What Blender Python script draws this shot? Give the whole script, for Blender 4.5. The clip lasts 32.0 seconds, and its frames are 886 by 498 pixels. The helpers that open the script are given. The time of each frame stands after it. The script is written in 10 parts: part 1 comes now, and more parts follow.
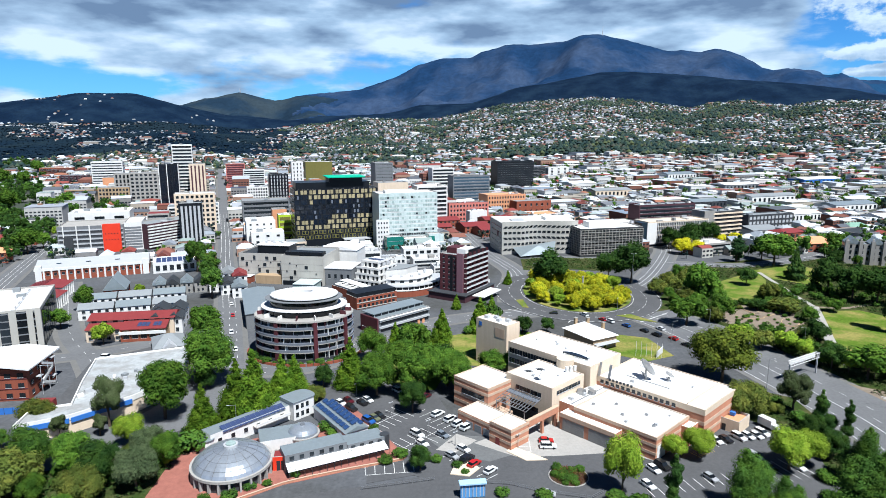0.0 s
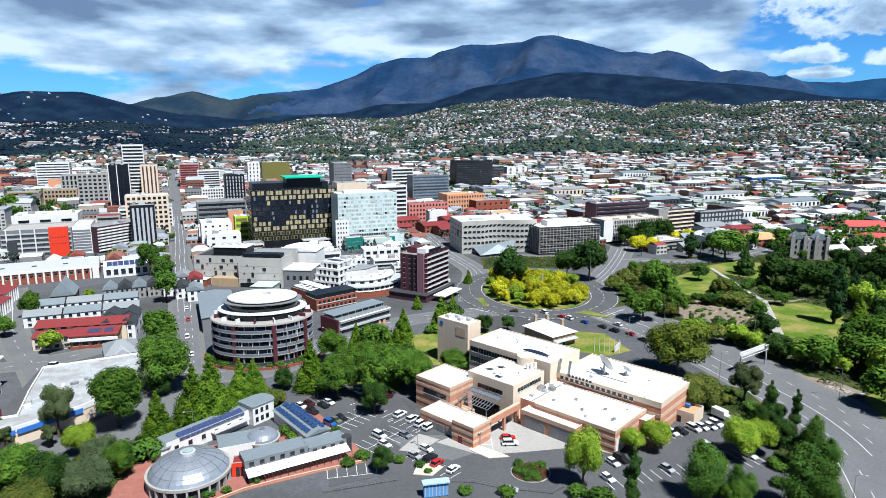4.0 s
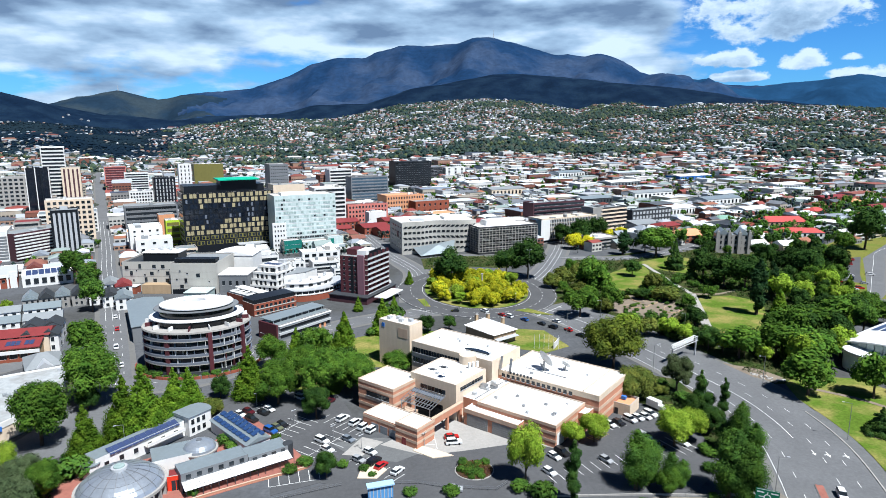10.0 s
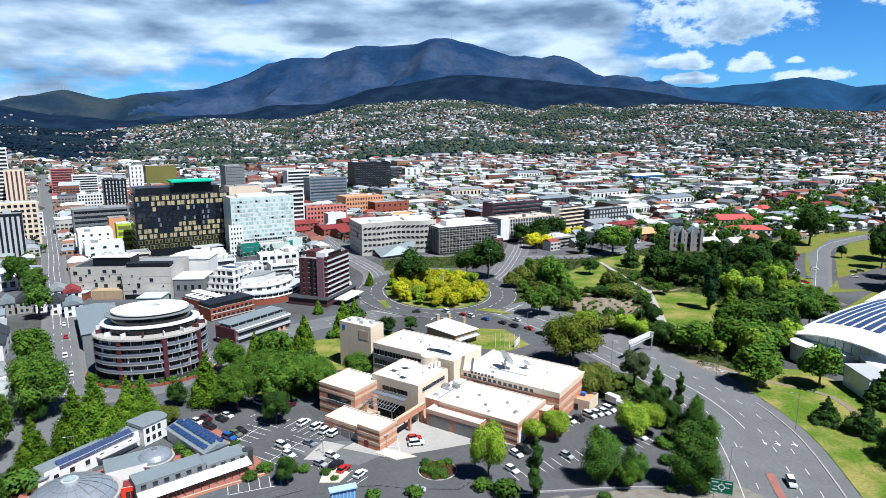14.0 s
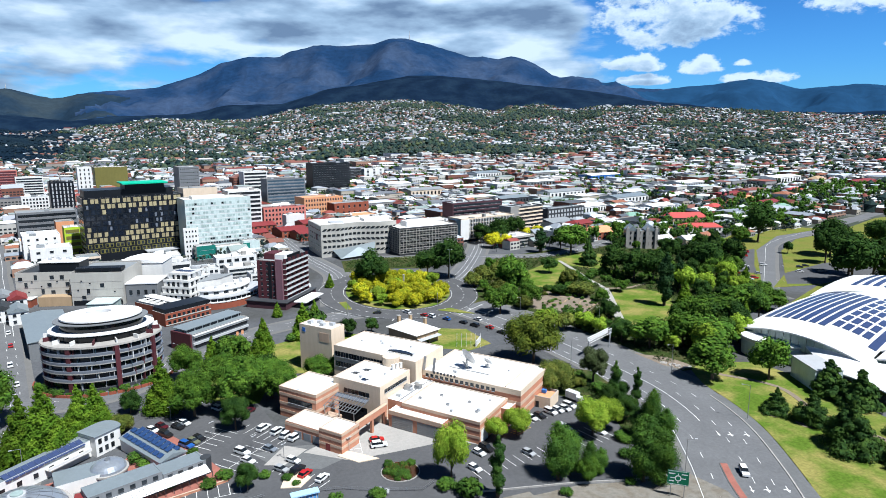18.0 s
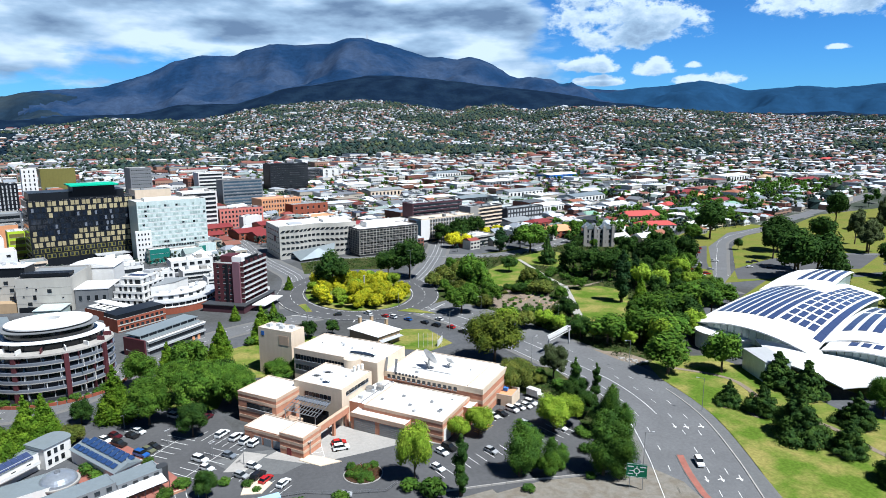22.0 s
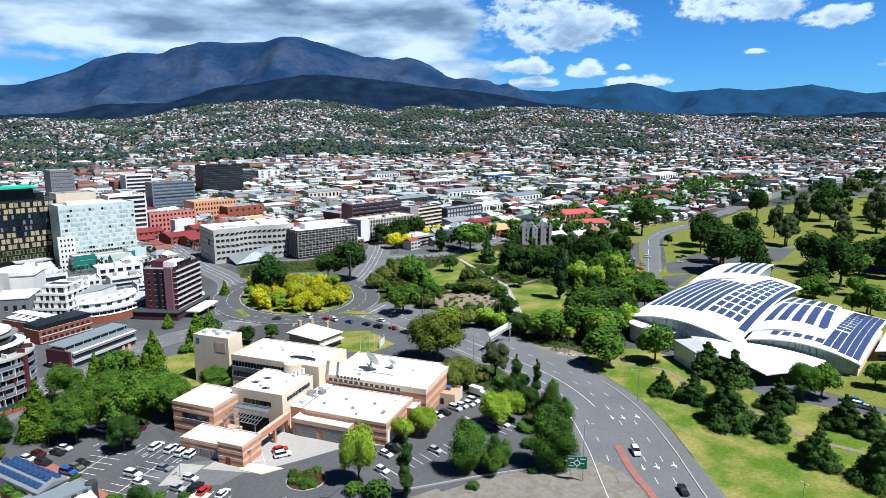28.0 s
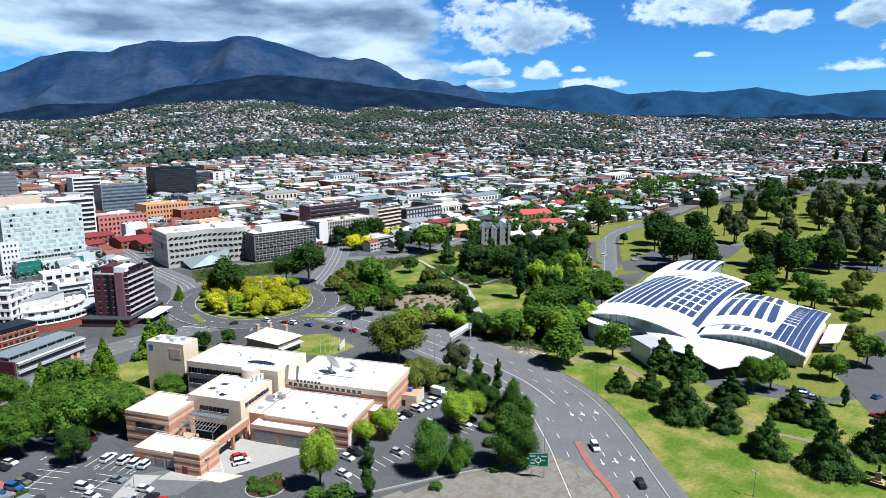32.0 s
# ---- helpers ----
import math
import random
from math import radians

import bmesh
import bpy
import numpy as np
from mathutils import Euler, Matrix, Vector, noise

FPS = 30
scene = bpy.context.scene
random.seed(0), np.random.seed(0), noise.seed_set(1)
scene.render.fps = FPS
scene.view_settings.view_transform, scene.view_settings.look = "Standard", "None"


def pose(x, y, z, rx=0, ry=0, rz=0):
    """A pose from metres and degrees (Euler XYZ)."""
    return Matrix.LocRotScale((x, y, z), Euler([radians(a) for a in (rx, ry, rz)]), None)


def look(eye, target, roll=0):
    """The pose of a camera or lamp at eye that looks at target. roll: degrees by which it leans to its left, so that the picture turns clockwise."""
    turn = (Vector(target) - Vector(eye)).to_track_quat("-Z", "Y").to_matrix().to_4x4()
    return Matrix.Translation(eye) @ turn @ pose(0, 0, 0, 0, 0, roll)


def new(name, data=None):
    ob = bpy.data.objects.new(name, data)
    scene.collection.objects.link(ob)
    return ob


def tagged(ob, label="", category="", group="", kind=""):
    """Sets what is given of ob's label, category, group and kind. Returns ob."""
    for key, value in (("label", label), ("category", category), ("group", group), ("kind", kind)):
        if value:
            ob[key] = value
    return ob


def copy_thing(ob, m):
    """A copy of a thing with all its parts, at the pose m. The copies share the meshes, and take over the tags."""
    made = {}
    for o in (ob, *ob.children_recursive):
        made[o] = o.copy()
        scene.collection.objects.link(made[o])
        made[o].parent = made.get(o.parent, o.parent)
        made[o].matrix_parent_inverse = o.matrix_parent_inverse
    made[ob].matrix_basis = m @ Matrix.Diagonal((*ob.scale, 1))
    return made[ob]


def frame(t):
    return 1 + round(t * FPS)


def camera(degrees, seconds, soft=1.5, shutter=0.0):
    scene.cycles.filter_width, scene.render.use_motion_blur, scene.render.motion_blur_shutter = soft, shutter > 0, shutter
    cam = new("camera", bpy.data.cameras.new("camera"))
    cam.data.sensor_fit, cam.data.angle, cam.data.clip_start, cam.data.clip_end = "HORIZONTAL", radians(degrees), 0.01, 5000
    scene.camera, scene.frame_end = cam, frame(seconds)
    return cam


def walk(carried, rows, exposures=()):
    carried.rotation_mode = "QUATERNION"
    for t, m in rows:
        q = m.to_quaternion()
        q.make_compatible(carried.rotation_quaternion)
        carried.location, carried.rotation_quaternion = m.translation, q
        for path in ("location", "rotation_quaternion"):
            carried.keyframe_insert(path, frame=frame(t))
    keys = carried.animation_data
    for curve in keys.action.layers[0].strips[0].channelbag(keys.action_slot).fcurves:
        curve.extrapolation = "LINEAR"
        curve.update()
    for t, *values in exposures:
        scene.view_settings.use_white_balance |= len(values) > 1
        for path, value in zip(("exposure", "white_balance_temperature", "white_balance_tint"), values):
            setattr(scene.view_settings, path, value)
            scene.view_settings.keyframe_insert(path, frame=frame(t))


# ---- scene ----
cam = camera(70.83, 32.0, soft=0.88)
PATH = [
    (0.0, pose(0.0, 0.0, 90.0, 79.122, 0.0, 0.351)),
    (2.0, pose(0.0, 0.0, 90.0, 79.097, 0.0, -1.508)),
    (4.0, pose(0.0, 0.0, 90.0, 79.097, 0.0, -3.369)),
    (6.0, pose(0.0, 0.0, 90.0, 79.114, 0.0, -5.231)),
    (8.0, pose(0.0, 0.0, 90.0, 79.141, 0.0, -7.091)),
    (10.0, pose(0.0, 0.0, 90.0, 79.172, 0.0, -8.950)),
    (12.0, pose(0.0, 0.0, 90.0, 79.202, 0.0, -10.805)),
    (14.0, pose(0.0, 0.0, 90.0, 79.229, 0.0, -12.658)),
    (16.0, pose(0.0, 0.0, 90.0, 79.250, 0.0, -14.508)),
    (18.0, pose(0.0, 0.0, 90.0, 79.265, 0.0, -16.356)),
    (20.0, pose(0.0, 0.0, 90.0, 79.274, 0.0, -18.202)),
    (22.0, pose(0.0, 0.0, 90.0, 79.279, 0.0, -20.049)),
    (24.0, pose(0.0, 0.0, 90.0, 79.283, 0.0, -21.898)),
    (26.0, pose(0.0, 0.0, 90.0, 79.291, 0.0, -23.751)),
    (28.0, pose(0.0, 0.0, 90.0, 79.308, 0.0, -25.611)),
    (30.0, pose(0.0, 0.0, 90.0, 79.342, 0.0, -27.482)),
    (32.0, pose(0.0, 0.0, 90.0, 79.400, 0.0, -29.366)),
]
walk(cam, PATH, [(0.0, 0.98, 5900, 8), (32.0, 0.96, 5880, 8)])

# ---- world and sun ----
SUN_AZ, SUN_EL = 147.0, 60.0  # degrees clockwise from +y, above the horizon


def make_world():
    w = bpy.data.worlds.new("sky")
    scene.world = w
    w.use_nodes = True
    nt = w.node_tree
    nt.nodes.clear()
    N, L = nt.nodes.new, nt.links.new
    out, bg = N("ShaderNodeOutputWorld"), N("ShaderNodeBackground")
    sky = N("ShaderNodeTexSky")
    sky.sky_type = "NISHITA"
    sky.sun_disc = False
    sky.sun_elevation, sky.sun_rotation = radians(SUN_EL), radians(SUN_AZ)
    sky.air_density, sky.dust_density, sky.ozone_density = 1.0, 0.4, 2.0
    tc, sep = N("ShaderNodeTexCoord"), N("ShaderNodeSeparateXYZ")
    L(tc.outputs["Generated"], sep.inputs[0])

    def mth(op, a, b=None, c=None):
        n = N("ShaderNodeMath")
        n.operation = op
        for i, v in enumerate((a, b, c)):
            if v is None:
                continue
            if isinstance(v, (int, float)):
                n.inputs[i].default_value = v
            else:
                L(v, n.inputs[i])
        return n.outputs[0]

    z = mth("MAXIMUM", sep.outputs[2], 0.0)
    den = mth("ADD", z, 0.23)
    comb = N("ShaderNodeCombineXYZ")
    L(mth("DIVIDE", sep.outputs[0], den), comb.inputs[0])
    L(mth("DIVIDE", sep.outputs[1], den), comb.inputs[1])
    comb.inputs[2].default_value = 3.7

    def noise_tex(vec, scale, detail, rough, shift=0.0):
        mp = N("ShaderNodeMapping")
        mp.inputs["Location"].default_value = (shift, shift * 0.7, 0)
        L(vec, mp.inputs[0])
        n = N("ShaderNodeTexNoise")
        n.inputs["Scale"].default_value, n.inputs["Detail"].default_value, n.inputs["Roughness"].default_value = scale, detail, rough
        L(mp.outputs[0], n.inputs["Vector"])
        return n.outputs["Fac"]

    big = noise_tex(comb.outputs[0], 1.0, 6, 0.52, 1.3)
    small = noise_tex(comb.outputs[0], 2.9, 9, 0.56, 4.0)
    # the deck is closed towards -x and breaks into single clouds towards +x; overhead, where the sun stands, it is open
    mr = N("ShaderNodeMapRange")
    mr.interpolation_type = "SMOOTHSTEP"
    for k, v in ((1, 0.20), (2, 0.60), (3, 0.15), (4, -0.035)):
        mr.inputs[k].default_value = v
    L(sep.outputs[0], mr.inputs[0])
    side = mr.outputs[0]
    high = mth("MULTIPLY", mth("MAXIMUM", mth("ADD", z, -0.22), 0.0), -2.8)
    cover = mth("ADD", mth("ADD", mth("ADD", mth("MULTIPLY", big, 0.85), mth("MULTIPLY", small, 0.60)), side), mth("ADD", high, -0.20))
    ramp = N("ShaderNodeValToRGB")
    ramp.color_ramp.elements[0].position, ramp.color_ramp.elements[1].position = 0.50, 0.57
    L(cover, ramp.inputs[0])
    # thin cloud and its upper edge are white, thick cloud has a grey underside
    tone = N("ShaderNodeValToRGB")
    els = tone.color_ramp.elements
    els[0].position, els[0].color = 0.50, (8.9, 10.6, 12.3, 1)
    els[1].position, els[1].color = 0.78, (2.0, 3.2, 5.1, 1)
    mid = els.new(0.62)
    mid.color = (4.9, 6.9, 9.3, 1)
    body = mth("ADD", mth("MULTIPLY", cover, 0.55), mth("MULTIPLY", noise_tex(comb.outputs[0], 2.4, 8, 0.55, 9.0), 0.85))
    L(mth("ADD", mth("ADD", body, mth("MULTIPLY_ADD", side, 0.80, -0.19)), mth("MULTIPLY_ADD", z, 0.48, -0.145)), tone.inputs[0])
    deep = N("ShaderNodeVectorMath")
    deep.operation = "MULTIPLY"
    L(sky.outputs[0], deep.inputs[0])
    deep.inputs[1].default_value = (0.31, 0.74, 1.28)
    # a clear dome darkens towards the zenith
    dome = N("ShaderNodeVectorMath")
    dome.operation = "SCALE"
    L(deep.outputs[0], dome.inputs[0])
    L(mth("MAXIMUM", mth("MULTIPLY_ADD", z, -1.9, 1.56), 0.32), dome.inputs["Scale"])
    def step(x, a, b, lo=0.0, hi=1.0):
        n = N("ShaderNodeMapRange")
        n.interpolation_type = "SMOOTHSTEP"
        for k, q in ((1, a), (2, b), (3, lo), (4, hi)):
            n.inputs[k].default_value = q
        L(x, n.inputs[0])
        return n.outputs[0]

    def blend(f, a, b):
        n = N("ShaderNodeMix")
        n.data_type = "RGBA"
        L(f, n.inputs["Factor"])
        L(a, n.inputs[6])
        L(b, n.inputs[7])
        return n.outputs[2]

    # low over the hills the clouds are laid out by azimuth and height in degrees
    az = mth("MULTIPLY", mth("ARCTAN2", sep.outputs[0], sep.outputs[1]), 57.2958)
    el = mth("MULTIPLY", mth("ARCSINE", sep.outputs[2]), 57.2958)

    def field(up, ku, kv, detail, rough, z):
        c = N("ShaderNodeCombineXYZ")
        L(mth("DIVIDE", az, ku), c.inputs[0])
        L(mth("DIVIDE", mth("ADD", el, up), kv), c.inputs[1])
        c.inputs[2].default_value = z
        n = N("ShaderNodeTexNoise")
        n.inputs["Scale"].default_value, n.inputs["Detail"].default_value, n.inputs["Roughness"].default_value = 1.0, detail, rough
        L(c.outputs[0], n.inputs["Vector"])
        return n.outputs["Fac"]

    # single heaped clouds: azimuth, height, half width, half height
    HEAPS = ((36.0, 8.6, 6.4, 2.9), (32.4, 5.5, 3.2, 0.8), (38.2, 5.1, 1.7, 0.9), (42.6, 4.1, 2.7, 0.7), (33.6, 4.1, 2.0, 0.5), (50.5, 9.6, 5.2, 2.0), (56.4, 8.3, 2.4, 1.0), (62.8, 8.6, 2.3, 1.6), (62.5, 4.9, 3.2, 0.6), (51.3, 6.2, 0.9, 0.3), (41.2, 5.3, 1.0, 0.4), (54.5, 11.5, 7.0, 1.6), (68.0, 6.0, 4.0, 1.4))
    edge = step(az, 25.5, 32.0, 1.0, -0.7)

    def density(up):
        v = mth("ADD", el, up) if up else el
        heap = None
        for a0, e0, ra, re in HEAPS:
            dv = mth("SUBTRACT", v, e0)
            dv = mth("DIVIDE", mth("MAXIMUM", dv, mth("MULTIPLY", dv, -1.7)), re)
            du = mth("DIVIDE", mth("SUBTRACT", az, a0), ra)
            q = mth("SUBTRACT", 1.0, mth("ADD", mth("MULTIPLY", du, du), mth("MULTIPLY", dv, dv)))
            heap = q if heap is None else mth("MAXIMUM", heap, q)
        puff = mth("ADD", mth("MULTIPLY_ADD", field(up, 3.2, 1.9, 8, 0.6, 2.2), 4.9, -2.35), mth("MULTIPLY_ADD", field(up, 0.95, 0.6, 5, 0.6, 5.2), 1.6, -0.8))
        heap = mth("ADD", mth("MAXIMUM", heap, -1.6), puff)
        wisp = mth("MULTIPLY_ADD", field(up, 7.6, 2.5, 7, 0.52, 7.7), 4.2, -2.0)
        deck = mth("ADD", mth("ADD", mth("MULTIPLY", edge, 0.62), mth("MULTIPLY", step(v, 4.4, 7.6, -0.42, 0.55), mth("MAXIMUM", edge, 0.0))), wisp)
        return mth("MAXIMUM", heap, mth("SUBTRACT", deck, step(az, 31.0, 34.0, 0.0, 3.0)))

    dens = density(0.0)
    above = mth("SUBTRACT", density(0.55), dens)
    low_cover = step(dens, -0.08, 0.70)
    deck_in = step(az, 26.0, 32.0, 1.0, 0.0)
    heavy = mth("ADD", mth("MULTIPLY", step(el, 5.6, 9.4, -0.14, 0.30), deck_in), mth("MULTIPLY_ADD", field(0.0, 8.5, 2.6, 6, 0.47, 4.1), 3.0, -1.30))
    heavy = mth("ADD", heavy, step(az, -8.0, 12.0, 0.13, 0.0))
    shade = mth("ADD", mth("MULTIPLY", heavy, mth("MULTIPLY_ADD", deck_in, 0.6, 0.4)), mth("MULTIPLY", above, 0.27))
    low_tone = N("ShaderNodeValToRGB")
    els = low_tone.color_ramp.elements
    els[0].position, els[0].color = 0.0, (9.8, 11.5, 13.2, 1)
    els[1].position, els[1].color = 0.85, (2.3, 3.45, 5.3, 1)
    mid = els.new(0.38)
    mid.color = (5.5, 7.5, 9.8, 1)
    L(mth("ADD", shade, mth("MULTIPLY", mth("MULTIPLY", step(dens, 0.3, 1.6), 0.40), mth("SUBTRACT", 1.0, deck_in))), low_tone.inputs[0])
    high_sky = blend(ramp.outputs["Color"], dome.outputs[0], tone.outputs[0])
    low_sky = blend(low_cover, dome.outputs[0], low_tone.outputs[0])
    away = mth("MAXIMUM", step(el, 12.5, 19.0), mth("MAXIMUM", step(az, 68.0, 82.0), step(az, -54.0, -42.0, 1.0, 0.0)))
    sky_all = blend(away, low_sky, high_sky)
    L(sky_all, bg.inputs[0])
    bg.inputs[1].default_value = 0.0412
    L(bg.outputs[0], out.inputs[0])


make_world()
sun_data = bpy.data.lights.new("sun", "SUN")
sun_data.energy, sun_data.angle, sun_data.color = 5.0, radians(0.6), (1.0, 0.97, 0.92)
sun = new("sun", sun_data)
_s = Vector((math.sin(radians(SUN_AZ)) * math.cos(radians(SUN_EL)), math.cos(radians(SUN_AZ)) * math.cos(radians(SUN_EL)), math.sin(radians(SUN_EL))))
sun.matrix_world = look(_s * 500, (0, 0, 0))

# ---- materials ----
MATS = {}


def mat(name, color, rough=0.7, var=0.18, scale=0.6, fine=6.0, bump=0.0, metal=0.0, tint=None, rnd=0.0, spec=0.22, isl=None, leafy=0.0):
    """A painted or natural surface: base colour varied by coarse and fine noise and from object to object."""
    if name in MATS:
        return MATS[name]

    def tuned(c):
        k = min(1.0, max(0.0, (max(c) - 0.36) / 0.3))
        k = 0.635 + 0.13 * k
        return tuple(q * k for q in c)

    color = tuned(color)
    tint = tuned(tint) if tint else tint
    isl = [tuned(c) for c in isl] if isl else isl
    m = bpy.data.materials.new(name)
    m.use_nodes = True
    nt = m.node_tree
    N, L = nt.nodes.new, nt.links.new
    b = nt.nodes["Principled BSDF"]
    b.inputs["Roughness"].default_value = rough
    b.inputs["Metallic"].default_value = metal
    b.inputs["Specular IOR Level"].default_value = spec
    g = N("ShaderNodeNewGeometry")
    n1, n2 = N("ShaderNodeTexNoise"), N("ShaderNodeTexNoise")
    for n, s, dt in ((n1, scale, 4), (n2, fine, 3)):
        n.inputs["Scale"].default_value, n.inputs["Detail"].default_value = s, dt
        L(g.outputs["Position"], n.inputs["Vector"])
    if isl:
        cr = N("ShaderNodeValToRGB")
        cr.color_ramp.interpolation = "CONSTANT"
        els = cr.color_ramp.elements
        while len(els) < len(isl):
            els.new(0.5)
        for i, c in enumerate(isl):
            els[i].position, els[i].color = i / len(isl), (*c, 1)
        L(g.outputs["Random Per Island"], cr.inputs[0])
        base = cr.outputs[0]
    else:
        rgb = N("ShaderNodeRGB")
        rgb.outputs[0].default_value = (*color, 1)
        base = rgb.outputs[0]
    if tint:
        mx = N("ShaderNodeMix")
        mx.data_type = "RGBA"
        mr = N("ShaderNodeMapRange")
        mr.inputs[1].default_value, mr.inputs[2].default_value = 0.42, 0.62
        L(n1.outputs["Fac"], mr.inputs[0])
        L(mr.outputs[0], mx.inputs["Factor"])
        L(base, mx.inputs[6])
        mx.inputs[7].default_value = (*tint, 1)
        base = mx.outputs[2]
    v = N("ShaderNodeMath")
    v.operation = "MULTIPLY_ADD"
    L(n1.outputs["Fac"], v.inputs[0])
    v.inputs[1].default_value, v.inputs[2].default_value = var * 2, 1 - var
    v2 = N("ShaderNodeMath")
    v2.operation = "MULTIPLY_ADD"
    L(n2.outputs["Fac"], v2.inputs[0])
    v2.inputs[1].default_value = var * 1.6
    v2.inputs[2].default_value = 1 - var * 0.8
    v3 = N("ShaderNodeMath")
    v3.operation = "MULTIPLY"
    L(v.outputs[0], v3.inputs[0])
    L(v2.outputs[0], v3.inputs[1])
    fac = v3.outputs[0]
    # rain streaks: noise drawn out along the upright
    mp, n3, v4, v5 = N("ShaderNodeMapping"), N("ShaderNodeTexNoise"), N("ShaderNodeMath"), N("ShaderNodeMath")
    mp.inputs["Scale"].default_value = (0.9, 0.9, 0.09)
    n3.inputs["Scale"].default_value, n3.inputs["Detail"].default_value = 1.0, 3
    L(g.outputs["Position"], mp.inputs[0])
    L(mp.outputs[0], n3.inputs["Vector"])
    v4.operation, v5.operation = "MULTIPLY_ADD", "MULTIPLY"
    L(n3.outputs["Fac"], v4.inputs[0])
    v4.inputs[1].default_value, v4.inputs[2].default_value = var * 2.2, 1 - var * 1.1
    L(fac, v5.inputs[0])
    L(v4.outputs[0], v5.inputs[1])
    fac = v5.outputs[0]
    if rnd:
        oi = N("ShaderNodeObjectInfo")
        r = N("ShaderNodeMath")
        r.operation = "MULTIPLY_ADD"
        L(oi.outputs["Random"], r.inputs[0])
        r.inputs[1].default_value, r.inputs[2].default_value = 2 * rnd, 1 - rnd
        r2 = N("ShaderNodeMath")
        r2.operation = "MULTIPLY"
        L(fac, r2.inputs[0])
        L(r.outputs[0], r2.inputs[1])
        fac = r2.outputs[0]
    if leafy:
        lr = N("ShaderNodeMath")
        lr.operation = "MULTIPLY_ADD"
        L(g.outputs["Random Per Island"], lr.inputs[0])
        lr.inputs[1].default_value, lr.inputs[2].default_value = 2 * leafy, 1 - leafy
        l2 = N("ShaderNodeMath")
        l2.operation = "MULTIPLY"
        L(fac, l2.inputs[0])
        L(lr.outputs[0], l2.inputs[1])
        fac = l2.outputs[0]
    sc = N("ShaderNodeVectorMath")
    sc.operation = "SCALE"
    L(base, sc.inputs[0])
    L(fac, sc.inputs["Scale"])
    L(sc.outputs[0], b.inputs["Base Color"])
    if bump:
        bp = N("ShaderNodeBump")
        bp.inputs["Strength"].default_value, bp.inputs["Distance"].default_value = 0.6, bump
        L(n2.outputs["Fac"], bp.inputs["Height"])
        L(bp.outputs[0], b.inputs["Normal"])
    MATS[name] = m
    return m


def glass(name, color, rough=0.06, rnd=0.55, spec=0.40):
    m = mat(name, color, rough, 0.2, 0.3, 2.0, rnd=rnd, spec=spec)
    return m


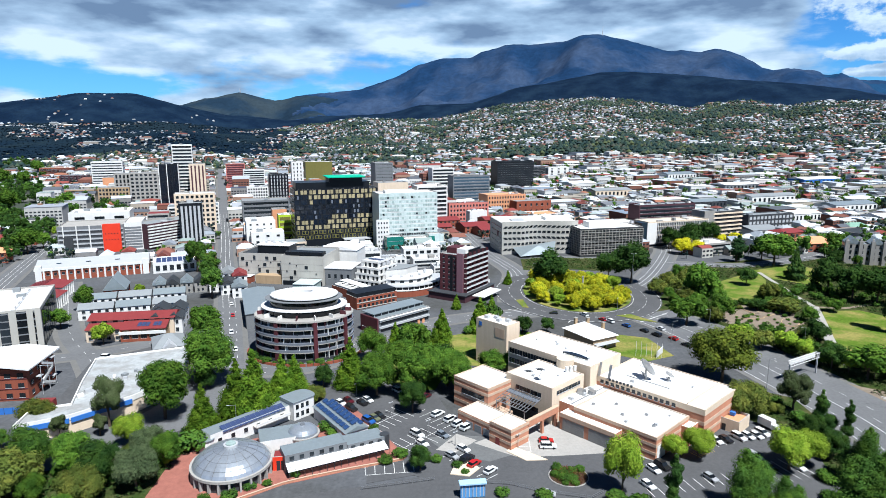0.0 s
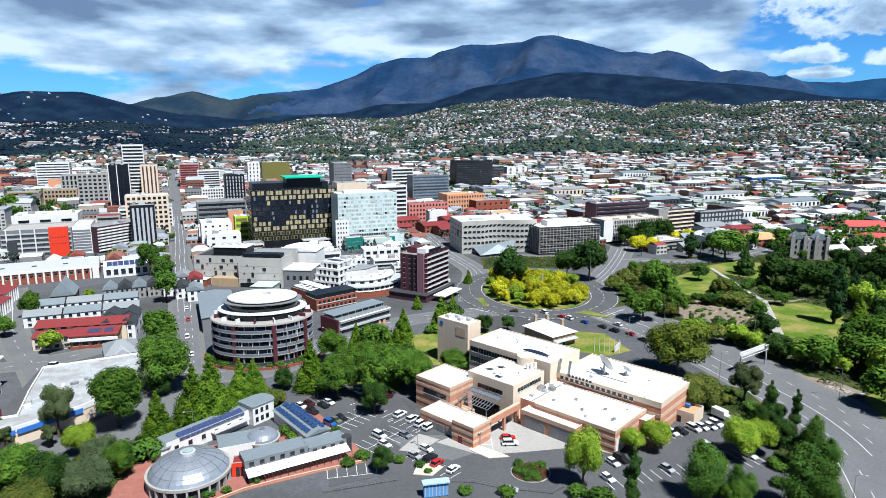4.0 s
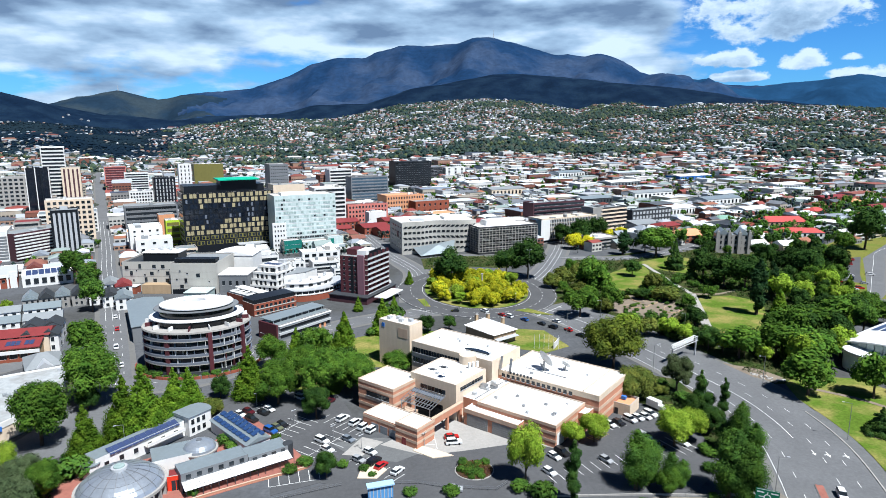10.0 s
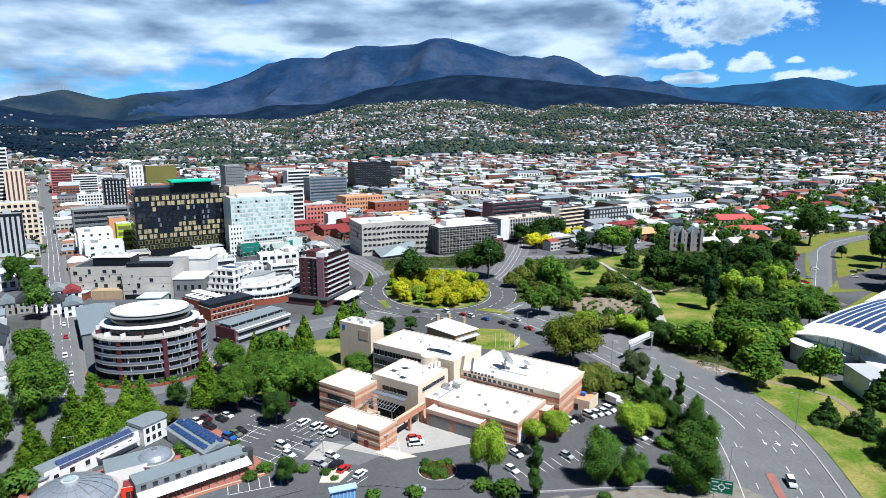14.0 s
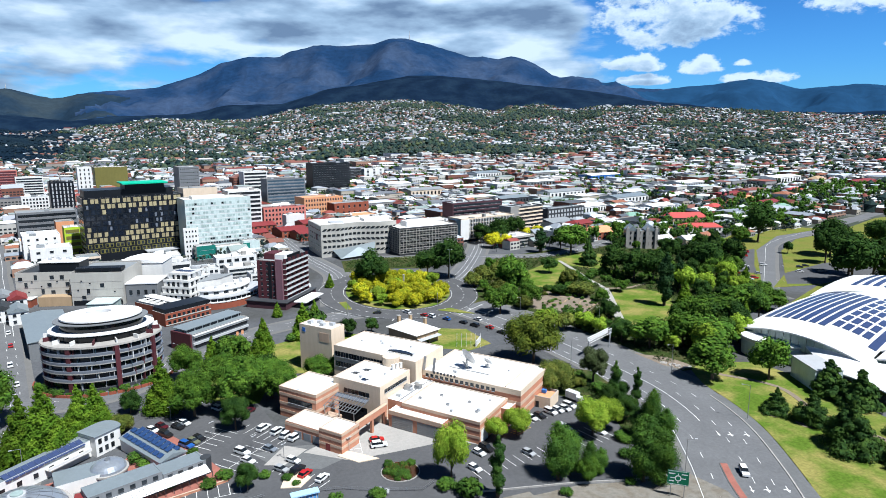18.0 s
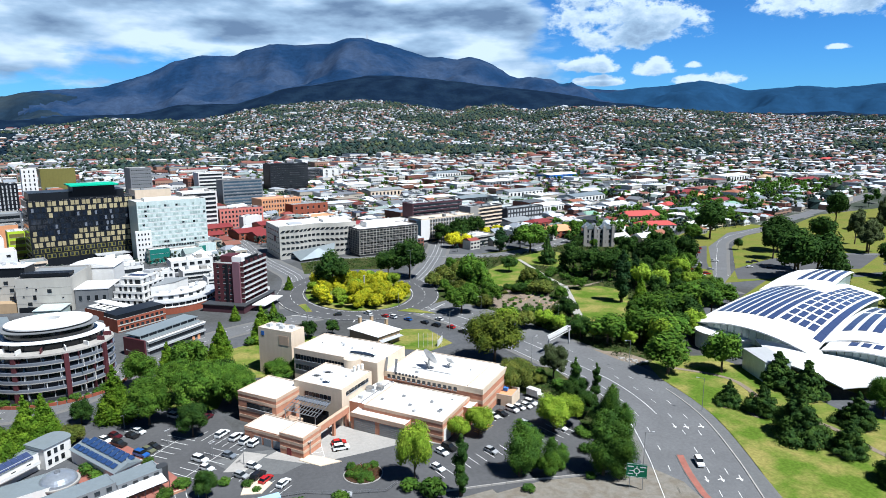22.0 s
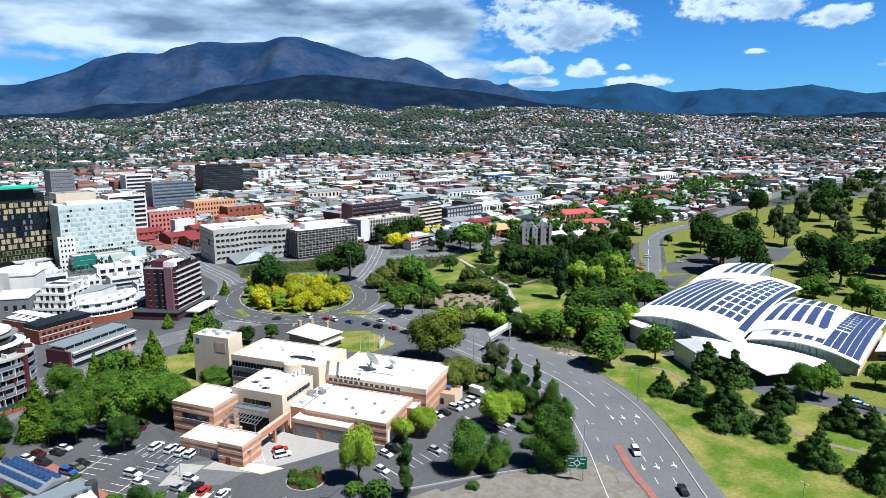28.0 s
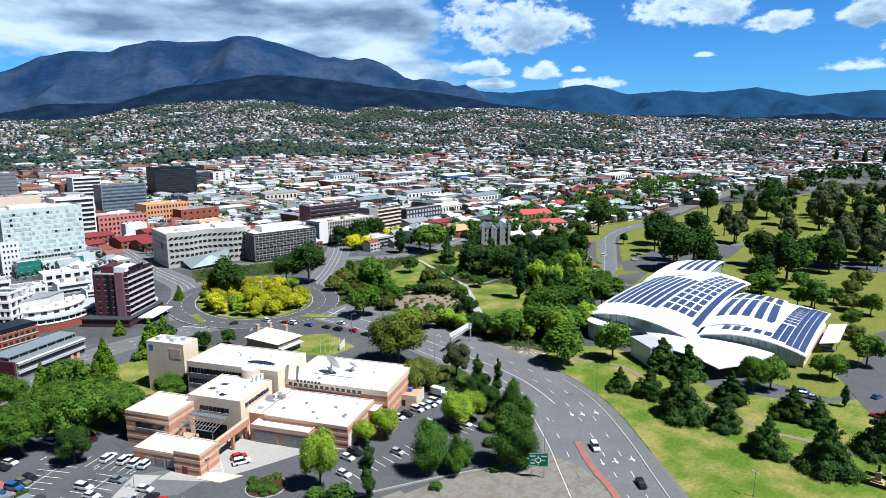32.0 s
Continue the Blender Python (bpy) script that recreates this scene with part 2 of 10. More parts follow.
M = dict(
    asphalt=mat("asphalt", (0.168, 0.170, 0.175), 0.9, 0.22, 0.08, 3.0, 0.01),
    lot=mat("lot_asphalt", (0.106, 0.107, 0.111), 0.9, 0.22, 0.1, 3.0, 0.01),
    pave=mat("pavement", (0.19, 0.185, 0.175), 0.85, 0.15, 0.3, 4.0),
    concrete=mat("concrete", (0.42, 0.40, 0.37), 0.85, 0.15, 0.15, 2.0),
    paint=mat("road_paint", (0.75, 0.75, 0.73), 0.6, 0.12, 1.0, 5.0),
    redpave=mat("red_paving", (0.37, 0.145, 0.11), 0.85, 0.2, 0.3, 5.0),
    grass=mat("grass", (0.125, 0.205, 0.026), 0.95, 0.42, 0.085, 1.6, 0.05, tint=(0.27, 0.245, 0.075), spec=0.02),
    drygrass=mat("dry_grass", (0.225, 0.225, 0.055), 0.95, 0.42, 0.06, 1.6, 0.05, tint=(0.145, 0.180, 0.034), spec=0.02),
    dirt=mat("dirt", (0.27, 0.22, 0.17), 0.95, 0.25, 0.15, 2.0, 0.05, spec=0.02),
    gravel=mat("gravel", (0.27, 0.25, 0.215), 0.95, 0.25, 0.3, 4.0, 0.03, tint=(0.20, 0.175, 0.14), spec=0.02),
    worn=mat("worn_asphalt", (0.165, 0.168, 0.168), 0.9, 0.2, 0.12, 3.0, 0.01),
    planted=mat("planted_ground", (0.045, 0.075, 0.018), 0.95, 0.4, 0.12, 1.4, 0.08, tint=(0.085, 0.085, 0.035), spec=0.02),
    mulch=mat("mulch", (0.10, 0.06, 0.04), 0.95, 0.3, 0.4, 3.0, 0.05, spec=0.02),
    # city and suburb ground lean to blue, to suggest haze over the distance
    city=mat("city_ground", (0.135, 0.140, 0.150), 0.9, 0.3, 0.02, 0.3, tint=(0.085, 0.086, 0.084), spec=0.02),
    suburb=mat("suburb_ground", (0.075, 0.090, 0.070), 0.95, 0.35, 0.012, 0.12, tint=(0.17, 0.165, 0.16), spec=0.02),
    # hills and mountain: cloud shade and blue haze are put into these dark colours
    forest=mat("forest_floor_cloud_shade", (0.0070, 0.0185, 0.043), 0.95, 0.5, 0.012, 0.09, spec=0.02, tint=(0.0105, 0.0240, 0.047)),
    woods=mat("foothill_foliage_cloud_shade", (0.009, 0.021, 0.038), 0.95, 0.4, 0.006, 0.05, spec=0.02, tint=(0.014, 0.026, 0.036)),
    mountain=mat("mountain_shade_haze", (0.015, 0.045, 0.112), 0.95, 0.5, 0.0032, 0.035, tint=(0.036, 0.061, 0.116), spec=0.02),
    scrub=mat("western_slope_shade_haze", (0.018, 0.038, 0.066), 0.95, 0.4, 0.004, 0.04, tint=(0.032, 0.048, 0.062), spec=0.02),
    range=mat("far_range_haze", (0.016, 0.058, 0.132), 0.95, 0.3, 0.004, 0.03, spec=0.02),
    white=mat("white_roof", (0.80, 0.79, 0.77), 0.6, 0.06, 0.12, 1.5),
    whitewall=mat("white_wall", (0.74, 0.73, 0.70), 0.7, 0.08, 0.2, 1.5),
    cream=mat("cream_render", (0.70, 0.57, 0.43), 0.8, 0.1, 0.2, 2.0),
    salmon=mat("salmon_brick", (0.56, 0.26, 0.16), 0.85, 0.14, 0.4, 4.0),
    band=mat("pale_band", (0.60, 0.43, 0.31), 0.85, 0.1, 0.4, 4.0),
    greyconc=mat("grey_concrete", (0.36, 0.345, 0.32), 0.85, 0.12, 0.2, 1.5),
    greyroof=mat("grey_roof", (0.30, 0.32, 0.33), 0.6, 0.1, 0.15, 1.0),
    zinc=mat("zinc_roof", (0.32, 0.37, 0.39), 0.4, 0.1, 0.15, 1.5, metal=0.3),
    darkroof=mat("dark_roof", (0.05, 0.055, 0.06), 0.6, 0.15, 0.2, 1.5),
    brightred=mat("bright_red_roof", (0.50, 0.085, 0.075), 0.6, 0.15, 0.3, 2.0),
    greenroof=mat("green_iron_roof", (0.24, 0.40, 0.31), 0.6, 0.15, 0.3, 2.0),
    redroof=mat("red_roof", (0.26, 0.045, 0.045), 0.6, 0.15, 0.3, 2.0),
    brick=mat("red_brick", (0.33, 0.095, 0.055), 0.85, 0.18, 0.4, 5.0),
    maroon=mat("maroon_cladding", (0.115, 0.032, 0.040), 0.6, 0.1, 0.3, 2.0),
    pink=mat("pink_render", (0.60, 0.20, 0.16), 0.8, 0.1, 0.2, 1.0),
    orange=mat("orange_render", (0.66, 0.31, 0.16), 0.8, 0.1, 0.2, 1.0),
    sand=mat("sandstone", (0.46, 0.33, 0.20), 0.85, 0.15, 0.3, 3.0),
    black=mat("black_cladding", (0.013, 0.016, 0.021), 0.35, 0.2, 0.3, 2.0),
    gold=mat("gold_panel", (0.42, 0.36, 0.21), 0.45, 0.15, 0.3, 2.0, rnd=0.2),
    olive=mat("olive_cladding", (0.20, 0.18, 0.05), 0.5, 0.12, 0.3, 2.0),
    red=mat("red_panel", (0.72, 0.05, 0.02), 0.5, 0.05, 0.3, 2.0),
    lime=mat("lime_panel", (0.45, 0.62, 0.04), 0.5, 0.05, 0.3, 2.0),
    teal=mat("teal_glass", (0.03, 0.22, 0.18), 0.2, 0.1, 0.3, 2.0),
    helipad=mat("helipad_green", (0.02, 0.50, 0.30), 0.6, 0.1, 0.3, 2.0),
    blue=mat("blue_paint", (0.05, 0.18, 0.55), 0.5, 0.08, 0.3, 2.0),
    louvre=mat("pale_metal", (0.55, 0.56, 0.57), 0.45, 0.08, 0.3, 2.0, metal=0.2),
    darkgrey=mat("dark_grey_cladding", (0.06, 0.064, 0.07), 0.5, 0.12, 0.3, 2.0),
    midgrey=mat("mid_grey_cladding", (0.22, 0.23, 0.24), 0.55, 0.12, 0.3, 2.0),
    mauve=mat("mauve_cladding", (0.25, 0.13, 0.16), 0.6, 0.1, 0.3, 2.0),
    plum=mat("plum_cladding", (0.09, 0.04, 0.05), 0.6, 0.12, 0.3, 2.0),
    win=glass("window_glass", (0.022, 0.028, 0.034)),
    winblue=glass("blue_glass", (0.05, 0.085, 0.12)),
    paleglass=glass("pale_glass", (0.55, 0.64, 0.62), 0.3, 0.08),
    greenglass=glass("green_tinted_glass", (0.40, 0.50, 0.47), 0.2, 0.12),
    solar=mat("solar_panel", (0.052, 0.075, 0.165), 0.28, 0.1, 0.3, 2.0, spec=0.5),
    solarblue=mat("blue_solar_panel", (0.035, 0.075, 0.19), 0.25, 0.12, 0.5, 3.0, spec=0.6),
    silver=mat("silver_skin", (0.46, 0.50, 0.55), 0.28, 0.12, 0.5, 2.0, metal=0.55),
    navy=mat("navy_glass_panel", (0.012, 0.018, 0.030), 0.12, 0.2, 0.3, 2.0, rnd=0.4, spec=0.5),
    coping=mat("tan_coping", (0.60, 0.49, 0.39), 0.8, 0.12, 0.4, 3.0),
    steel=mat("galvanised_steel", (0.45, 0.46, 0.47), 0.4, 0.1, 0.5, 4.0, metal=0.7),
    bark=mat("bark", (0.12, 0.085, 0.06), 0.95, 0.3, 1.0, 8.0, 0.03),
    palestone=mat("pale_stone", (0.50, 0.48, 0.43), 0.8, 0.08, 0.2, 1.5),
    balustrade=mat("grey_balustrade", (0.19, 0.21, 0.25), 0.2, 0.12, 0.3, 2.0, spec=0.5),
    rubber=mat("tyre_rubber", (0.02, 0.02, 0.02), 0.8, 0.1, 1.0, 8.0),
)


def leafmat(name, color, tint):
    return mat(name, color, 0.75, 0.3, 0.35, 3.0, tint=tint, rnd=0.26, spec=0.03, leafy=0.21)


LEAF = dict(
    broad=leafmat("leaf_green", (0.062, 0.140, 0.018), (0.108, 0.196, 0.022)),
    street=leafmat("leaf_street", (0.051, 0.115, 0.020), (0.080, 0.155, 0.020)),
    cone=leafmat("leaf_bright", (0.074, 0.152, 0.012), (0.122, 0.200, 0.015)),
    dark=leafmat("leaf_dark", (0.026, 0.063, 0.014), (0.046, 0.093, 0.016)),
    cedar=leafmat("leaf_cedar", (0.034, 0.076, 0.020), (0.061, 0.111, 0.020)),
    cypress=leafmat("leaf_cypress", (0.016, 0.043, 0.015), (0.027, 0.059, 0.018)),
    light=leafmat("leaf_light", (0.186, 0.310, 0.024), (0.288, 0.404, 0.037)),
    gold=leafmat("leaf_gold", (0.470, 0.440, 0.015), (0.270, 0.320, 0.017)),
    yellow=leafmat("leaf_yellow", (0.743, 0.675, 0.014), (0.513, 0.513, 0.027)),
    olive=leafmat("leaf_olive", (0.098, 0.135, 0.026), (0.150, 0.165, 0.030)),
    grey=leafmat("leaf_grey_green", (0.072, 0.105, 0.046), (0.105, 0.138, 0.062)),
    macro=leafmat("leaf_macro", (0.075, 0.111, 0.016), (0.141, 0.171, 0.020)),
    gum=leafmat("leaf_gum", (0.075, 0.106, 0.038), (0.099, 0.124, 0.054)),
    # greens of the far trees carry a blue shift that imitates haze
    far=mat("far_foliage_hazed", (0.03, 0.055, 0.02), 0.9, 0.3, 0.02, 0.2, spec=0.02, isl=((0.030, 0.054, 0.048), (0.044, 0.072, 0.058), (0.066, 0.096, 0.062), (0.036, 0.060, 0.058), (0.018, 0.036, 0.038), (0.100, 0.122, 0.060), (0.050, 0.074, 0.062), (0.074, 0.082, 0.066))),
)

# ---- mesh helpers ----


def thing(name, x, y, z=0.0, yaw=0.0, label="", category="", group="", kind=""):
    ob = new(name)
    ob.empty_display_size = 0.5
    ob.matrix_world = pose(x, y, z, 0, 0, yaw)
    return tagged(ob, label, category, group, kind)


def piece(name, me, parent, m=None, label=""):
    ob = new(name, me)
    ob.parent = parent
    if m is not None:
        ob.matrix_basis = m
    if label:
        ob["label"] = label
    return ob


def finish(bm, name, material):
    me = bpy.data.meshes.new(name)
    bm.to_mesh(me)
    bm.free()
    for mm in material if isinstance(material, (list, tuple)) else [material]:
        me.materials.append(mm)
    return me


def part(name, bm, material, parent, label=""):
    return piece(name, finish(bm, name, material), parent, None, label)


def pydata(name, verts, faces, material):
    me = bpy.data.meshes.new(name)
    me.from_pydata(verts, [], faces)
    for mm in material if isinstance(material, (list, tuple)) else [material]:
        me.materials.append(mm)
    me.update()
    return me


BOXES = {}


def unit_box(material):
    """A shared box of unit size, standing on z = 0 about the origin, for pieces that are scaled to size."""
    if material.name not in BOXES:
        v = [(x, y, z) for z in (0, 1) for y in (-0.5, 0.5) for x in (-0.5, 0.5)]
        f = [(0, 2, 3, 1), (4, 5, 7, 6), (0, 1, 5, 4), (2, 6, 7, 3), (0, 4, 6, 2), (1, 3, 7, 5)]
        BOXES[material.name] = pydata("box_" + material.name, v, f, material)
    return BOXES[material.name]


def slab(name, parent, material, x, y, z, sx, sy, sz, yaw=0.0, label="", rx=0.0, ry=0.0):
    """A box piece: centre x, y of its foot at height z, and its three sizes."""
    return piece(name, unit_box(material), parent, pose(x, y, z, rx, ry, yaw) @ Matrix.Diagonal((sx, sy, sz, 1)), label)


def add_box(bm, x0, y0, z0, x1, y1, z1, mi=0):
    vs = [bm.verts.new(p) for p in ((x0, y0, z0), (x1, y0, z0), (x1, y1, z0), (x0, y1, z0), (x0, y0, z1), (x1, y0, z1), (x1, y1, z1), (x0, y1, z1))]
    for f in ((3, 2, 1, 0), (4, 5, 6, 7), (0, 1, 5, 4), (1, 2, 6, 5), (2, 3, 7, 6), (3, 0, 4, 7)):
        bm.faces.new([vs[i] for i in f]).material_index = mi


def prism(name, parent, material, pts, z0, z1, label=""):
    """An upright prism over a plan outline."""
    n = len(pts)
    v = [(x, y, z0) for x, y in pts] + [(x, y, z1) for x, y in pts]
    f = [tuple(range(n))[::-1], tuple(range(n, 2 * n))] + [(i, (i + 1) % n, n + (i + 1) % n, n + i) for i in range(n)]
    return piece(name, pydata(name, v, f, material), parent, None, label)


def ring(cx, cy, rx, ry, n, a0=0.0, a1=360.0, turn=0.0):
    out, c, s = [], math.cos(radians(turn)), math.sin(radians(turn))
    for i in range(n):
        a = radians(a0 + (a1 - a0) * i / (n if a1 - a0 >= 360 else n - 1))
        x, y = rx * math.cos(a), ry * math.sin(a)
        out.append((cx + c * x - s * y, cy + s * x + c * y))
    return out


def lerp_table(table, a):
    """Linear steps through rows of (position, value), smoothed a little by its neighbours."""
    for (p0, v0), (p1, v1) in zip(table, table[1:]):
        if a <= p1:
            k = min(1, max(0, (a - p0) / (p1 - p0)))
            return v0 + (v1 - v0) * k
    return table[-1][1]


def inside(x, y, poly):
    hit, j = False, len(poly) - 1
    for i in range(len(poly)):
        (xi, yi), (xj, yj) = poly[i], poly[j]
        if (yi > y) != (yj > y) and x < (xj - xi) * (y - yi) / (yj - yi) + xi:
            hit = not hit
        j = i
    return hit


# ---- terrain ----
# heights of the skyline as elevation angles over azimuth, for the suburb's crest, the wooded foothill and the mountain
CREST_SUBURB = [(-180, 0.2), (-75, 0.2), (-40, 0.3), (-24, 0.6), (-17, -0.1), (-10.7, 0.4), (-8, 0.9), (-3.2, 0.75), (-0.5, 0.95), (1.9, 1.45), (5, 2.1), (8.4, 2.45), (13.1, 2.7), (16.4, 2.35), (19, 2.0), (20.8, 1.65), (22.3, 2.1), (25.3, 2.15), (28.1, 1.75), (30, 2.1), (36.2, 2.0), (44, 1.4), (50, 1.1), (62, 0.8), (75, 0.5), (180, 0.2)]
CREST_WOODS = [(-180, 0.2), (-75, 0.5), (-35, 1.9), (-30, 2.75), (-26, 2.85), (-23, 2.0), (-19, 1.2), (-14, 0.8), (-4.6, 1.4), (-1.8, 2.1), (2.3, 2.25), (4.3, 2.9), (6.4, 3.4), (10.4, 4.25), (13.4, 4.75), (16, 4.8), (19.4, 4.55), (22.5, 4.0), (26, 3.7), (29.3, 3.35), (32, 3.0), (33.8, 2.5), (39, 1.9), (45, 1.4), (65, 1.1), (180, 0.2)]
CREST_MOUNT = [(-180, 0.3), (-75, 0.8), (-30, 1.5), (-23, 1.9), (-18, 3.1), (-15, 2.4), (-12.5, 3.0), (-7.9, 3.4), (-4.5, 4.55), (-2.5, 5.6), (-0.4, 6.15), (2.3, 6.22), (3, 6.65), (5.3, 7.25), (7.7, 7.25), (10.3, 7.45), (11.6, 7.9), (12.9, 8.0), (15.2, 7.45), (17.4, 6.8), (18.7, 6.4), (19.9, 6.45), (21.2, 6.2), (22.4, 6.48), (23.5, 6.2), (24.7, 5.65), (25.9, 4.85), (26.6, 4.6), (27.9, 4.65), (29.3, 4.25), (31.4, 3.9), (32.7, 3.6), (35.3, 3.45), (36.8, 3.6), (39.2, 3.75), (40.7, 4.0), (42.1, 4.1), (43.6, 3.8), (45.5, 3.2), (47.1, 3.35), (49.2, 3.47), (51.5, 3.25), (55.5, 3.55), (59, 2.8), (63.5, 3.1), (75, 2.0), (180, 0.3)]
CAM_Z = 90.0


def ground(x, y):
    r = math.hypot(x, y)
    if r < 620:
        return 0.0
    a = math.degrees(math.atan2(x, y))
    hs = CAM_Z + 2700 * math.tan(radians(lerp_table(CREST_SUBURB, a)))
    if r <= 2700:
        n = noise.noise((x * 0.0025, y * 0.0025, 0.3)) * 22 * min(1, (r - 620) / 900)
        return hs * ((r - 620) / 2080) ** 1.5 + n * (1 - max(0, (r - 2400) / 300))
    hw = CAM_Z + 3500 * math.tan(radians(lerp_table(CREST_WOODS, a)))
    if r <= 3500:
        k = (r - 2700) / 800
        k2 = k * k * (3 - 2 * k)
        n = noise.fractal((x * 0.004, y * 0.004, 1.7), 1.0, 2.0, 4) * 26 * math.sin(math.pi * k)
        return hs + (hw - hs) * k2 - 26 * math.sin(math.pi * min(1, k * 1.6)) * (k < 0.62) + n
    hm = CAM_Z + 4450 * math.tan(radians(lerp_table(CREST_MOUNT, a)))
    if r <= 4450:
        k = (r - 3500) / 950
        k2 = k ** 1.15
        spur = noise.fractal((a * 0.22, r * 0.0016, 5.0), 0.9, 2.1, 5) * 75 + noise.fractal((x * 0.006, y * 0.006, 3.1), 1.0, 2.0, 4) * 26
        return hw + (hm - hw) * k2 - 70 * math.sin(math.pi * k) * (1 - k) + spur * math.sin(math.pi * k)
    return max(-5.0, hm - (r - 4450) * 1.2)


def make_terrain():
    azs = [-180 + i * 6 for i in range(int(130 / 6) + 1)]
    azs = [a for a in azs if a < -50] + [-50 + 0.36 * i for i in range(361)] + [a for a in range(84, 180, 6)]
    rs = [0, 60, 150, 300, 450, 620] + [620 + 65 * i for i in range(1, 33)] + [2760 + 40 * i for i in range(18)] + [3500 + 27 * i for i in range(1, 36)] + [4475, 4520, 4600, 4800]
    verts, faces, mi = [], [], []
    for r in rs:
        for a in azs:
            x, y = r * math.sin(radians(a)), r * math.cos(radians(a))
            z = ground(x, y)
            if 4300 < r < 4460:
                z += noise.noise((a * 2.2, 0.5, 0.1)) * 5
            verts.append((x, y, z - 0.04))
    n = len(azs)
    for i in range(len(rs) - 1):
        for j in range(n):
            k = (j + 1) % n
            faces.append((i * n + j, i * n + k, (i + 1) * n + k, (i + 1) * n + j))
            r, a = rs[i], azs[j]
            if r < 620:
                mi.append(0)
            elif r < 2690:
                mi.append(1)
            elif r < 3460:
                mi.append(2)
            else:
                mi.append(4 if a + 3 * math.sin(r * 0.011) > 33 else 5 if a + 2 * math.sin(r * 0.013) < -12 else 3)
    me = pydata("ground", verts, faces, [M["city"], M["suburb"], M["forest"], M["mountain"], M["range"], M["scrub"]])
    me.polygons.foreach_set("material_index", mi)
    me.polygons.foreach_set("use_smooth", [True] * len(faces))
    me.flip_normals()
    return tagged(new("ground", me), "city ground rising to suburban slopes, foothills and mountain coloured for haze and cloud shade", "terrain", kind="structure")


make_terrain()

# ---- roads, pavements, lawns ----


def smooth(pts, step=4.0):
    """A Catmull-Rom line through plan points."""
    p = [Vector((*q, 0)) for q in pts]
    p = [p[0] * 2 - p[1]] + p + [p[-1] * 2 - p[-2]]
    out = []
    for i in range(1, len(p) - 2):
        n = max(2, int((p[i + 1] - p[i]).length / step))
        for k in range(n):
            t = k / n
            a, b, c, d = p[i - 1], p[i], p[i + 1], p[i + 2]
            out.append(0.5 * (2 * b + (c - a) * t + (2 * a - 5 * b + 4 * c - d) * t * t + (3 * b - a - 3 * c + d) * t ** 3))
    out.append(p[-2])
    return out


def sides(line, off):
    res = []
    for i, q in enumerate(line):
        d = (line[min(i + 1, len(line) - 1)] - line[max(i - 1, 0)]).normalized()
        res.append(q + Vector((d.y, -d.x, 0)) * off)
    return res


def ribbon_mesh(name, line, o0, o1, z0, z1, material):
    a, b = sides(line, o0), sides(line, o1)
    v, f = [], []
    for p, q in zip(a, b):
        g0 = ground(p.x, p.y) if p.length > 600 else 0
        v += [(p.x, p.y, g0 + z1), (q.x, q.y, g0 + z1), (p.x, p.y, g0 + z0), (q.x, q.y, g0 + z0)]
    for i in range(len(line) - 1):
        k, n = 4 * i, 4 * i + 4
        f += [(k, n, n + 1, k + 1), (k, k + 2, n + 2, n), (k + 1, n + 1, n + 3, k + 3)]
    f += [(0, 1, 3, 2), (4 * len(line) - 4, 4 * len(line) - 2, 4 * len(line) - 1, 4 * len(line) - 3)]
    return pydata(name, v, f, material)


ROADS = []
ROAD_Z = [0.02]


def road(name, pts, width, lanes=(), edges=False, kerbs=2.2, material="asphalt", label="grey asphalt street with white lane markings"):
    line = smooth(pts)
    ROADS.append((line, width / 2))
    ROAD_Z[0] += 0.004
    r = tagged(new("road", ribbon_mesh(name, line, -width / 2, width / 2, -0.3, ROAD_Z[0], M[material])), label, "road", kind="structure")
    if kerbs:
        for sgn in (-1, 1):
            e0, e1 = sgn * width / 2, sgn * (width / 2 + kerbs)
            tagged(new("pavement", ribbon_mesh("pavement", line, min(e0, e1), max(e0, e1), -0.3, 0.011 + ROAD_Z[0] / 20, M["pave"])), "pale concrete pavement along the street", "pavement", kind="structure")
    z = ROAD_Z[0] + 0.012
    if edges:
        for off in (-width / 2 + 0.5, width / 2 - 0.5):
            piece("edge_line", ribbon_mesh("edge_line", line, off - 0.09, off + 0.09, z - 0.01, z, M["paint"]), r)
    for off in lanes:
        dash_row(r, line, off, z)
        far = [q for q in line if 330 < q.length < 700]
        if len(far) > 12:
            piece("lane_line", ribbon_mesh("lane_line", far, off - 0.08, off + 0.08, z - 0.02, z + 0.02, M["paint"]), r)
    return r


def dash_row(parent, line, off, z, on=3.0, gap=8.0, w=0.15):
    side = sides(line, off)
    run, k = 0.0, 0
    dash = pydata("dash", [(-on / 2, -w / 2, 0), (on / 2, -w / 2, 0), (on / 2, w / 2, 0), (-on / 2, w / 2, 0)], [(0, 1, 2, 3)], M["paint"])
    nxt = 2.0
    for p, q in zip(side, side[1:]):
        d = (q - p).length
        while nxt < run + d:
            c = p.lerp(q, (nxt - run) / d)
            if c.length > 330:
                nxt += on + gap
                continue
            piece("dash", dash, parent, pose(c.x, c.y, z, 0, 0, math.degrees(math.atan2(q.y - p.y, q.x - p.x))))
            nxt += on + gap
        run += d


AREA_Z = [0.0]


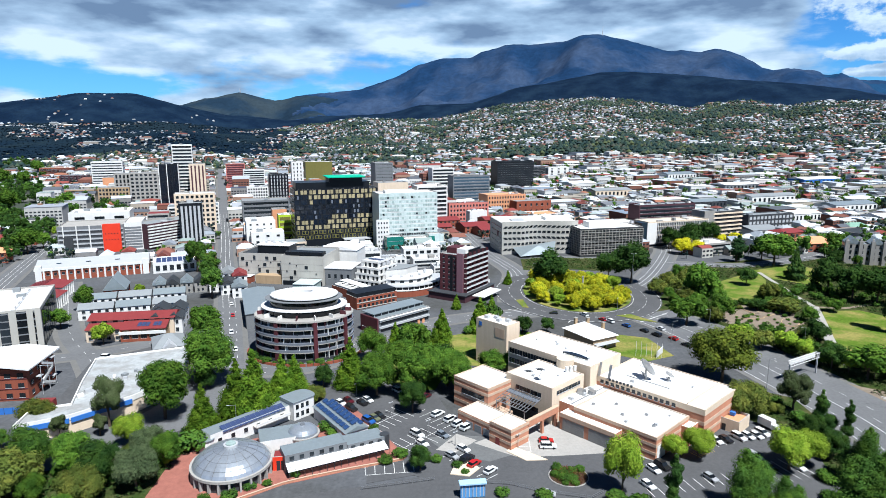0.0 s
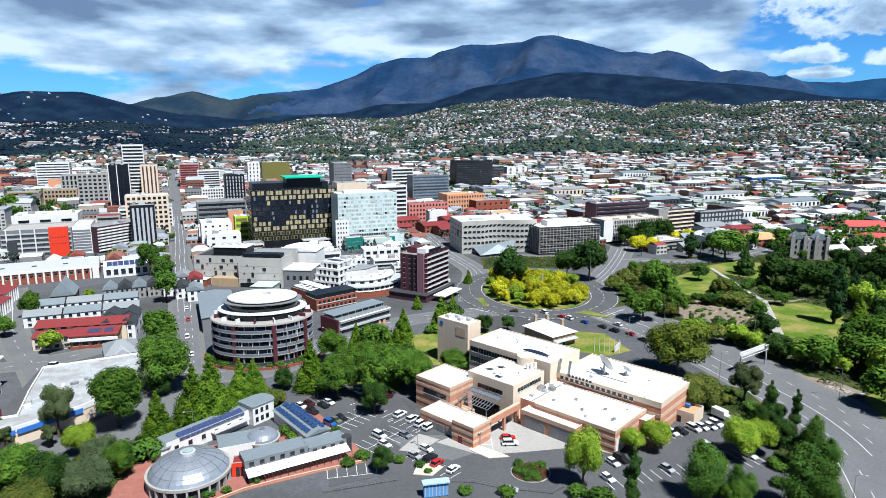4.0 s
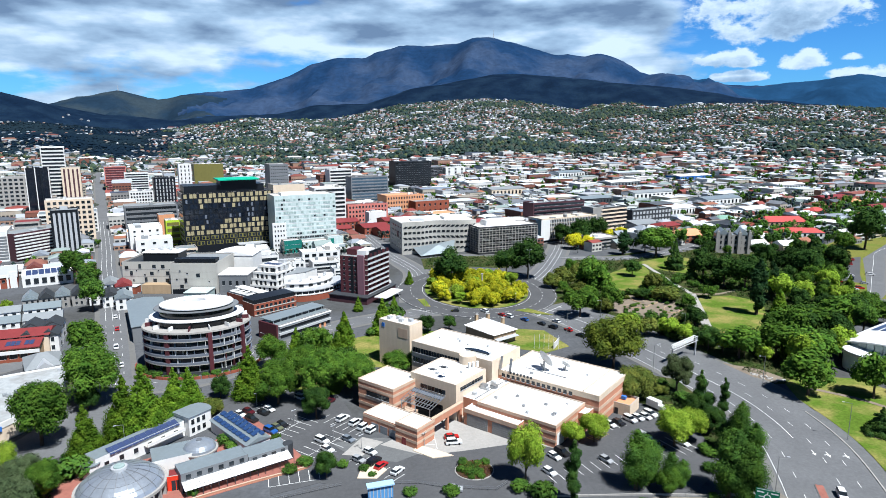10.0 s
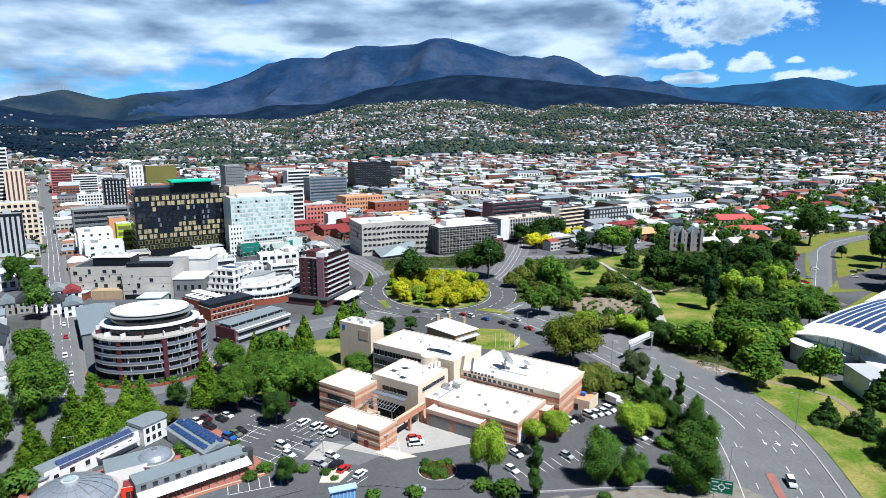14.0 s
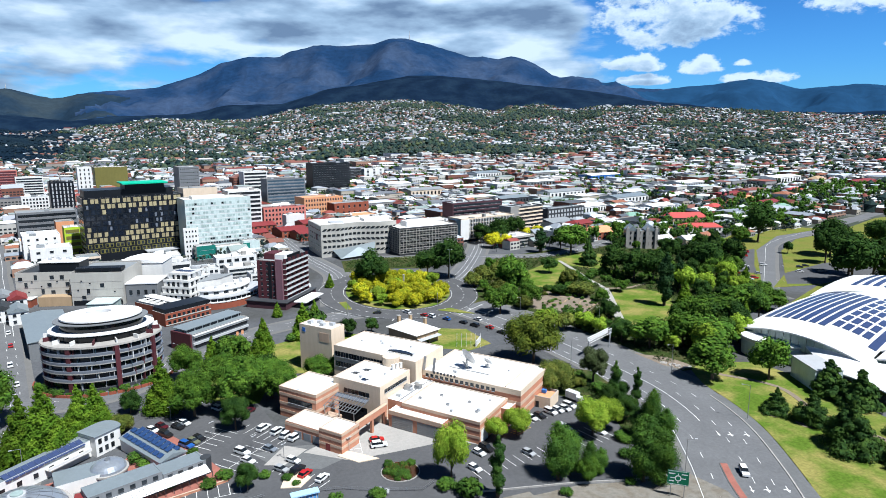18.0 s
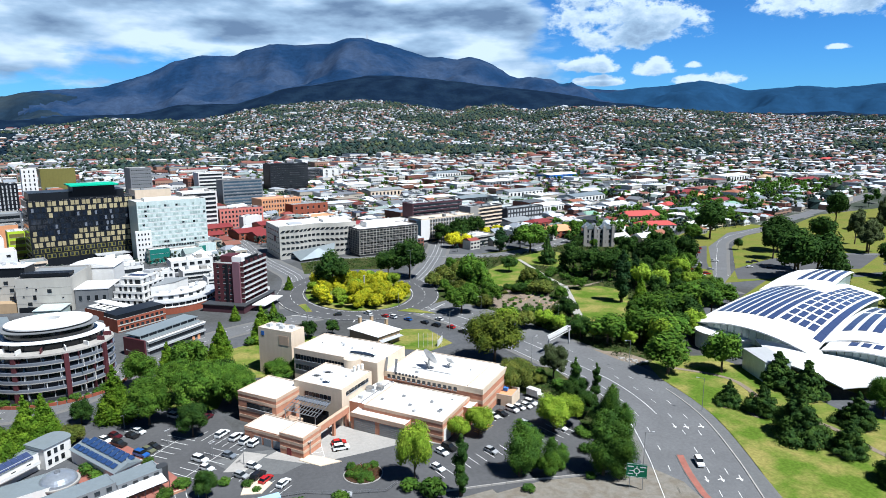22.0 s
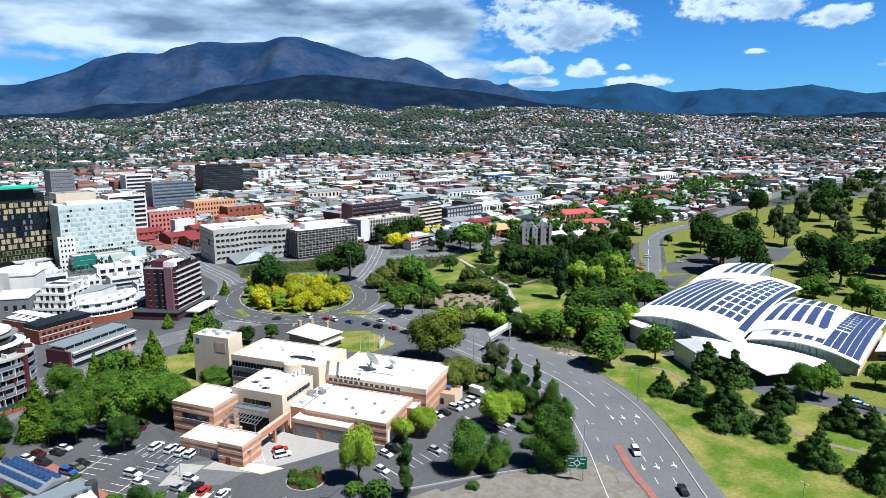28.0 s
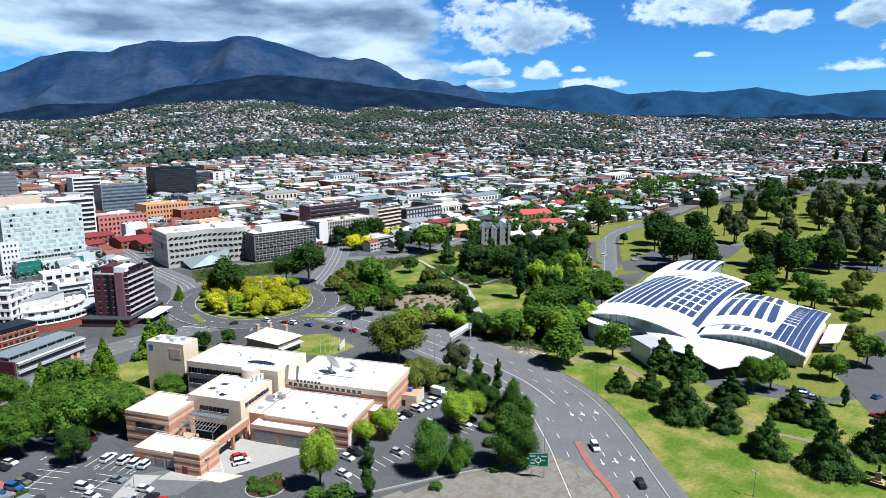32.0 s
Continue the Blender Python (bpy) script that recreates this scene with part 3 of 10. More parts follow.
def area(name, pts, material, label, category, z=None, top=None):
    AREA_Z[0] += 0.003
    z = AREA_Z[0] + (top or 0.0)
    n = len(pts)
    if sum(pts[i][0] * pts[(i + 1) % n][1] - pts[(i + 1) % n][0] * pts[i][1] for i in range(n)) < 0:
        pts = pts[::-1]
    v = [(x, y, (ground(x, y) if math.hypot(x, y) > 600 else 0) + z) for x, y in pts] + [(x, y, -0.5) for x, y in pts]
    f = [tuple(range(n))] + [(i, n + i, n + (i + 1) % n, (i + 1) % n) for i in range(n)]
    return tagged(new(name, pydata(name, v, f, M[material])), label, category, kind="structure")


def blob_outline(cx, cy, rx, ry, n=28, rough=0.12, seed=0.0, turn=0.0):
    return [(cx + (x - cx) * (1 + rough * noise.noise((x * 0.05, y * 0.05, seed))), cy + (y - cy) * (1 + rough * noise.noise((x * 0.05, y * 0.05, seed)))) for x, y in ring(cx, cy, rx, ry, n, turn=turn)]


# lawns and planted ground
area("park_ground", [(100, 300), (106, 270), (112, 246), (121, 226), (131, 212), (140, 190), (168, 190), (186, 215), (250, 262), (330, 350), (355, 420), (300, 440), (215, 430), (160, 412), (128, 350)], "planted", "park ground under shrubs and trees with leaf litter", "ground")
area("lawn", [(148, 326), (158, 350), (166, 367), (200, 395), (194, 370), (188, 357), (165, 320)], "grass", "sunlit mown lawn in the park", "grass")
area("lawn", [(199, 396), (234, 413), (247, 393), (217, 356), (200, 372)], "grass", "sunlit upper lawn in the park", "grass")
area("lawn", [(174, 283), (190, 304), (209, 305), (218, 290), (192, 249), (164, 240), (168, 256)], "grass", "sunlit mown lawn beside the pale footpath", "grass")
area("rock_garden", [(140, 305), (155, 309), (173, 304), (170, 284), (155, 270), (138, 275), (131, 286)], "dirt", "bare terraced rock garden with sandy paths", "garden")
area("stony_verge", [(133, 219), (137, 206), (142, 201.5), (149, 196), (152, 191), (158, 195), (155, 204), (147, 210), (141, 216), (137, 223)], "dirt", "bare stony verge beside the highway under trees", "soil")
area("street_ground", [(-118, 158), (-100, 180), (-92, 205), (-86, 222), (-74, 214), (-70, 196), (-74, 184), (-84, 172), (-96, 160), (-108, 150)], "asphalt", "grey asphalt street below the shop", "road")
area("lawn", [(164, 196), (155, 190), (150.5, 178), (149, 166), (147, 153), (139, 129), (127, 101), (113, 72), (104, 54), (175, 45), (235, 80), (240, 100), (205, 110), (188, 135), (190, 165), (185, 190), (168, 195)], "grass", "sloping mown lawn beside the highway", "grass")
area("domain_lawn", [(330, 285), (420, 270), (480, 215), (560, 230), (900, 400), (960, 470), (600, 480), (470, 420), (400, 368), (360, 330)], "drygrass", "dry yellow-green grassland under scattered trees", "grass")
area("pool_grounds", [(190, 200), (240, 240), (320, 285), (400, 262), (460, 190), (330, 100), (250, 105), (215, 110)], "drygrass", "grass bank round the pool building", "grass")
area("verge", [(92, 190), (104, 210), (118, 200), (118, 185), (113, 166), (106, 148), (99, 150), (103, 170)], "planted", "planted verge between car park and highway", "verge")
area("gravel_ground", [(48, 134), (74, 131.5), (90, 128.5), (106, 128), (110, 118), (108, 100), (80, 104), (50, 116)], "gravel", "bare grey-brown gravel ground below the car park", "gravel")
area("mulch_bank", [(0, 144), (10, 145), (17, 145.5), (23, 142), (27, 139), (38, 137), (42, 139.5), (47, 138), (50, 133), (44, 118), (0, 118)], "mulch", "brown mulched bank below the service road", "bank")
area("tower_lawn", [(-4, 232), (-2, 262), (22, 276), (40, 268), (30, 240), (14, 228)], "grass", "small green lawn behind the studio building", "grass")
area("flag_lawn", [(62, 262), (72, 268), (88, 262), (92, 240), (80, 234), (70, 240)], "grass", "bright green lawn with flagpoles", "grass")
area("bank", [(-150, 160), (-122, 160), (-108, 152), (-92, 158), (-78, 172), (-72, 160), (-72, 140), (-80, 100), (-140, 100)], "planted", "shady planted bank with leaf litter", "ground")
area("tree_belt", [(-36, 214), (-30, 236), (-20, 252), (-4, 268), (4, 240), (-4, 206), (-16, 204)], "grass", "shaded grass under the car park trees", "grass")
area("street_belt", [(-74, 172), (-74, 184), (-70, 196), (-72, 206), (-60, 214), (-44, 206), (-46, 196), (-58, 186), (-68, 172)], "planted", "planted belt under conical trees", "ground")

# paved ground
area("car_park", [(-43, 200), (-28, 217), (-4, 204), (0, 190), (2, 172), (16, 164), (42, 168), (60, 152), (62, 132), (40, 130), (20, 134), (2, 146), (-12, 152), (-27, 178)], "lot", "dark asphalt car park with white bay lines", "car park")
area("car_park", [(58, 150), (70, 166), (86, 182), (100, 176), (104, 160), (100, 142), (86, 132), (62, 130)], "lot", "dark asphalt car park with white bay lines beside trees", "car park")
area("drive_court", [(-6, 171), (2, 173), (18, 171), (26, 162), (16, 156), (6, 160), (-2, 165)], "worn", "pale worn asphalt court before the studio entrance", "yard")
area("forecourt", [(8, 168), (20, 160), (33, 161), (50, 163), (58, 158), (52, 176), (34, 184), (22, 178)], "concrete", "pale concrete forecourt", "forecourt")
area("driveway", [(-3, 164), (2.5, 162.4), (9, 169.6), (3, 173.6)], "concrete", "pale concrete driveway strip across the car park", "driveway")
area("parking_bays", [(-21.4, 155.6), (-7.5, 157.3), (-5.2, 151.8), (-20.7, 146.6)], "lot", "dark asphalt parking bays before the forecourt", "car park")
area("plaza", [(-75, 140), (-76, 160), (-66, 166), (-40, 178), (-34, 196), (-24, 182), (-11, 160), (-12, 158.4), (-18, 156), (-26, 153), (-35, 149), (-42, 146), (-60, 132)], "redpave", "red brick paved forecourt", "paving")
area("shop_yard", [(-128, 180), (-140, 232), (-118, 256), (-96, 256), (-90, 224), (-104, 180)], "lot", "asphalt yard", "yard")
area("garden_bed", [(50, 396), (84, 398), (104, 392), (112, 404), (124, 424), (110, 434), (70, 436), (52, 430)], "planted", "planted garden before the lattice office", "ground")
area("road_verge", [(262, 268), (330, 345), (363, 383), (430, 432), (500, 450), (470, 480), (400, 450), (340, 410), (310, 350)], "drygrass", "dry grass verge beside the hill road", "grass")
area("road_verge", [(285, 285), (320, 312), (380, 376), (432, 414), (500, 436), (470, 400), (400, 340), (330, 282)], "drygrass", "grass slope between the hill road and car park", "grass")
area("pool_car_park", [(225, 108), (240, 122), (262, 124), (300, 140), (340, 140), (300, 70), (230, 60), (205, 88)], "lot", "asphalt car park by the pool building", "car park")
area("lookout_car_park", [(300, 290), (320, 313), (368, 332), (440, 322), (455, 312), (400, 285), (352, 292), (320, 284)], "lot", "asphalt car park with bay lines among trees", "car park")
area("tree_car_park", [(296, 326), (318, 356), (350, 384), (366, 388), (320, 338), (304, 318)], "lot", "kerbside parking area", "car park")

# streets
HIGHWAY = [(59, 1), (85, 51), (111.6, 104.7), (123.6, 128.7), (132.7, 152.4), (135.5, 178), (131.5, 203.6), (124.6, 234.5), (114.8, 269.6), (101, 300)]
hw = road("highway", HIGHWAY, 29, lanes=(-9.7, 0.5, 5.2), edges=False, label="wide grey multi-lane highway with white markings")
_line = smooth(HIGHWAY)
_near = [q for q in _line if q.y < 172]
piece("edge_line", ribbon_mesh("edge_line", _line, -14.08, -13.92, 0.03, 0.045, M["paint"]), hw)
piece("kerb", ribbon_mesh("kerb", _near, 10.3, 10.7, -0.2, 0.19, M["concrete"]), hw, None, "pale concrete kerb")
tagged(new("footway", ribbon_mesh("footway", _near, 10.7, 14.2, -0.2, 0.15, M["worn"])), "grey asphalt footway between kerb and lawn", "pavement", kind="structure")
piece("turn_line", ribbon_mesh("turn_line", _line[40:], -3.4, -3.2, 0.03, 0.045, M["paint"]), hw)
md = tagged(new("median", ribbon_mesh("median", smooth([(80, 48), (96, 80), (108.5, 104.4), (110.8, 111.9), (114.4, 121.3), (118.4, 129.3)]), -0.9, 0.9, -0.2, 0.2, M["redpave"])), "raised red brick median strip in the highway", "median", kind="structure")
piece("kerb", ribbon_mesh("kerb", smooth([(80, 48), (96, 80), (108.5, 104.4), (110.8, 111.9), (114.4, 121.3), (118.4, 129.3)]), -1.15, 1.15, -0.2, 0.14, M["pave"]), md)


def arrow(x, y, yaw, turn=0):
    v = [(-0.12, -1.6, 0), (0.12, -1.6, 0), (0.12, 0.3, 0), (-0.12, 0.3, 0), (-0.55, 0.3, 0), (0.55, 0.3, 0), (0, 1.6, 0)]
    piece("lane_arrow", pydata("lane_arrow", v, [(0, 1, 2, 3), (4, 5, 6)], M["paint"]), hw, pose(x, y, 0.05, 0, 0, yaw))
    if turn:
        piece("lane_arrow", pydata("lane_arrow", [(0, -0.3, 0), (1.2 * turn, 0.3, 0), (1.2 * turn, 0.6, 0), (0, 0, 0)], [(0, 1, 2, 3)], M["paint"]), hw, pose(x, y, 0.051, 0, 0, yaw))


for x, y, yw, tn in ((129.2, 144.4, 162, 0), (132.5, 142.8, 162, 1), (137.1, 141.4, 162, 1), (116.5, 116.9, 154, 0), (120.4, 115.6, 154, 1), (125.3, 114.2, 154, 1)):
    arrow(x, y, yw, tn)
rb = area("roundabout", ring(72, 338, 45, 54, 48), "lot", "grey asphalt roundabout with white markings", "road", top=0.06)
lane_v, lane_f = [], []
for rx_, ry_, n_, part_ in ((37, 46, 44, 0.45), (30.2, 39.2, 120, 1.0), (44.3, 53.2, 60, 0.7)):
    for k in range(n_):
        a0, a1 = 2 * math.pi * k / n_, 2 * math.pi * (k + part_) / n_
        q = len(lane_v)
        for a, o in ((a0, -0.1), (a1, -0.1), (a1, 0.1), (a0, 0.1)):
            lane_v.append((72 + (rx_ + o) * math.cos(a), 338 + (ry_ + o) * math.sin(a), 0.20))
        lane_f.append((q, q + 1, q + 2, q + 3))
piece("ring_markings", pydata("ring_markings", lane_v, lane_f, M["paint"]), rb, None, "white dashed lane rings")
for x, y, yw, ln in ((101, 292, 40, 24), (36, 302, -40, 12), (60, 288, 62, 10), (108, 372, 150, 12), (40, 372, 10, 12)):
    slab("stop_line", rb, M["paint"], x, y, 0.105, ln, 0.35, 0.012, yw)
road("street", [(36, 318), (38, 345), (44, 385), (39, 414), (31, 446), (22, 505), (10, 580)], 14, lanes=(-3.2, 0, 3.2))
road("street", [(104, 345), (122, 372), (138, 402), (156, 440), (168, 470), (180, 520)], 14, lanes=(-3, 0, 3))
road("street", [(44, 300), (16, 294), (-9, 281), (-32, 260), (-44, 236), (-60, 225), (-82, 224)], 11, lanes=(-2.6, 2.6))
road("street", [(-60, 140), (-72, 195), (-84, 228), (-116, 320), (-160, 440), (-188, 520), (-362, 1000), (-420, 1160)], 11, lanes=(-3, 0, 3))
road("street", [(-84, 236), (-119, 254), (-150, 238), (-190, 225)], 9, lanes=(0,))
road("street", [(-116, 160), (-124, 205), (-141, 233), (-168, 265), (-196, 310), (-225, 360)], 9, lanes=(0,))
road("street", [(-180, 160), (-235, 290), (-278, 392), (-330, 520), (-370, 620), (-440, 800)], 13, lanes=(-3, 0, 3))
road("street", [(60, 440), (120, 428), (160, 418), (200, 412), (260, 440), (330, 500)], 10, lanes=(0,))
road("street", [(268, 262), (272, 278), (300, 308), (352, 362), (398, 406), (470, 440), (640, 506), (800, 560)], 13, lanes=(0,))
road("service_road", [(-70, 118), (-40, 136), (-14, 144), (8, 152), (24, 160), (42, 162), (52, 154), (56, 141)], 6.5, lanes=(), edges=False, kerbs=0.0, material="lot", label="dark asphalt service road and turning loop")
road("service_road", [(55, 143), (50, 134), (42, 130), (20, 136), (0, 143), (-20, 141)], 6.5, lanes=(), edges=False, kerbs=0.0, material="lot", label="dark asphalt service road and turning loop")
road("footpath", [(190, 313), (192, 335), (195, 355), (200, 390)], 2.6, (), False, 0, "concrete", "pale gravel park path")
road("footpath", [(190, 311), (204, 309), (222, 316)], 2.4, (), False, 0, "dirt", "earth park path")
road("footpath", [(156, 229), (163, 251), (179, 287), (190, 312)], 4.2, (), False, 0, "concrete", "pale concrete park footpath")
road("footpath", [(160, 186), (174, 168), (170, 146), (174, 126), (173, 108), (178, 97), (186, 78), (200, 60)], 2.0, (), False, 0, "dirt", "sandy footpath across the lawn")
road("street", [(420, 330), (520, 300), (620, 330), (760, 370)], 7, (), False, 0)

road("street", [(-235, 1020), (-271, 1124), (-307, 1229), (-343, 1333), (-379, 1438), (-416, 1542), (-452, 1647), (-488, 1751), (-524, 1856), (-560, 1960)], 9, (), False, 0)
road("street", [(-60, 1120), (-90, 1217), (-120, 1313), (-150, 1410), (-180, 1507), (-210, 1603), (-240, 1700), (-270, 1797), (-300, 1893), (-330, 1990)], 9, (), False, 0)
road("street", [(160, 1180), (140, 1277), (120, 1373), (100, 1470), (80, 1567), (60, 1663), (40, 1760), (20, 1857), (0, 1953), (-20, 2050)], 9, (), False, 0)
road("street", [(420, 1150), (410, 1233), (400, 1317), (390, 1400), (380, 1483), (370, 1567), (360, 1650), (350, 1733), (340, 1817), (330, 1900)], 9, (), False, 0)
road("street", [(620, 1080), (631, 1160), (642, 1240), (653, 1320), (664, 1400), (676, 1480), (687, 1560), (698, 1640), (709, 1720), (720, 1800)], 9, (), False, 0)
# ---- buildings ----
FOOT = []
WINDOWS = {}


def window_mesh(w, h, material, sill=True):
    """A pane in a slim projecting frame, facing -y, with its foot in the middle at the origin."""
    key = (round(w, 1), round(h, 1), material.name, sill)
    if key not in WINDOWS:
        bm = bmesh.new()
        add_box(bm, -w / 2, -0.05, 0, w / 2, 0.05, h)
        if sill:
            add_box(bm, -w / 2 - 0.06, -0.14, -0.14, w / 2 + 0.06, 0.02, 0.0, 1)
        WINDOWS[key] = finish(bm, "window", [material, M["louvre"]])
    return WINDOWS[key]


def windows(b, face, w, d, z0, fh, floors, bays, frac=0.6, hfrac=0.55, glassy="win", band=False, margin=0.8, name=""):
    """Rows of windows on one face (front, left, right, back) of a box of w by d, with its front left foot at the origin."""
    run = w if face in "fb" else d
    nb = 1 if band else max(1, bays)
    step = (run - 2 * margin) / nb
    ww = step * (0.985 if band else frac)
    me = window_mesh(ww, fh * hfrac, M[glassy])
    for i in range(floors):
        for j in range(nb):
            s = margin + step * (j + 0.5)
            z = z0 + fh * i + fh * (1 - hfrac) * 0.55
            m = {"f": pose(s, 0, z), "l": pose(0, s, z, 0, 0, -90), "r": pose(w, s, z, 0, 0, 90), "b": pose(s, d, z, 0, 0, 180)}[face]
            piece(name or ("window_band" if band else "window"), me, b, m)


def shell(b, w, d, h, wall, roof, parapet=0.8, x=0.0, y=0.0, z=0.0, name="wall", rname="roof", coping="concrete"):
    """Walls with a parapet and a sunk flat roof."""
    bm = bmesh.new()
    t = 0.35
    o = [(x, y), (x + w, y), (x + w, y + d), (x, y + d)]
    q = [(x + t, y + t), (x + w - t, y + t), (x + w - t, y + d - t), (x + t, y + d - t)]
    lo, hi, ti, tr = ([bm.verts.new((*p, zz)) for p in pp] for pp, zz in ((o, z - 1.5), (o, z + h), (q, z + h), (q, z + h - parapet)))
    for i in range(4):
        k = (i + 1) % 4
        bm.faces.new((lo[i], lo[k], hi[k], hi[i]))
        bm.faces.new((hi[i], hi[k], ti[k], ti[i])).material_index = 1
        bm.faces.new((ti[i], ti[k], tr[k], tr[i])).material_index = 1
    part(name, bm, [M[wall], M[coping]], b)
    bm = bmesh.new()
    add_box(bm, x + t, y + t, z + h - parapet - 0.3, x + w - t, y + d - t, z + h - parapet)
    part(rname, bm, M[roof], b)


def roof_plant(b, w, d, h, n, rng, big=1.0):
    for _ in range(n):
        sx, sy, sz = rng.uniform(1.5, 5) * big, rng.uniform(1.5, 4) * big, rng.uniform(0.9, 2.4)
        sx, sy = min(sx, w * 0.4), min(sy, d * 0.4)
        slab("plant_box", b, M[rng.choice(("louvre", "greyconc", "greyroof", "whitewall"))], rng.uniform(sx, w - sx), rng.uniform(sy, d - sy), h - 0.8, sx, sy, sz)


def building(name, label, x, y, w, d, top, yaw=20, wall="whitewall", roof="greyroof", floors=3, bays=6, style="grid", glassy="win", frac=0.6, hfrac=0.55, faces="flr", plant=2, big=1.0, group="", z1=None, sidebays=None, category="building"):
    u = Vector((math.cos(radians(yaw)), math.sin(radians(yaw))))
    v = Vector((-u.y, u.x))
    c = Vector((x, y)) + u * w / 2 + v * d / 2
    z = min(ground(*(Vector((x, y)) + u * w * i + v * d * j)) for i in (0, 1) for j in (0, 1))
    FOOT.append((c.x, c.y, 0.5 * math.hypot(w, d)))
    h = top - z
    if len(label.split()) < 4:
        label += " in the city centre"
    b = thing(name, x, y, z, yaw, label, category, group)
    shell(b, w, d, h, wall, roof, coping=wall if wall in ("black", "darkgrey", "whitewall", "plum", "maroon") else "concrete")
    fh = (h - 0.9) / floors
    if style:
        far = math.hypot(x, y) > 520
        if math.hypot(x, y) > 860 and bays * floors > 40 and wall != "black":
            style = "band"
        for f in faces:
            if far and f != "f":
                windows(b, f, w, d, 0, fh, floors, 1, frac, hfrac, glassy, True) if h > 26 and (f == "l") == (x > y * 0.36) else None
                continue
            nb = bays if f in "fb" else (sidebays or max(1, round(bays * d / w)))
            windows(b, f, w, d, 0, fh, floors, nb, frac, hfrac, glassy, style == "band")
    roof_plant(b, w, d, h, plant, random.Random(int(x * 7 + y * 13)), big)
    return b


def gable(b, w, d, z, rise, material, over=0.4, x=0.0, y=0.0, axis="x", hip=0.0, name="roof"):
    """A pitched roof over w by d at the eaves' height z; hip draws the ridge's ends in."""
    x0, x1, y0, y1 = x - over, x + w + over, y - over, y + d + over
    if axis == "x":
        r0, r1 = (x0 + hip, (y0 + y1) / 2), (x1 - hip, (y0 + y1) / 2)
        vs = [(x0, y0, z), (x1, y0, z), (x1, y1, z), (x0, y1, z), (*r0, z + rise), (*r1, z + rise)]
        fs = [(0, 1, 5, 4), (2, 3, 4, 5), (1, 2, 5), (3, 0, 4), (3, 2, 1, 0)]
    else:
        r0, r1 = ((x0 + x1) / 2, y0 + hip), ((x0 + x1) / 2, y1 - hip)
        vs = [(x0, y0, z), (x1, y0, z), (x1, y1, z), (x0, y1, z), (*r0, z + rise), (*r1, z + rise)]
        fs = [(0, 4, 5, 3), (1, 2, 5, 4), (0, 1, 4), (2, 3, 5), (3, 2, 1, 0)]
    return piece(name, pydata(name, vs, fs, M[material]), b)


def house(label, x, y, w, d, eave, yaw=20, wall="whitewall", roof="redroof", rise=2.2, floors=2, bays=3, hip=0.0, axis="x", chimney=False, group="", name="house"):
    z = min(ground(x, y), ground(x + w * math.cos(radians(yaw)), y + w * math.sin(radians(yaw))))
    b = thing(name, x, y, z, yaw, label, "house", group)
    FOOT.append((x + (w * math.cos(radians(yaw)) - d * math.sin(radians(yaw))) / 2, y + (w * math.sin(radians(yaw)) + d * math.cos(radians(yaw))) / 2, 0.5 * math.hypot(w, d)))
    bm = bmesh.new()
    add_box(bm, 0, 0, -1, w, d, eave)
    part("wall", bm, M[wall], b)
    gable(b, w, d, eave, rise, roof, axis=axis, hip=hip)
    fh = eave / floors
    windows(b, "f", w, d, 0, fh, floors, bays, 0.45, 0.5)
    if math.hypot(x, y) < 420:
        windows(b, "r" if x < 0 else "l", w, d, 0, fh, floors, max(1, bays * 2 // 3), 0.4, 0.5)
    if chimney:
        slab("chimney", b, M["brick"], w * 0.75, d * 0.5, eave, 0.9, 0.7, rise + 1.4)
    return b

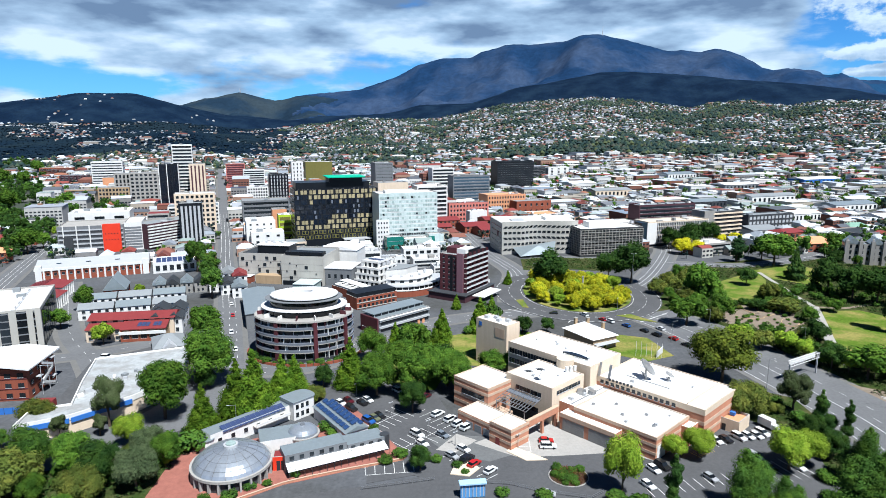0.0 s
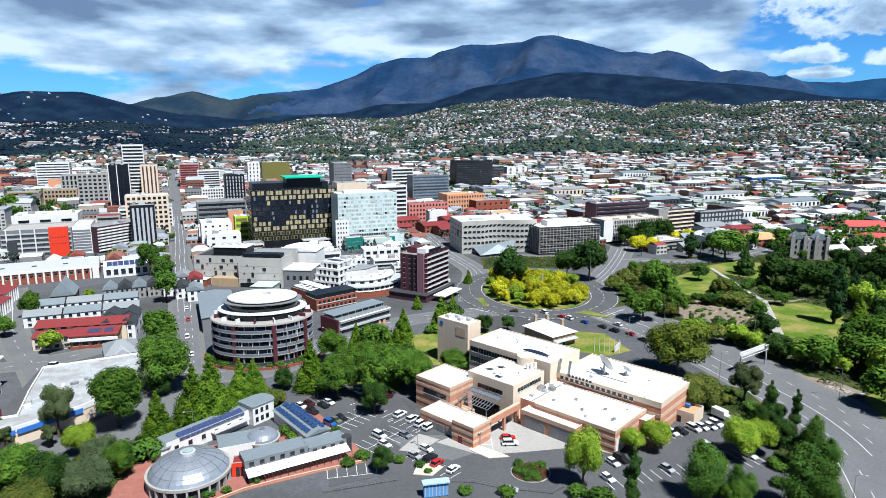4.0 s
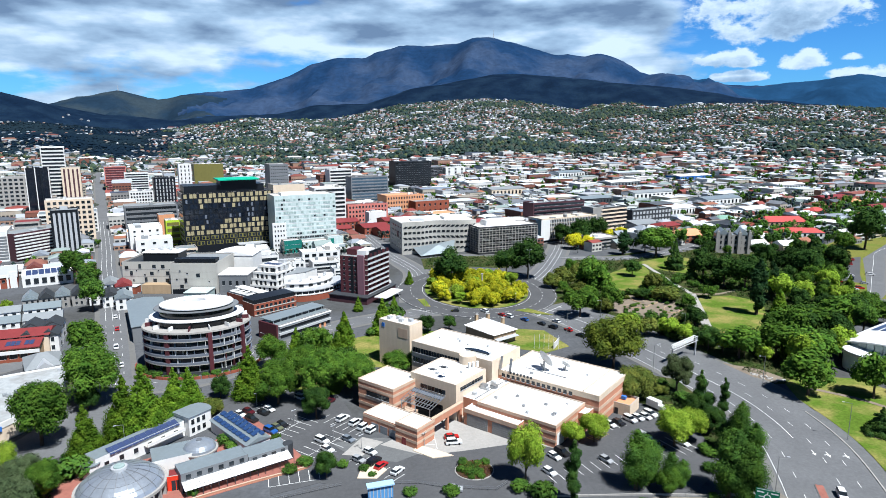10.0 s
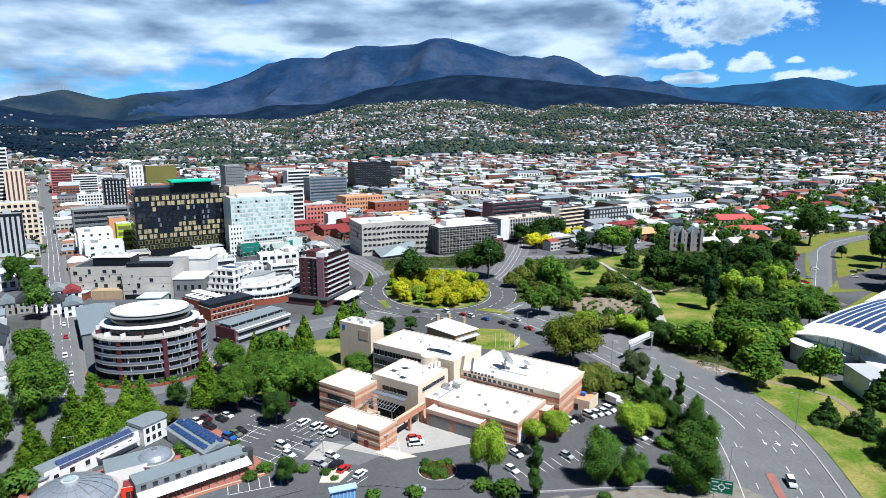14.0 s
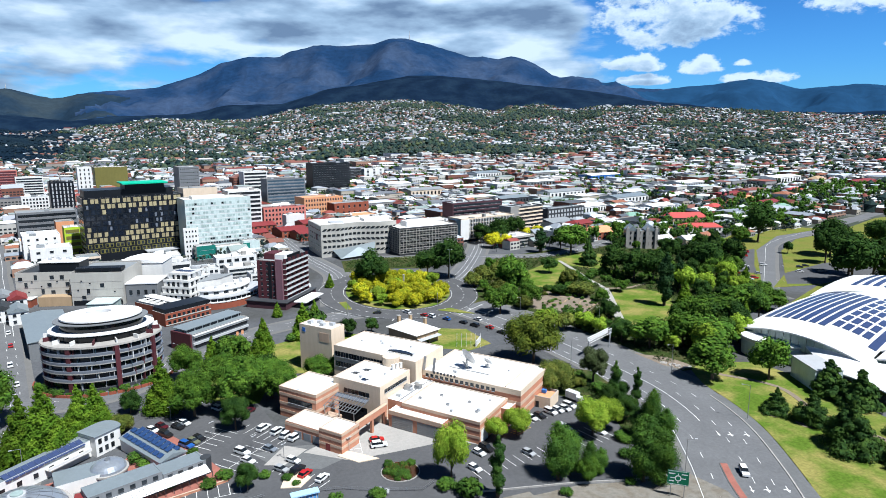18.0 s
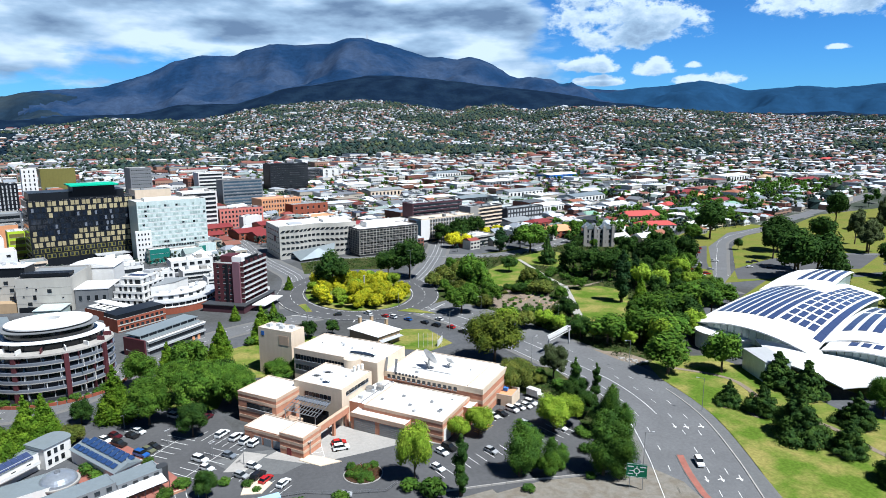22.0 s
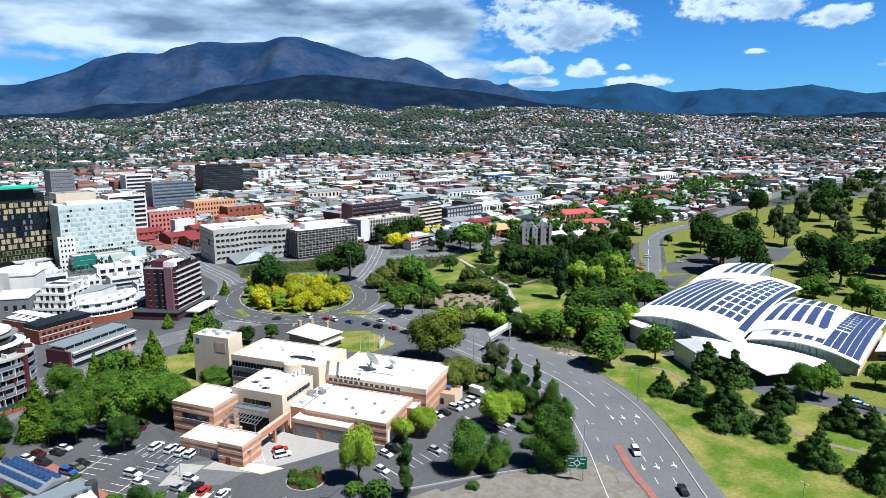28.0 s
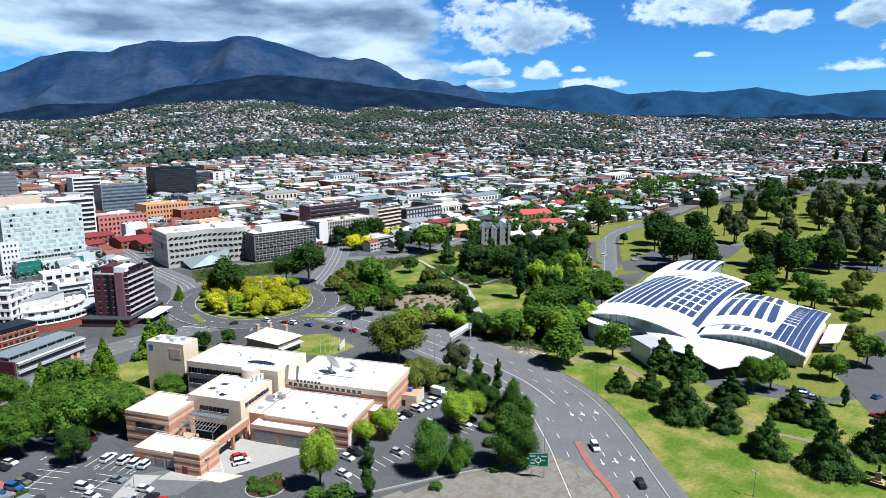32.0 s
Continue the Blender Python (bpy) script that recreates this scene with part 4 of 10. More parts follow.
# ---- the city's larger buildings ----
def gold_tower():
    b = thing("hospital_tower", -116.8, 474.1, 0, 20, "black and gold panelled tower with a green rooftop helipad", "building")
    w, d, h = 65.6, 28.0, 50.0
    FOOT.append((-90, 497, 38))
    shell(b, w, d, 44.5, "black", "darkroof")
    slab("upper_storey", b, M["black"], w / 2 - 2, d / 2, 44.0, w - 8, d - 6, 5.5)
    slab("helipad_deck", b, M["helipad"], w * 0.62, d * 0.35, 53.0, 30, 22, 0.8, label="bright green helipad deck")
    slab("helipad_base", b, M["black"], w * 0.62, d * 0.4, 49.0, 26, 18, 4.0)
    rng = random.Random(5)
    fh, nb = 3.9, 19
    step = (w - 1.6) / nb
    pan = window_mesh(step * 0.64, 3.0, M["gold"], False)
    dark = window_mesh(step * 0.84, 3.2, M["navy"], False)
    pane = window_mesh(step * 0.5, 2.2, M["win"], False)
    green = window_mesh(step * 0.78, 2.9, M["olive"], False)
    blue = window_mesh(step * 0.4, 2.6, M["balustrade"], False)
    for i in range(1, 11):
        for j in range(nb):
            # a ragged dark zone runs across the middle storeys
            mid = 5.0 + 1.3 * noise.noise((j * 0.45, 2.0, 0.7)) - (1.2 if 3 < j < 7 else 0), 8.4 + 0.9 * noise.noise((j * 0.45, 7.0, 0.7)) + (0.8 if j < 3 else 0)
            dk = mid[0] < i < mid[1]
            x = 0.8 + step * (j + 0.5) + (0.35 if (i + j) % 2 else -0.35)
            if dk:
                piece("dark_panel", dark, b, pose(x, -0.02, 1.8 + i * fh))
                # scattered grey-blue panes stand in for sky reflected by the dark glass
                if rng.random() < 0.16:
                    piece("window", blue, b, pose(x, -0.10, 2.0 + i * fh))
            elif i < 3:
                piece("green_frame", green, b, pose(x, -0.02, 1.8 + i * fh))
                piece("window", pane, b, pose(x, -0.10, 2.2 + i * fh))
            else:
                piece("gold_panel", pan, b, pose(x, -0.02, 1.8 + i * fh))
    windows(b, "l", w, d, 2, fh, 10, 6, 0.7, 0.6)
    windows(b, "r", w, d, 2, fh, 10, 6, 0.7, 0.6)
    slab("entrance_canopy", b, M["louvre"], w * 0.72, -5, 5, 22, 9, 0.6)


def glass_block():
    b = thing("glass_office", -51.7, 472.1, 0, 20, "pale green glass curtain-wall office block", "building")
    FOOT.append((-33, 490, 28))
    w, d = 47.1, 22.0
    shell(b, w, d, 42.0, "paleglass", "white")
    rng = random.Random(8)
    step = (w - 1.2) / 24
    me = window_mesh(step * 0.86, 1.5, M["greenglass"])
    dk = window_mesh(step * 0.86, 1.5, M["win"])
    for i in range(12):
        for j in range(24):
            if i == 2 and j < 20 or rng.random() < (0.10 if i > 3 else 0.22):
                piece("dark_pane", dk, b, pose(0.6 + step * (j + 0.5), -0.01, 2.5 + i * 3.2))
            elif (i + j) % 3 == 0 or rng.random() < 0.4:
                piece("tinted_pane", me, b, pose(0.6 + step * (j + 0.5), -0.01, 2.5 + i * 3.2))
        slab("spandrel", b, M["whitewall"], w / 2, -0.02, 1.4 + i * 3.2, w - 0.4, 0.12, 0.35)
    windows(b, "r", w, d, 2, 3.2, 12, 1, 0.9, 0.5, "greenglass", True)
    slab("plant_room", b, M["whitewall"], w * 0.4, d * 0.5, 41.2, w * 0.5, 8, 2.2)
    c = thing("glass_annex", -45, 462, 0, 20, "low teal and pale glass entrance annex", "building")
    shell(c, 13, 9, 10, "teal", "louvre")
    shell(c, 20, 9, 8.5, "paleglass", "white", x=13.2, y=-2)
    shell(c, 12, 9, 10.5, "paleglass", "louvre", x=33.4)
    slab("teal_corner", c, M["teal"], 35.5, -0.1, 0, 5, 0.4, 9)
    windows(c, "f", 13, 9, 0, 3.2, 3, 5, 0.85, 0.8, "teal")
    windows(c, "f", 45, 9, 0, 3.0, 1, 16, 0.6, 0.6, "win")


def brown_tower():
    """The maroon hotel at the roundabout, with open slab balconies on its right flank."""
    b = thing("hotel_tower", -3.7, 331.0, 0, -32, "maroon hotel tower with white balcony slabs", "building")
    FOOT.append((12, 330, 24))
    w, d, h = 15.0, 24.5, 24.2
    shell(b, w, d, h, "maroon", "greyroof")
    windows(b, "f", w, d, 2, 2.75, 8, 4, 0.34, 0.5)
    for i in range(8):
        z = 3.4 + i * 2.75
        slab("balcony_slab", b, M["whitewall"], w + 0.9, d / 2, z, 1.8, d - 0.6, 0.28)
        slab("balcony_glass", b, M["win"], w + 0.12, d / 2, z + 0.35, 0.2, d - 1.0, 2.0)
        slab("balcony_rail", b, M["louvre"], w + 1.75, d / 2, z + 0.3, 0.06, d - 0.8, 0.75)
        for k in range(6):
            slab("balcony_divider", b, M["maroon"], w + 0.9, 0.6 + k * (d - 1.2) / 5, z + 0.28, 1.7, 0.15, 2.45)
    slab("fin_wall", b, M["mauve"], w - 2.0, -0.4, 0, 3.8, 1.0, h + 1.0)
    slab("stair_recess", b, M["black"], 7.4, -0.05, 3.6, 1.6, 0.3, h - 4)
    slab("plant_room", b, M["maroon"], w * 0.22, d * 0.45, h - 0.8, 6, 9, 3.2)
    slab("roof_sign", b, M["black"], w * 0.98, d * 0.5, h + 0.4, 0.4, 13, 1.8)
    slab("plant_roof", b, M["white"], w * 0.55, d * 0.5, h - 0.7, 7, 10, 2.6)
    slab("podium", b, M["plum"], w * 0.5, d * 0.45, 0, w + 8, d + 8, 3.6)
    slab("podium_roof", b, M["darkgrey"], w * 0.5, d * 0.45, 3.6, w + 9, d + 9, 0.4)
    slab("canopy", b, M["white"], w + 9, d * 0.4, 3.0, 7, 20, 0.5)


def round_flats():
    """Seven curved storeys of flats, the top two set back, under a white disc roof with an open eye."""
    cx, cy = -58.5, 246.0
    b = thing("round_apartment_building", cx, cy, 0, 0, "round apartment block with grey balcony bands and white disc roof", "apartment building")
    FOOT.append((cx, cy, 26))
    rx, ry = 20.0, 15.5

    def drum(name, r0, r1, z0, z1, material, n=64, off=0.0):
        return prism(name, b, M[material], ring(0, off, r0, r1, n, turn=5), z0, z1)

    for i in range(5):
        z = 1.2 + 3.05 * i
        drum("glazing", rx - 1.4, ry - 1.4, z, z + 2.75, "win")
        fs_ = drum("floor_slab", rx, ry, z + 2.72, z + 3.05, "concrete")
        if i < 4:
            drum("balustrade", rx - 0.02, ry - 0.02, z + 3.05, z + 3.85, "balustrade").parent = fs_
        for k in range(16):
            a = radians(180 + k * 12.4 + i * 4)
            slab("mullion", b, M["louvre"], (rx - 1.2) * math.cos(a), (ry - 1.2) * math.sin(a), z, 0.25, 0.25, 2.5, math.degrees(a))
        rb_ = random.Random(40 + i)
        for k in range(11):
            a = radians(186 + k * 17 + rb_.uniform(-4, 4))
            slab("balcony_screen", b, M[rb_.choice(("whitewall", "louvre", "maroon", "winblue"))], (rx - 0.9) * math.cos(a), (ry - 0.9) * math.sin(a), z, 1.2, 0.2, 2.5, math.degrees(a))
    for a in (205, 246, 292, 335, 25, 70, 120, 165):
        a = radians(a)
        slab("red_pier", b, M["maroon"], (rx - 0.35) * math.cos(a), (ry - 0.35) * math.sin(a), 0, 1.0, 1.5, 16.2 if math.sin(a) > -0.95 else 11.0, math.degrees(a))
    drum("base", rx - 0.6, ry - 0.6, -1, 1.25, "darkgrey")
    drum("terrace_deck", rx - 0.2, ry - 0.2, 16.45, 16.75, "concrete")
    # upper roof is mid grey to give the shade seen through the disc's eye
    for z, q, w_ in ((16.75, 3.2, "white"), (19.9, 5.0, "midgrey")):
        drum("penthouse_glazing", rx - q - 1.2, ry - q - 1.2, z, z + 2.7, "win", off=1.0)
        drum("terrace_roof", rx - q + 0.6, ry - q + 0.6, z + 2.7, z + 3.0, w_, off=1.0)
    for k in range(16):
        a = radians(k * 22.5)
        slab("terrace_wall", b, M["maroon" if k % 3 == 0 else "whitewall"], (rx - 2) * math.cos(a), 0.8 + (ry - 2) * math.sin(a), 16.75, 2.6, 0.3, 1.5, math.degrees(a))
    # disc roof with its eye
    outer, inner = ring(0, 1.6, 13.6, 10.6, 64, turn=5), ring(-1, 2.6, 4.2, 2.6, 64, turn=5)
    n = 64
    vs = [(x, y, 24.0) for x, y in outer] + [(x, y, 24.5) for x, y in inner] + [(x, y, 23.5) for x, y in outer] + [(x, y, 22.8) for x, y in inner]
    fs = []
    for i in range(n):
        k = (i + 1) % n
        fs += [(i, k, n + k, n + i), (2 * n + i, 2 * n + k, k, i), (n + i, n + k, 3 * n + k, 3 * n + i)]
    piece("disc_roof", pydata("disc_roof", vs, fs, M["white"]), b, None, "white disc roof with an oval opening")
    # garden wall with planting
    g = thing("garden_wall", cx, cy, 0, 0, "low red brick garden wall round the flats", "wall")
    for i in range(26):
        a = 185 + i * 6.6
        x, y = (rx + 3.4) * math.cos(radians(a)), (ry + 3.6) * math.sin(radians(a))
        dx, dy = -(rx + 3.4) * math.sin(radians(a)), (ry + 3.6) * math.cos(radians(a))
        slab("wall_panel", g, M["brick"], x, y, -0.2, 2.3, 0.35, 1.3, math.degrees(math.atan2(dy, dx)))


def studio_complex():
    """The broadcaster's banded salmon and cream building with its flat white roofs."""
    b = thing("studio_building", 13.1, 183.8, 0, -46, "salmon and cream banded studio building with white roofs", "building")
    R = Matrix.Rotation(radians(46), 2)

    def loc(x, y):
        return R @ Vector((x - 13.1, y - 183.8))

    def block(px, py, w, d, h, wall, z=0.0, bands=(), parapet=0.3, roof="white", name="wing"):
        """w runs towards the right and near, d to the right and far; px, py is the near corner."""
        q = loc(px, py)
        x0 = q.x - w
        y0 = q.y
        shell(b, w, d, h, wall, roof, parapet, x0, y0, z, name + "_wall", name + "_roof", "coping")
        for zb, hb, mname in bands:
            slab("band", b, M[mname], x0 + w / 2, y0 - 0.02, zb, w + 0.12, 0.12, hb)
            slab("band", b, M[mname], x0 + w + 0.02, y0 + d / 2, zb, 0.12, d + 0.12, hb)
            slab("band", b, M[mname], x0 - 0.02, y0 + d / 2, zb, 0.12, d + 0.12, hb)
        return x0, y0

    stripes = ((1.6, 0.9, "band"), (4.0, 1.0, "band"), (7.2, 0.9, "band"), (9.1, 0.95, "band"))
    x0, y0 = block(13.1, 183.8, 15.2, 14.2, 10.0, "salmon", 0, stripes)
    for k in range(8):
        piece("window", window_mesh(1.15, 1.6, M["win"]), b, pose(x0 + 4.2 + k * 1.25, y0 - 0.05, 5.2))
    x0, y0 = block(13.6, 170.2, 14.5, 9.0, 4.6, "salmon", 0, ((3.4, 0.9, "band"),), name="annex")
    for k in range(3):
        slab("roller_door", b, M["greyroof"], x0 + 5 + k * 3.6, y0 - 0.03, 0, 2.8, 0.1, 2.4)
    x0, y0 = block(18.3, 163.5, 8.2, 8.0, 6.4, "salmon", 0, ((1.6, 0.8, "band"), (3.6, 0.9, "band"), (5.5, 0.8, "band")), name="porch")
    slab("door", b, M["redroof"], x0 + 3.2, y0 - 0.04, 0, 1.6, 0.1, 2.3)
    q = loc(18.3, 163.5)
    slab("beam_wall", b, M["salmon"], q.x - 0.5, q.y + 15, 4.4, 1.0, 15, 1.9)
    slab("beam_cap", b, M["band"], q.x - 0.5, q.y + 15, 6.3, 1.1, 15.1, 0.25)
    for k in range(2):
        slab("post", b, M["salmon"], q.x - 0.5, q.y + 15 + k * 6.8, 0, 0.8, 0.8, 4.5)
    # glazed canopy over the entrance
    c = loc(22, 181)
    for k in range(12):
        slab("glazing_bar", b, M["steel"], c.x - 6.05 + k * 1.1, c.y, 7.55, 0.14, 7.4, 0.22, 0, "", 14)
    for k in range(5):
        slab("glazing_rail", b, M["steel"], c.x, c.y - 3.5 + k * 1.75, 6.72 + k * 0.435, 12.4, 0.14, 0.2)
    slab("canopy_glass", b, M["balustrade"], c.x, c.y + 2.7, 8.1, 12.2, 1.9, 0.05, 0, "", 14)
    for k in range(3):
        slab("canopy_post", b, M["steel"], c.x - 5.6 + k * 5.6, c.y - 3.5, 0, 0.22, 0.22, 6.8)
    prism("curved_screen", b, M["band"], ring(c.x - 2.5, c.y - 2.0, 2.4, 2.4, 18, 180, 360), 3.2, 4.6)
    # upright dark sheet that stands for the shade under the canopy
    slab("entrance_shade", b, M["win"], c.x, c.y + 3.2, 0, 11.0, 0.2, 5.6)
    # cream middle block, tower and long rear block
    x0, y0 = block(32.4, 179.5, 18.5, 17.0, 12.0, "cream", name="middle")
    for k in range(7):
        piece("window", window_mesh(1.3, 1.5, M["win"]), b, pose(x0 + 5 + k * 1.45, y0 - 0.05, 7.6))
    for k in range(8):
        piece("window", window_mesh(1.4, 1.2, M["win"]), b, pose(x0 + 18.5 + 0.05, y0 + 3 + k * 1.6, 9.2, 0, 0, 90))
    x0, y0 = block(22.4, 222.8, 15.5, 7.6, 18.0, "cream", name="tower")
    slab("stair_panel", b, M["band"], x0 + 12, y0 - 0.03, 12.5, 4.6, 0.1, 3.6)
    slab("round_sign", b, M["blue"], x0 + 2.2, y0 - 0.04, 15.2, 1.4, 0.12, 1.6, label="small blue and white square sign")
    for k in range(4):
        slab("plant_box", b, M["louvre"], x0 + 3 + k * 3, y0 + 3 + (k % 2) * 2, 17.5, 1.8, 1.6, 1.3)
    x0, y0 = block(46.9, 192.3, 35.0, 18.5, 14.0, "cream", name="rear")
    for fl, zz in enumerate((10.0, 6.3)):
        for k in range(19):
            piece("window", window_mesh(1.05, 1.9, M["win"]), b, pose(x0 + 1.2 + k * 1.22, y0 - 0.05, zz))
    prism("stair_drum", b, M["cream"], ring(x0 + 25.5, y0 - 0.5, 3.0, 3.0, 28), 0, 14.6)
    prism("skylight", b, M["win"], [(x0 + 26 + 5.0 * math.cos(a), y0 + 4.2 + 2.0 * math.sin(a)) for a in [math.pi * i / 14 for i in range(15)]], 13.2, 14.5)
    prism("skylight_hood", b, M["white"], [(x0 + 26 + 5.3 * math.cos(a), y0 + 3.9 + 0.9 * math.sin(a)) for a in [math.pi * i / 14 for i in range(15)]], 13.2, 14.05)
    for k in range(4):
        slab("roof_pipe", b, M["louvre"], x0 + 6 + k * 6.5, y0 + 9 + (k % 2) * 3, 13.4, 0.5, 0.5, 0.9)
    slab("roof_seam", b, M["greyroof"], x0 + 17, y0 + 12, 13.72, 33, 0.12, 0.03)
    # garage and workshop range
    x0, y0 = block(57.6, 158.2, 27.0, 19.5, 7.0, "salmon", 0, ((1.6, 0.8, "band"), (3.9, 0.9, "band"), (6.1, 0.9, "band")), name="workshop")
    q = loc(47.8, 163.3)
    shell(b, 19.0, 6.0, 5.5, "salmon", "white", 0.4, q.x - 19.0, q.y, 0, "garage_wall", "garage_roof", "white")
    slab("fascia", b, M["band"], q.x - 9.5, q.y - 0.1, 4.2, 19.3, 0.3, 1.3)
    for k in range(2):
        slab("roller_door", b, M["greyconc"], q.x - 14.2 + k * 9.2, q.y - 0.05, 0, 7.6, 0.12, 3.9, label="wide grey roller door")
        for j in range(6):
            slab("door_rib", b, M["greyroof"], q.x - 14.2 + k * 9.2, q.y - 0.13, 0.5 + j * 0.6, 7.5, 0.05, 0.06)
    q2 = loc(70.0, 166.5)
    shell(b, 9.5, 13.0, 5.6, "salmon", "white", 0.4, q2.x - 9.5, q2.y, 0, "side_wall", "side_roof", "white")
    slab("white_door", b, M["whitewall"], loc(57.6, 158.2).x + 0.05, loc(57.6, 158.2).y + 3, 0, 0.12, 4.6, 4.2)
    slab("opening", b, M["black"], q2.x + 0.03, q2.y + 7, 0, 0.1, 7, 2.6)
    # broad dish-roof block
    x0, y0 = block(75.0, 169.0, 36.2, 23.5, 10.0, "salmon", 0, ((2.2, 1.0, "band"), (5.0, 1.2, "band"), (8.2, 1.8, "cream")), name="east")
    for k in range(14):
        piece("window", window_mesh(1.2, 1.2, M["win"]), b, pose(x0 + 2 + k * 1.9, y0 - 0.06, 7.9))
    slab("roof_upstand", b, M["cream"], x0 + 30.5, y0 + 12, 9.6, 0.3, 22, 0.6)
    wx, wy = 22.3, 14.2
    for k in range(3):
        slab("roof_seam", b, M["louvre"], wx + 7 + k * 7, wy + 9.7, 6.72, 0.14, 18, 0.05)
    for k in range(5):
        slab("roof_vent", b, M["steel"], wx + 3 + k * 5.0, wy + 6 + 5 * (k % 2), 6.7, 0.9, 0.7, 0.6)
    for k in range(3):
        slab("roof_seam", b, M["louvre"], x0 + 5 + k * 8, y0 + 11.7, 9.72, 0.14, 22, 0.05)
    slab("cable_tray", b, M["steel"], x0 + 14, y0 + 7.5, 9.75, 15, 0.3, 0.15)
    # lean-to link roofs, vents and flues
    q = Vector((21.3, 22.4))
    shell(b, 5.7, 19.2, 6.9, "salmon", "white", 0.3, 16.55, 14.8, 0, "link_wall", "link_roof", "white")
    for k in range(3):
        slab("roof_box", b, M["louvre"], 18.3 + 0.8 * (k % 2), 18.5 + k * 5.6, 6.65, 1.5, 1.1, 0.9)
    slab("pipe_run", b, M["steel"], 20.4, 24, 6.7, 0.22, 17, 0.22)
    slab("cooling_unit", b, M["steel"], q.x - 3.2, q.y + 2, 6.65, 2.2, 1.8, 1.6)
    slab("cooling_unit", b, M["steel"], q.x - 0.9, q.y + 4.5, 6.65, 2.0, 1.8, 1.2)
    rng = random.Random(12)
    for px, py, z in ((28, 190, 11.5), (36, 190, 11.5), (52, 168, 6.5), (60, 166, 6.5), (66, 172, 6.5), (60, 190, 9.5), (78, 186, 9.5), (8, 190, 9.5), (48, 200, 13.5), (40, 214, 13.5)):
        c = loc(px, py)
        slab("vent", b, M["louvre"], c.x, c.y, z, rng.uniform(0.5, 1.3), rng.uniform(0.5, 1.0), rng.uniform(0.5, 1.1))
    for k in range(3):
        c = loc(38 + k * 1.4, 192 + k * 0.5)
        prism("flue", b, M["whitewall"], ring(c.x, c.y + 2, 0.55, 0.55, 12), 11.5, 13.6)
    for px, py, z in ((27, 194, 11.6), (31, 195.5, 11.6)):
        c = loc(px, py)
        slab("aerial_frame", b, M["steel"], c.x, c.y, z, 3.2, 0.16, 0.5, 20)
        slab("aerial_base", b, M["darkgrey"], c.x, c.y, z - 0.05, 1.6, 1.2, 0.5, 20)
    for k in range(7):
        c = loc(53 + k * 0.9, 189 - k * 0.9)
        slab("wall_vent", b, M["darkgrey"], c.x - 1.2, c.y + 1.0, 10.0, 0.6, 0.5, 0.7)
    for k in range(2):
        c = loc(50.5 + k * 2.6, 194.5 - k * 2.6)
        slab("roof_ladder", b, M["steel"], c.x, c.y - 0.4, 10.2, 0.9, 0.12, 4.6, 0, "", -14)
    c = loc(46, 196)
    slab("guard_rail", b, M["steel"], c.x - 4, c.y + 0.6, 14.6, 10.5, 0.07, 0.07)
    for k in range(6):
        slab("guard_post", b, M["steel"], c.x - 9 + k * 2.0, c.y + 0.6, 13.9, 0.07, 0.07, 0.7)
    # annex at the east end
    a = thing("store_shed", 83.3, 177.7, 0, -46, "small cream store with a red roof deck", "shed")
    shell(a, 6, 8, 4, "cream", "orange")
    slab("door", a, M["win"], 1.5, -0.04, 0, 1.2, 0.1, 2.2)
    slab("unit", a, M["blue"], 2, 5, 3.5, 1.5, 1.2, 1.0)


def dish(x, y, z, r, tilt, yaw, label):
    t = thing("satellite_dish", x, y, z, yaw, label, "satellite dish")
    slab("mount_post", t, M["steel"], 0, 0, -0.5, 0.5, 0.5, r * 1.15)
    prism("rubber_pad", t, M["darkgrey"], ring(0, 0, r * 1.15, r * 1.15, 28), -0.5, -0.38)
    for a in (0, 120, 240):
        slab("leg", t, M["steel"], 0.25 * r * math.cos(radians(a)), 0.25 * r * math.sin(radians(a)), -0.4, 0.12, 0.12, r * 1.0, a, "", 0, -14)
    vs, fs, n, m = [], [], 28, 5
    for j in range(m + 1):
        rr = r * j / m
        for i in range(n):
            a = 2 * math.pi * i / n
            vs.append((rr * math.cos(a), rr * math.sin(a), 0.28 * rr * rr / r))
    for j in range(m):
        for i in range(n):
            k = (i + 1) % n
            fs.append((j * n + i, j * n + k, (j + 1) * n + k, (j + 1) * n + i))
    piece("reflector", pydata("reflector", vs, fs, M["white"]), t, pose(0, 0, r * 1.15, tilt))
    for a in (0, 120, 240):
        slab("feed_strut", t, M["steel"], 0, 0, r * 1.15, 0.08, 0.08, r * 0.9, a, "", tilt + 14)
    slab("feed_horn", t, M["whitewall"], 0, -math.sin(radians(tilt)) * r * 0.8, r * 1.15 + math.cos(radians(tilt)) * r * 0.8, 0.35, 0.35, 0.4)
    slab("rear_frame", t, M["steel"], 0, 0.3, r * 0.3, r * 0.5, 0.2, r * 0.6, 0, "", -30)


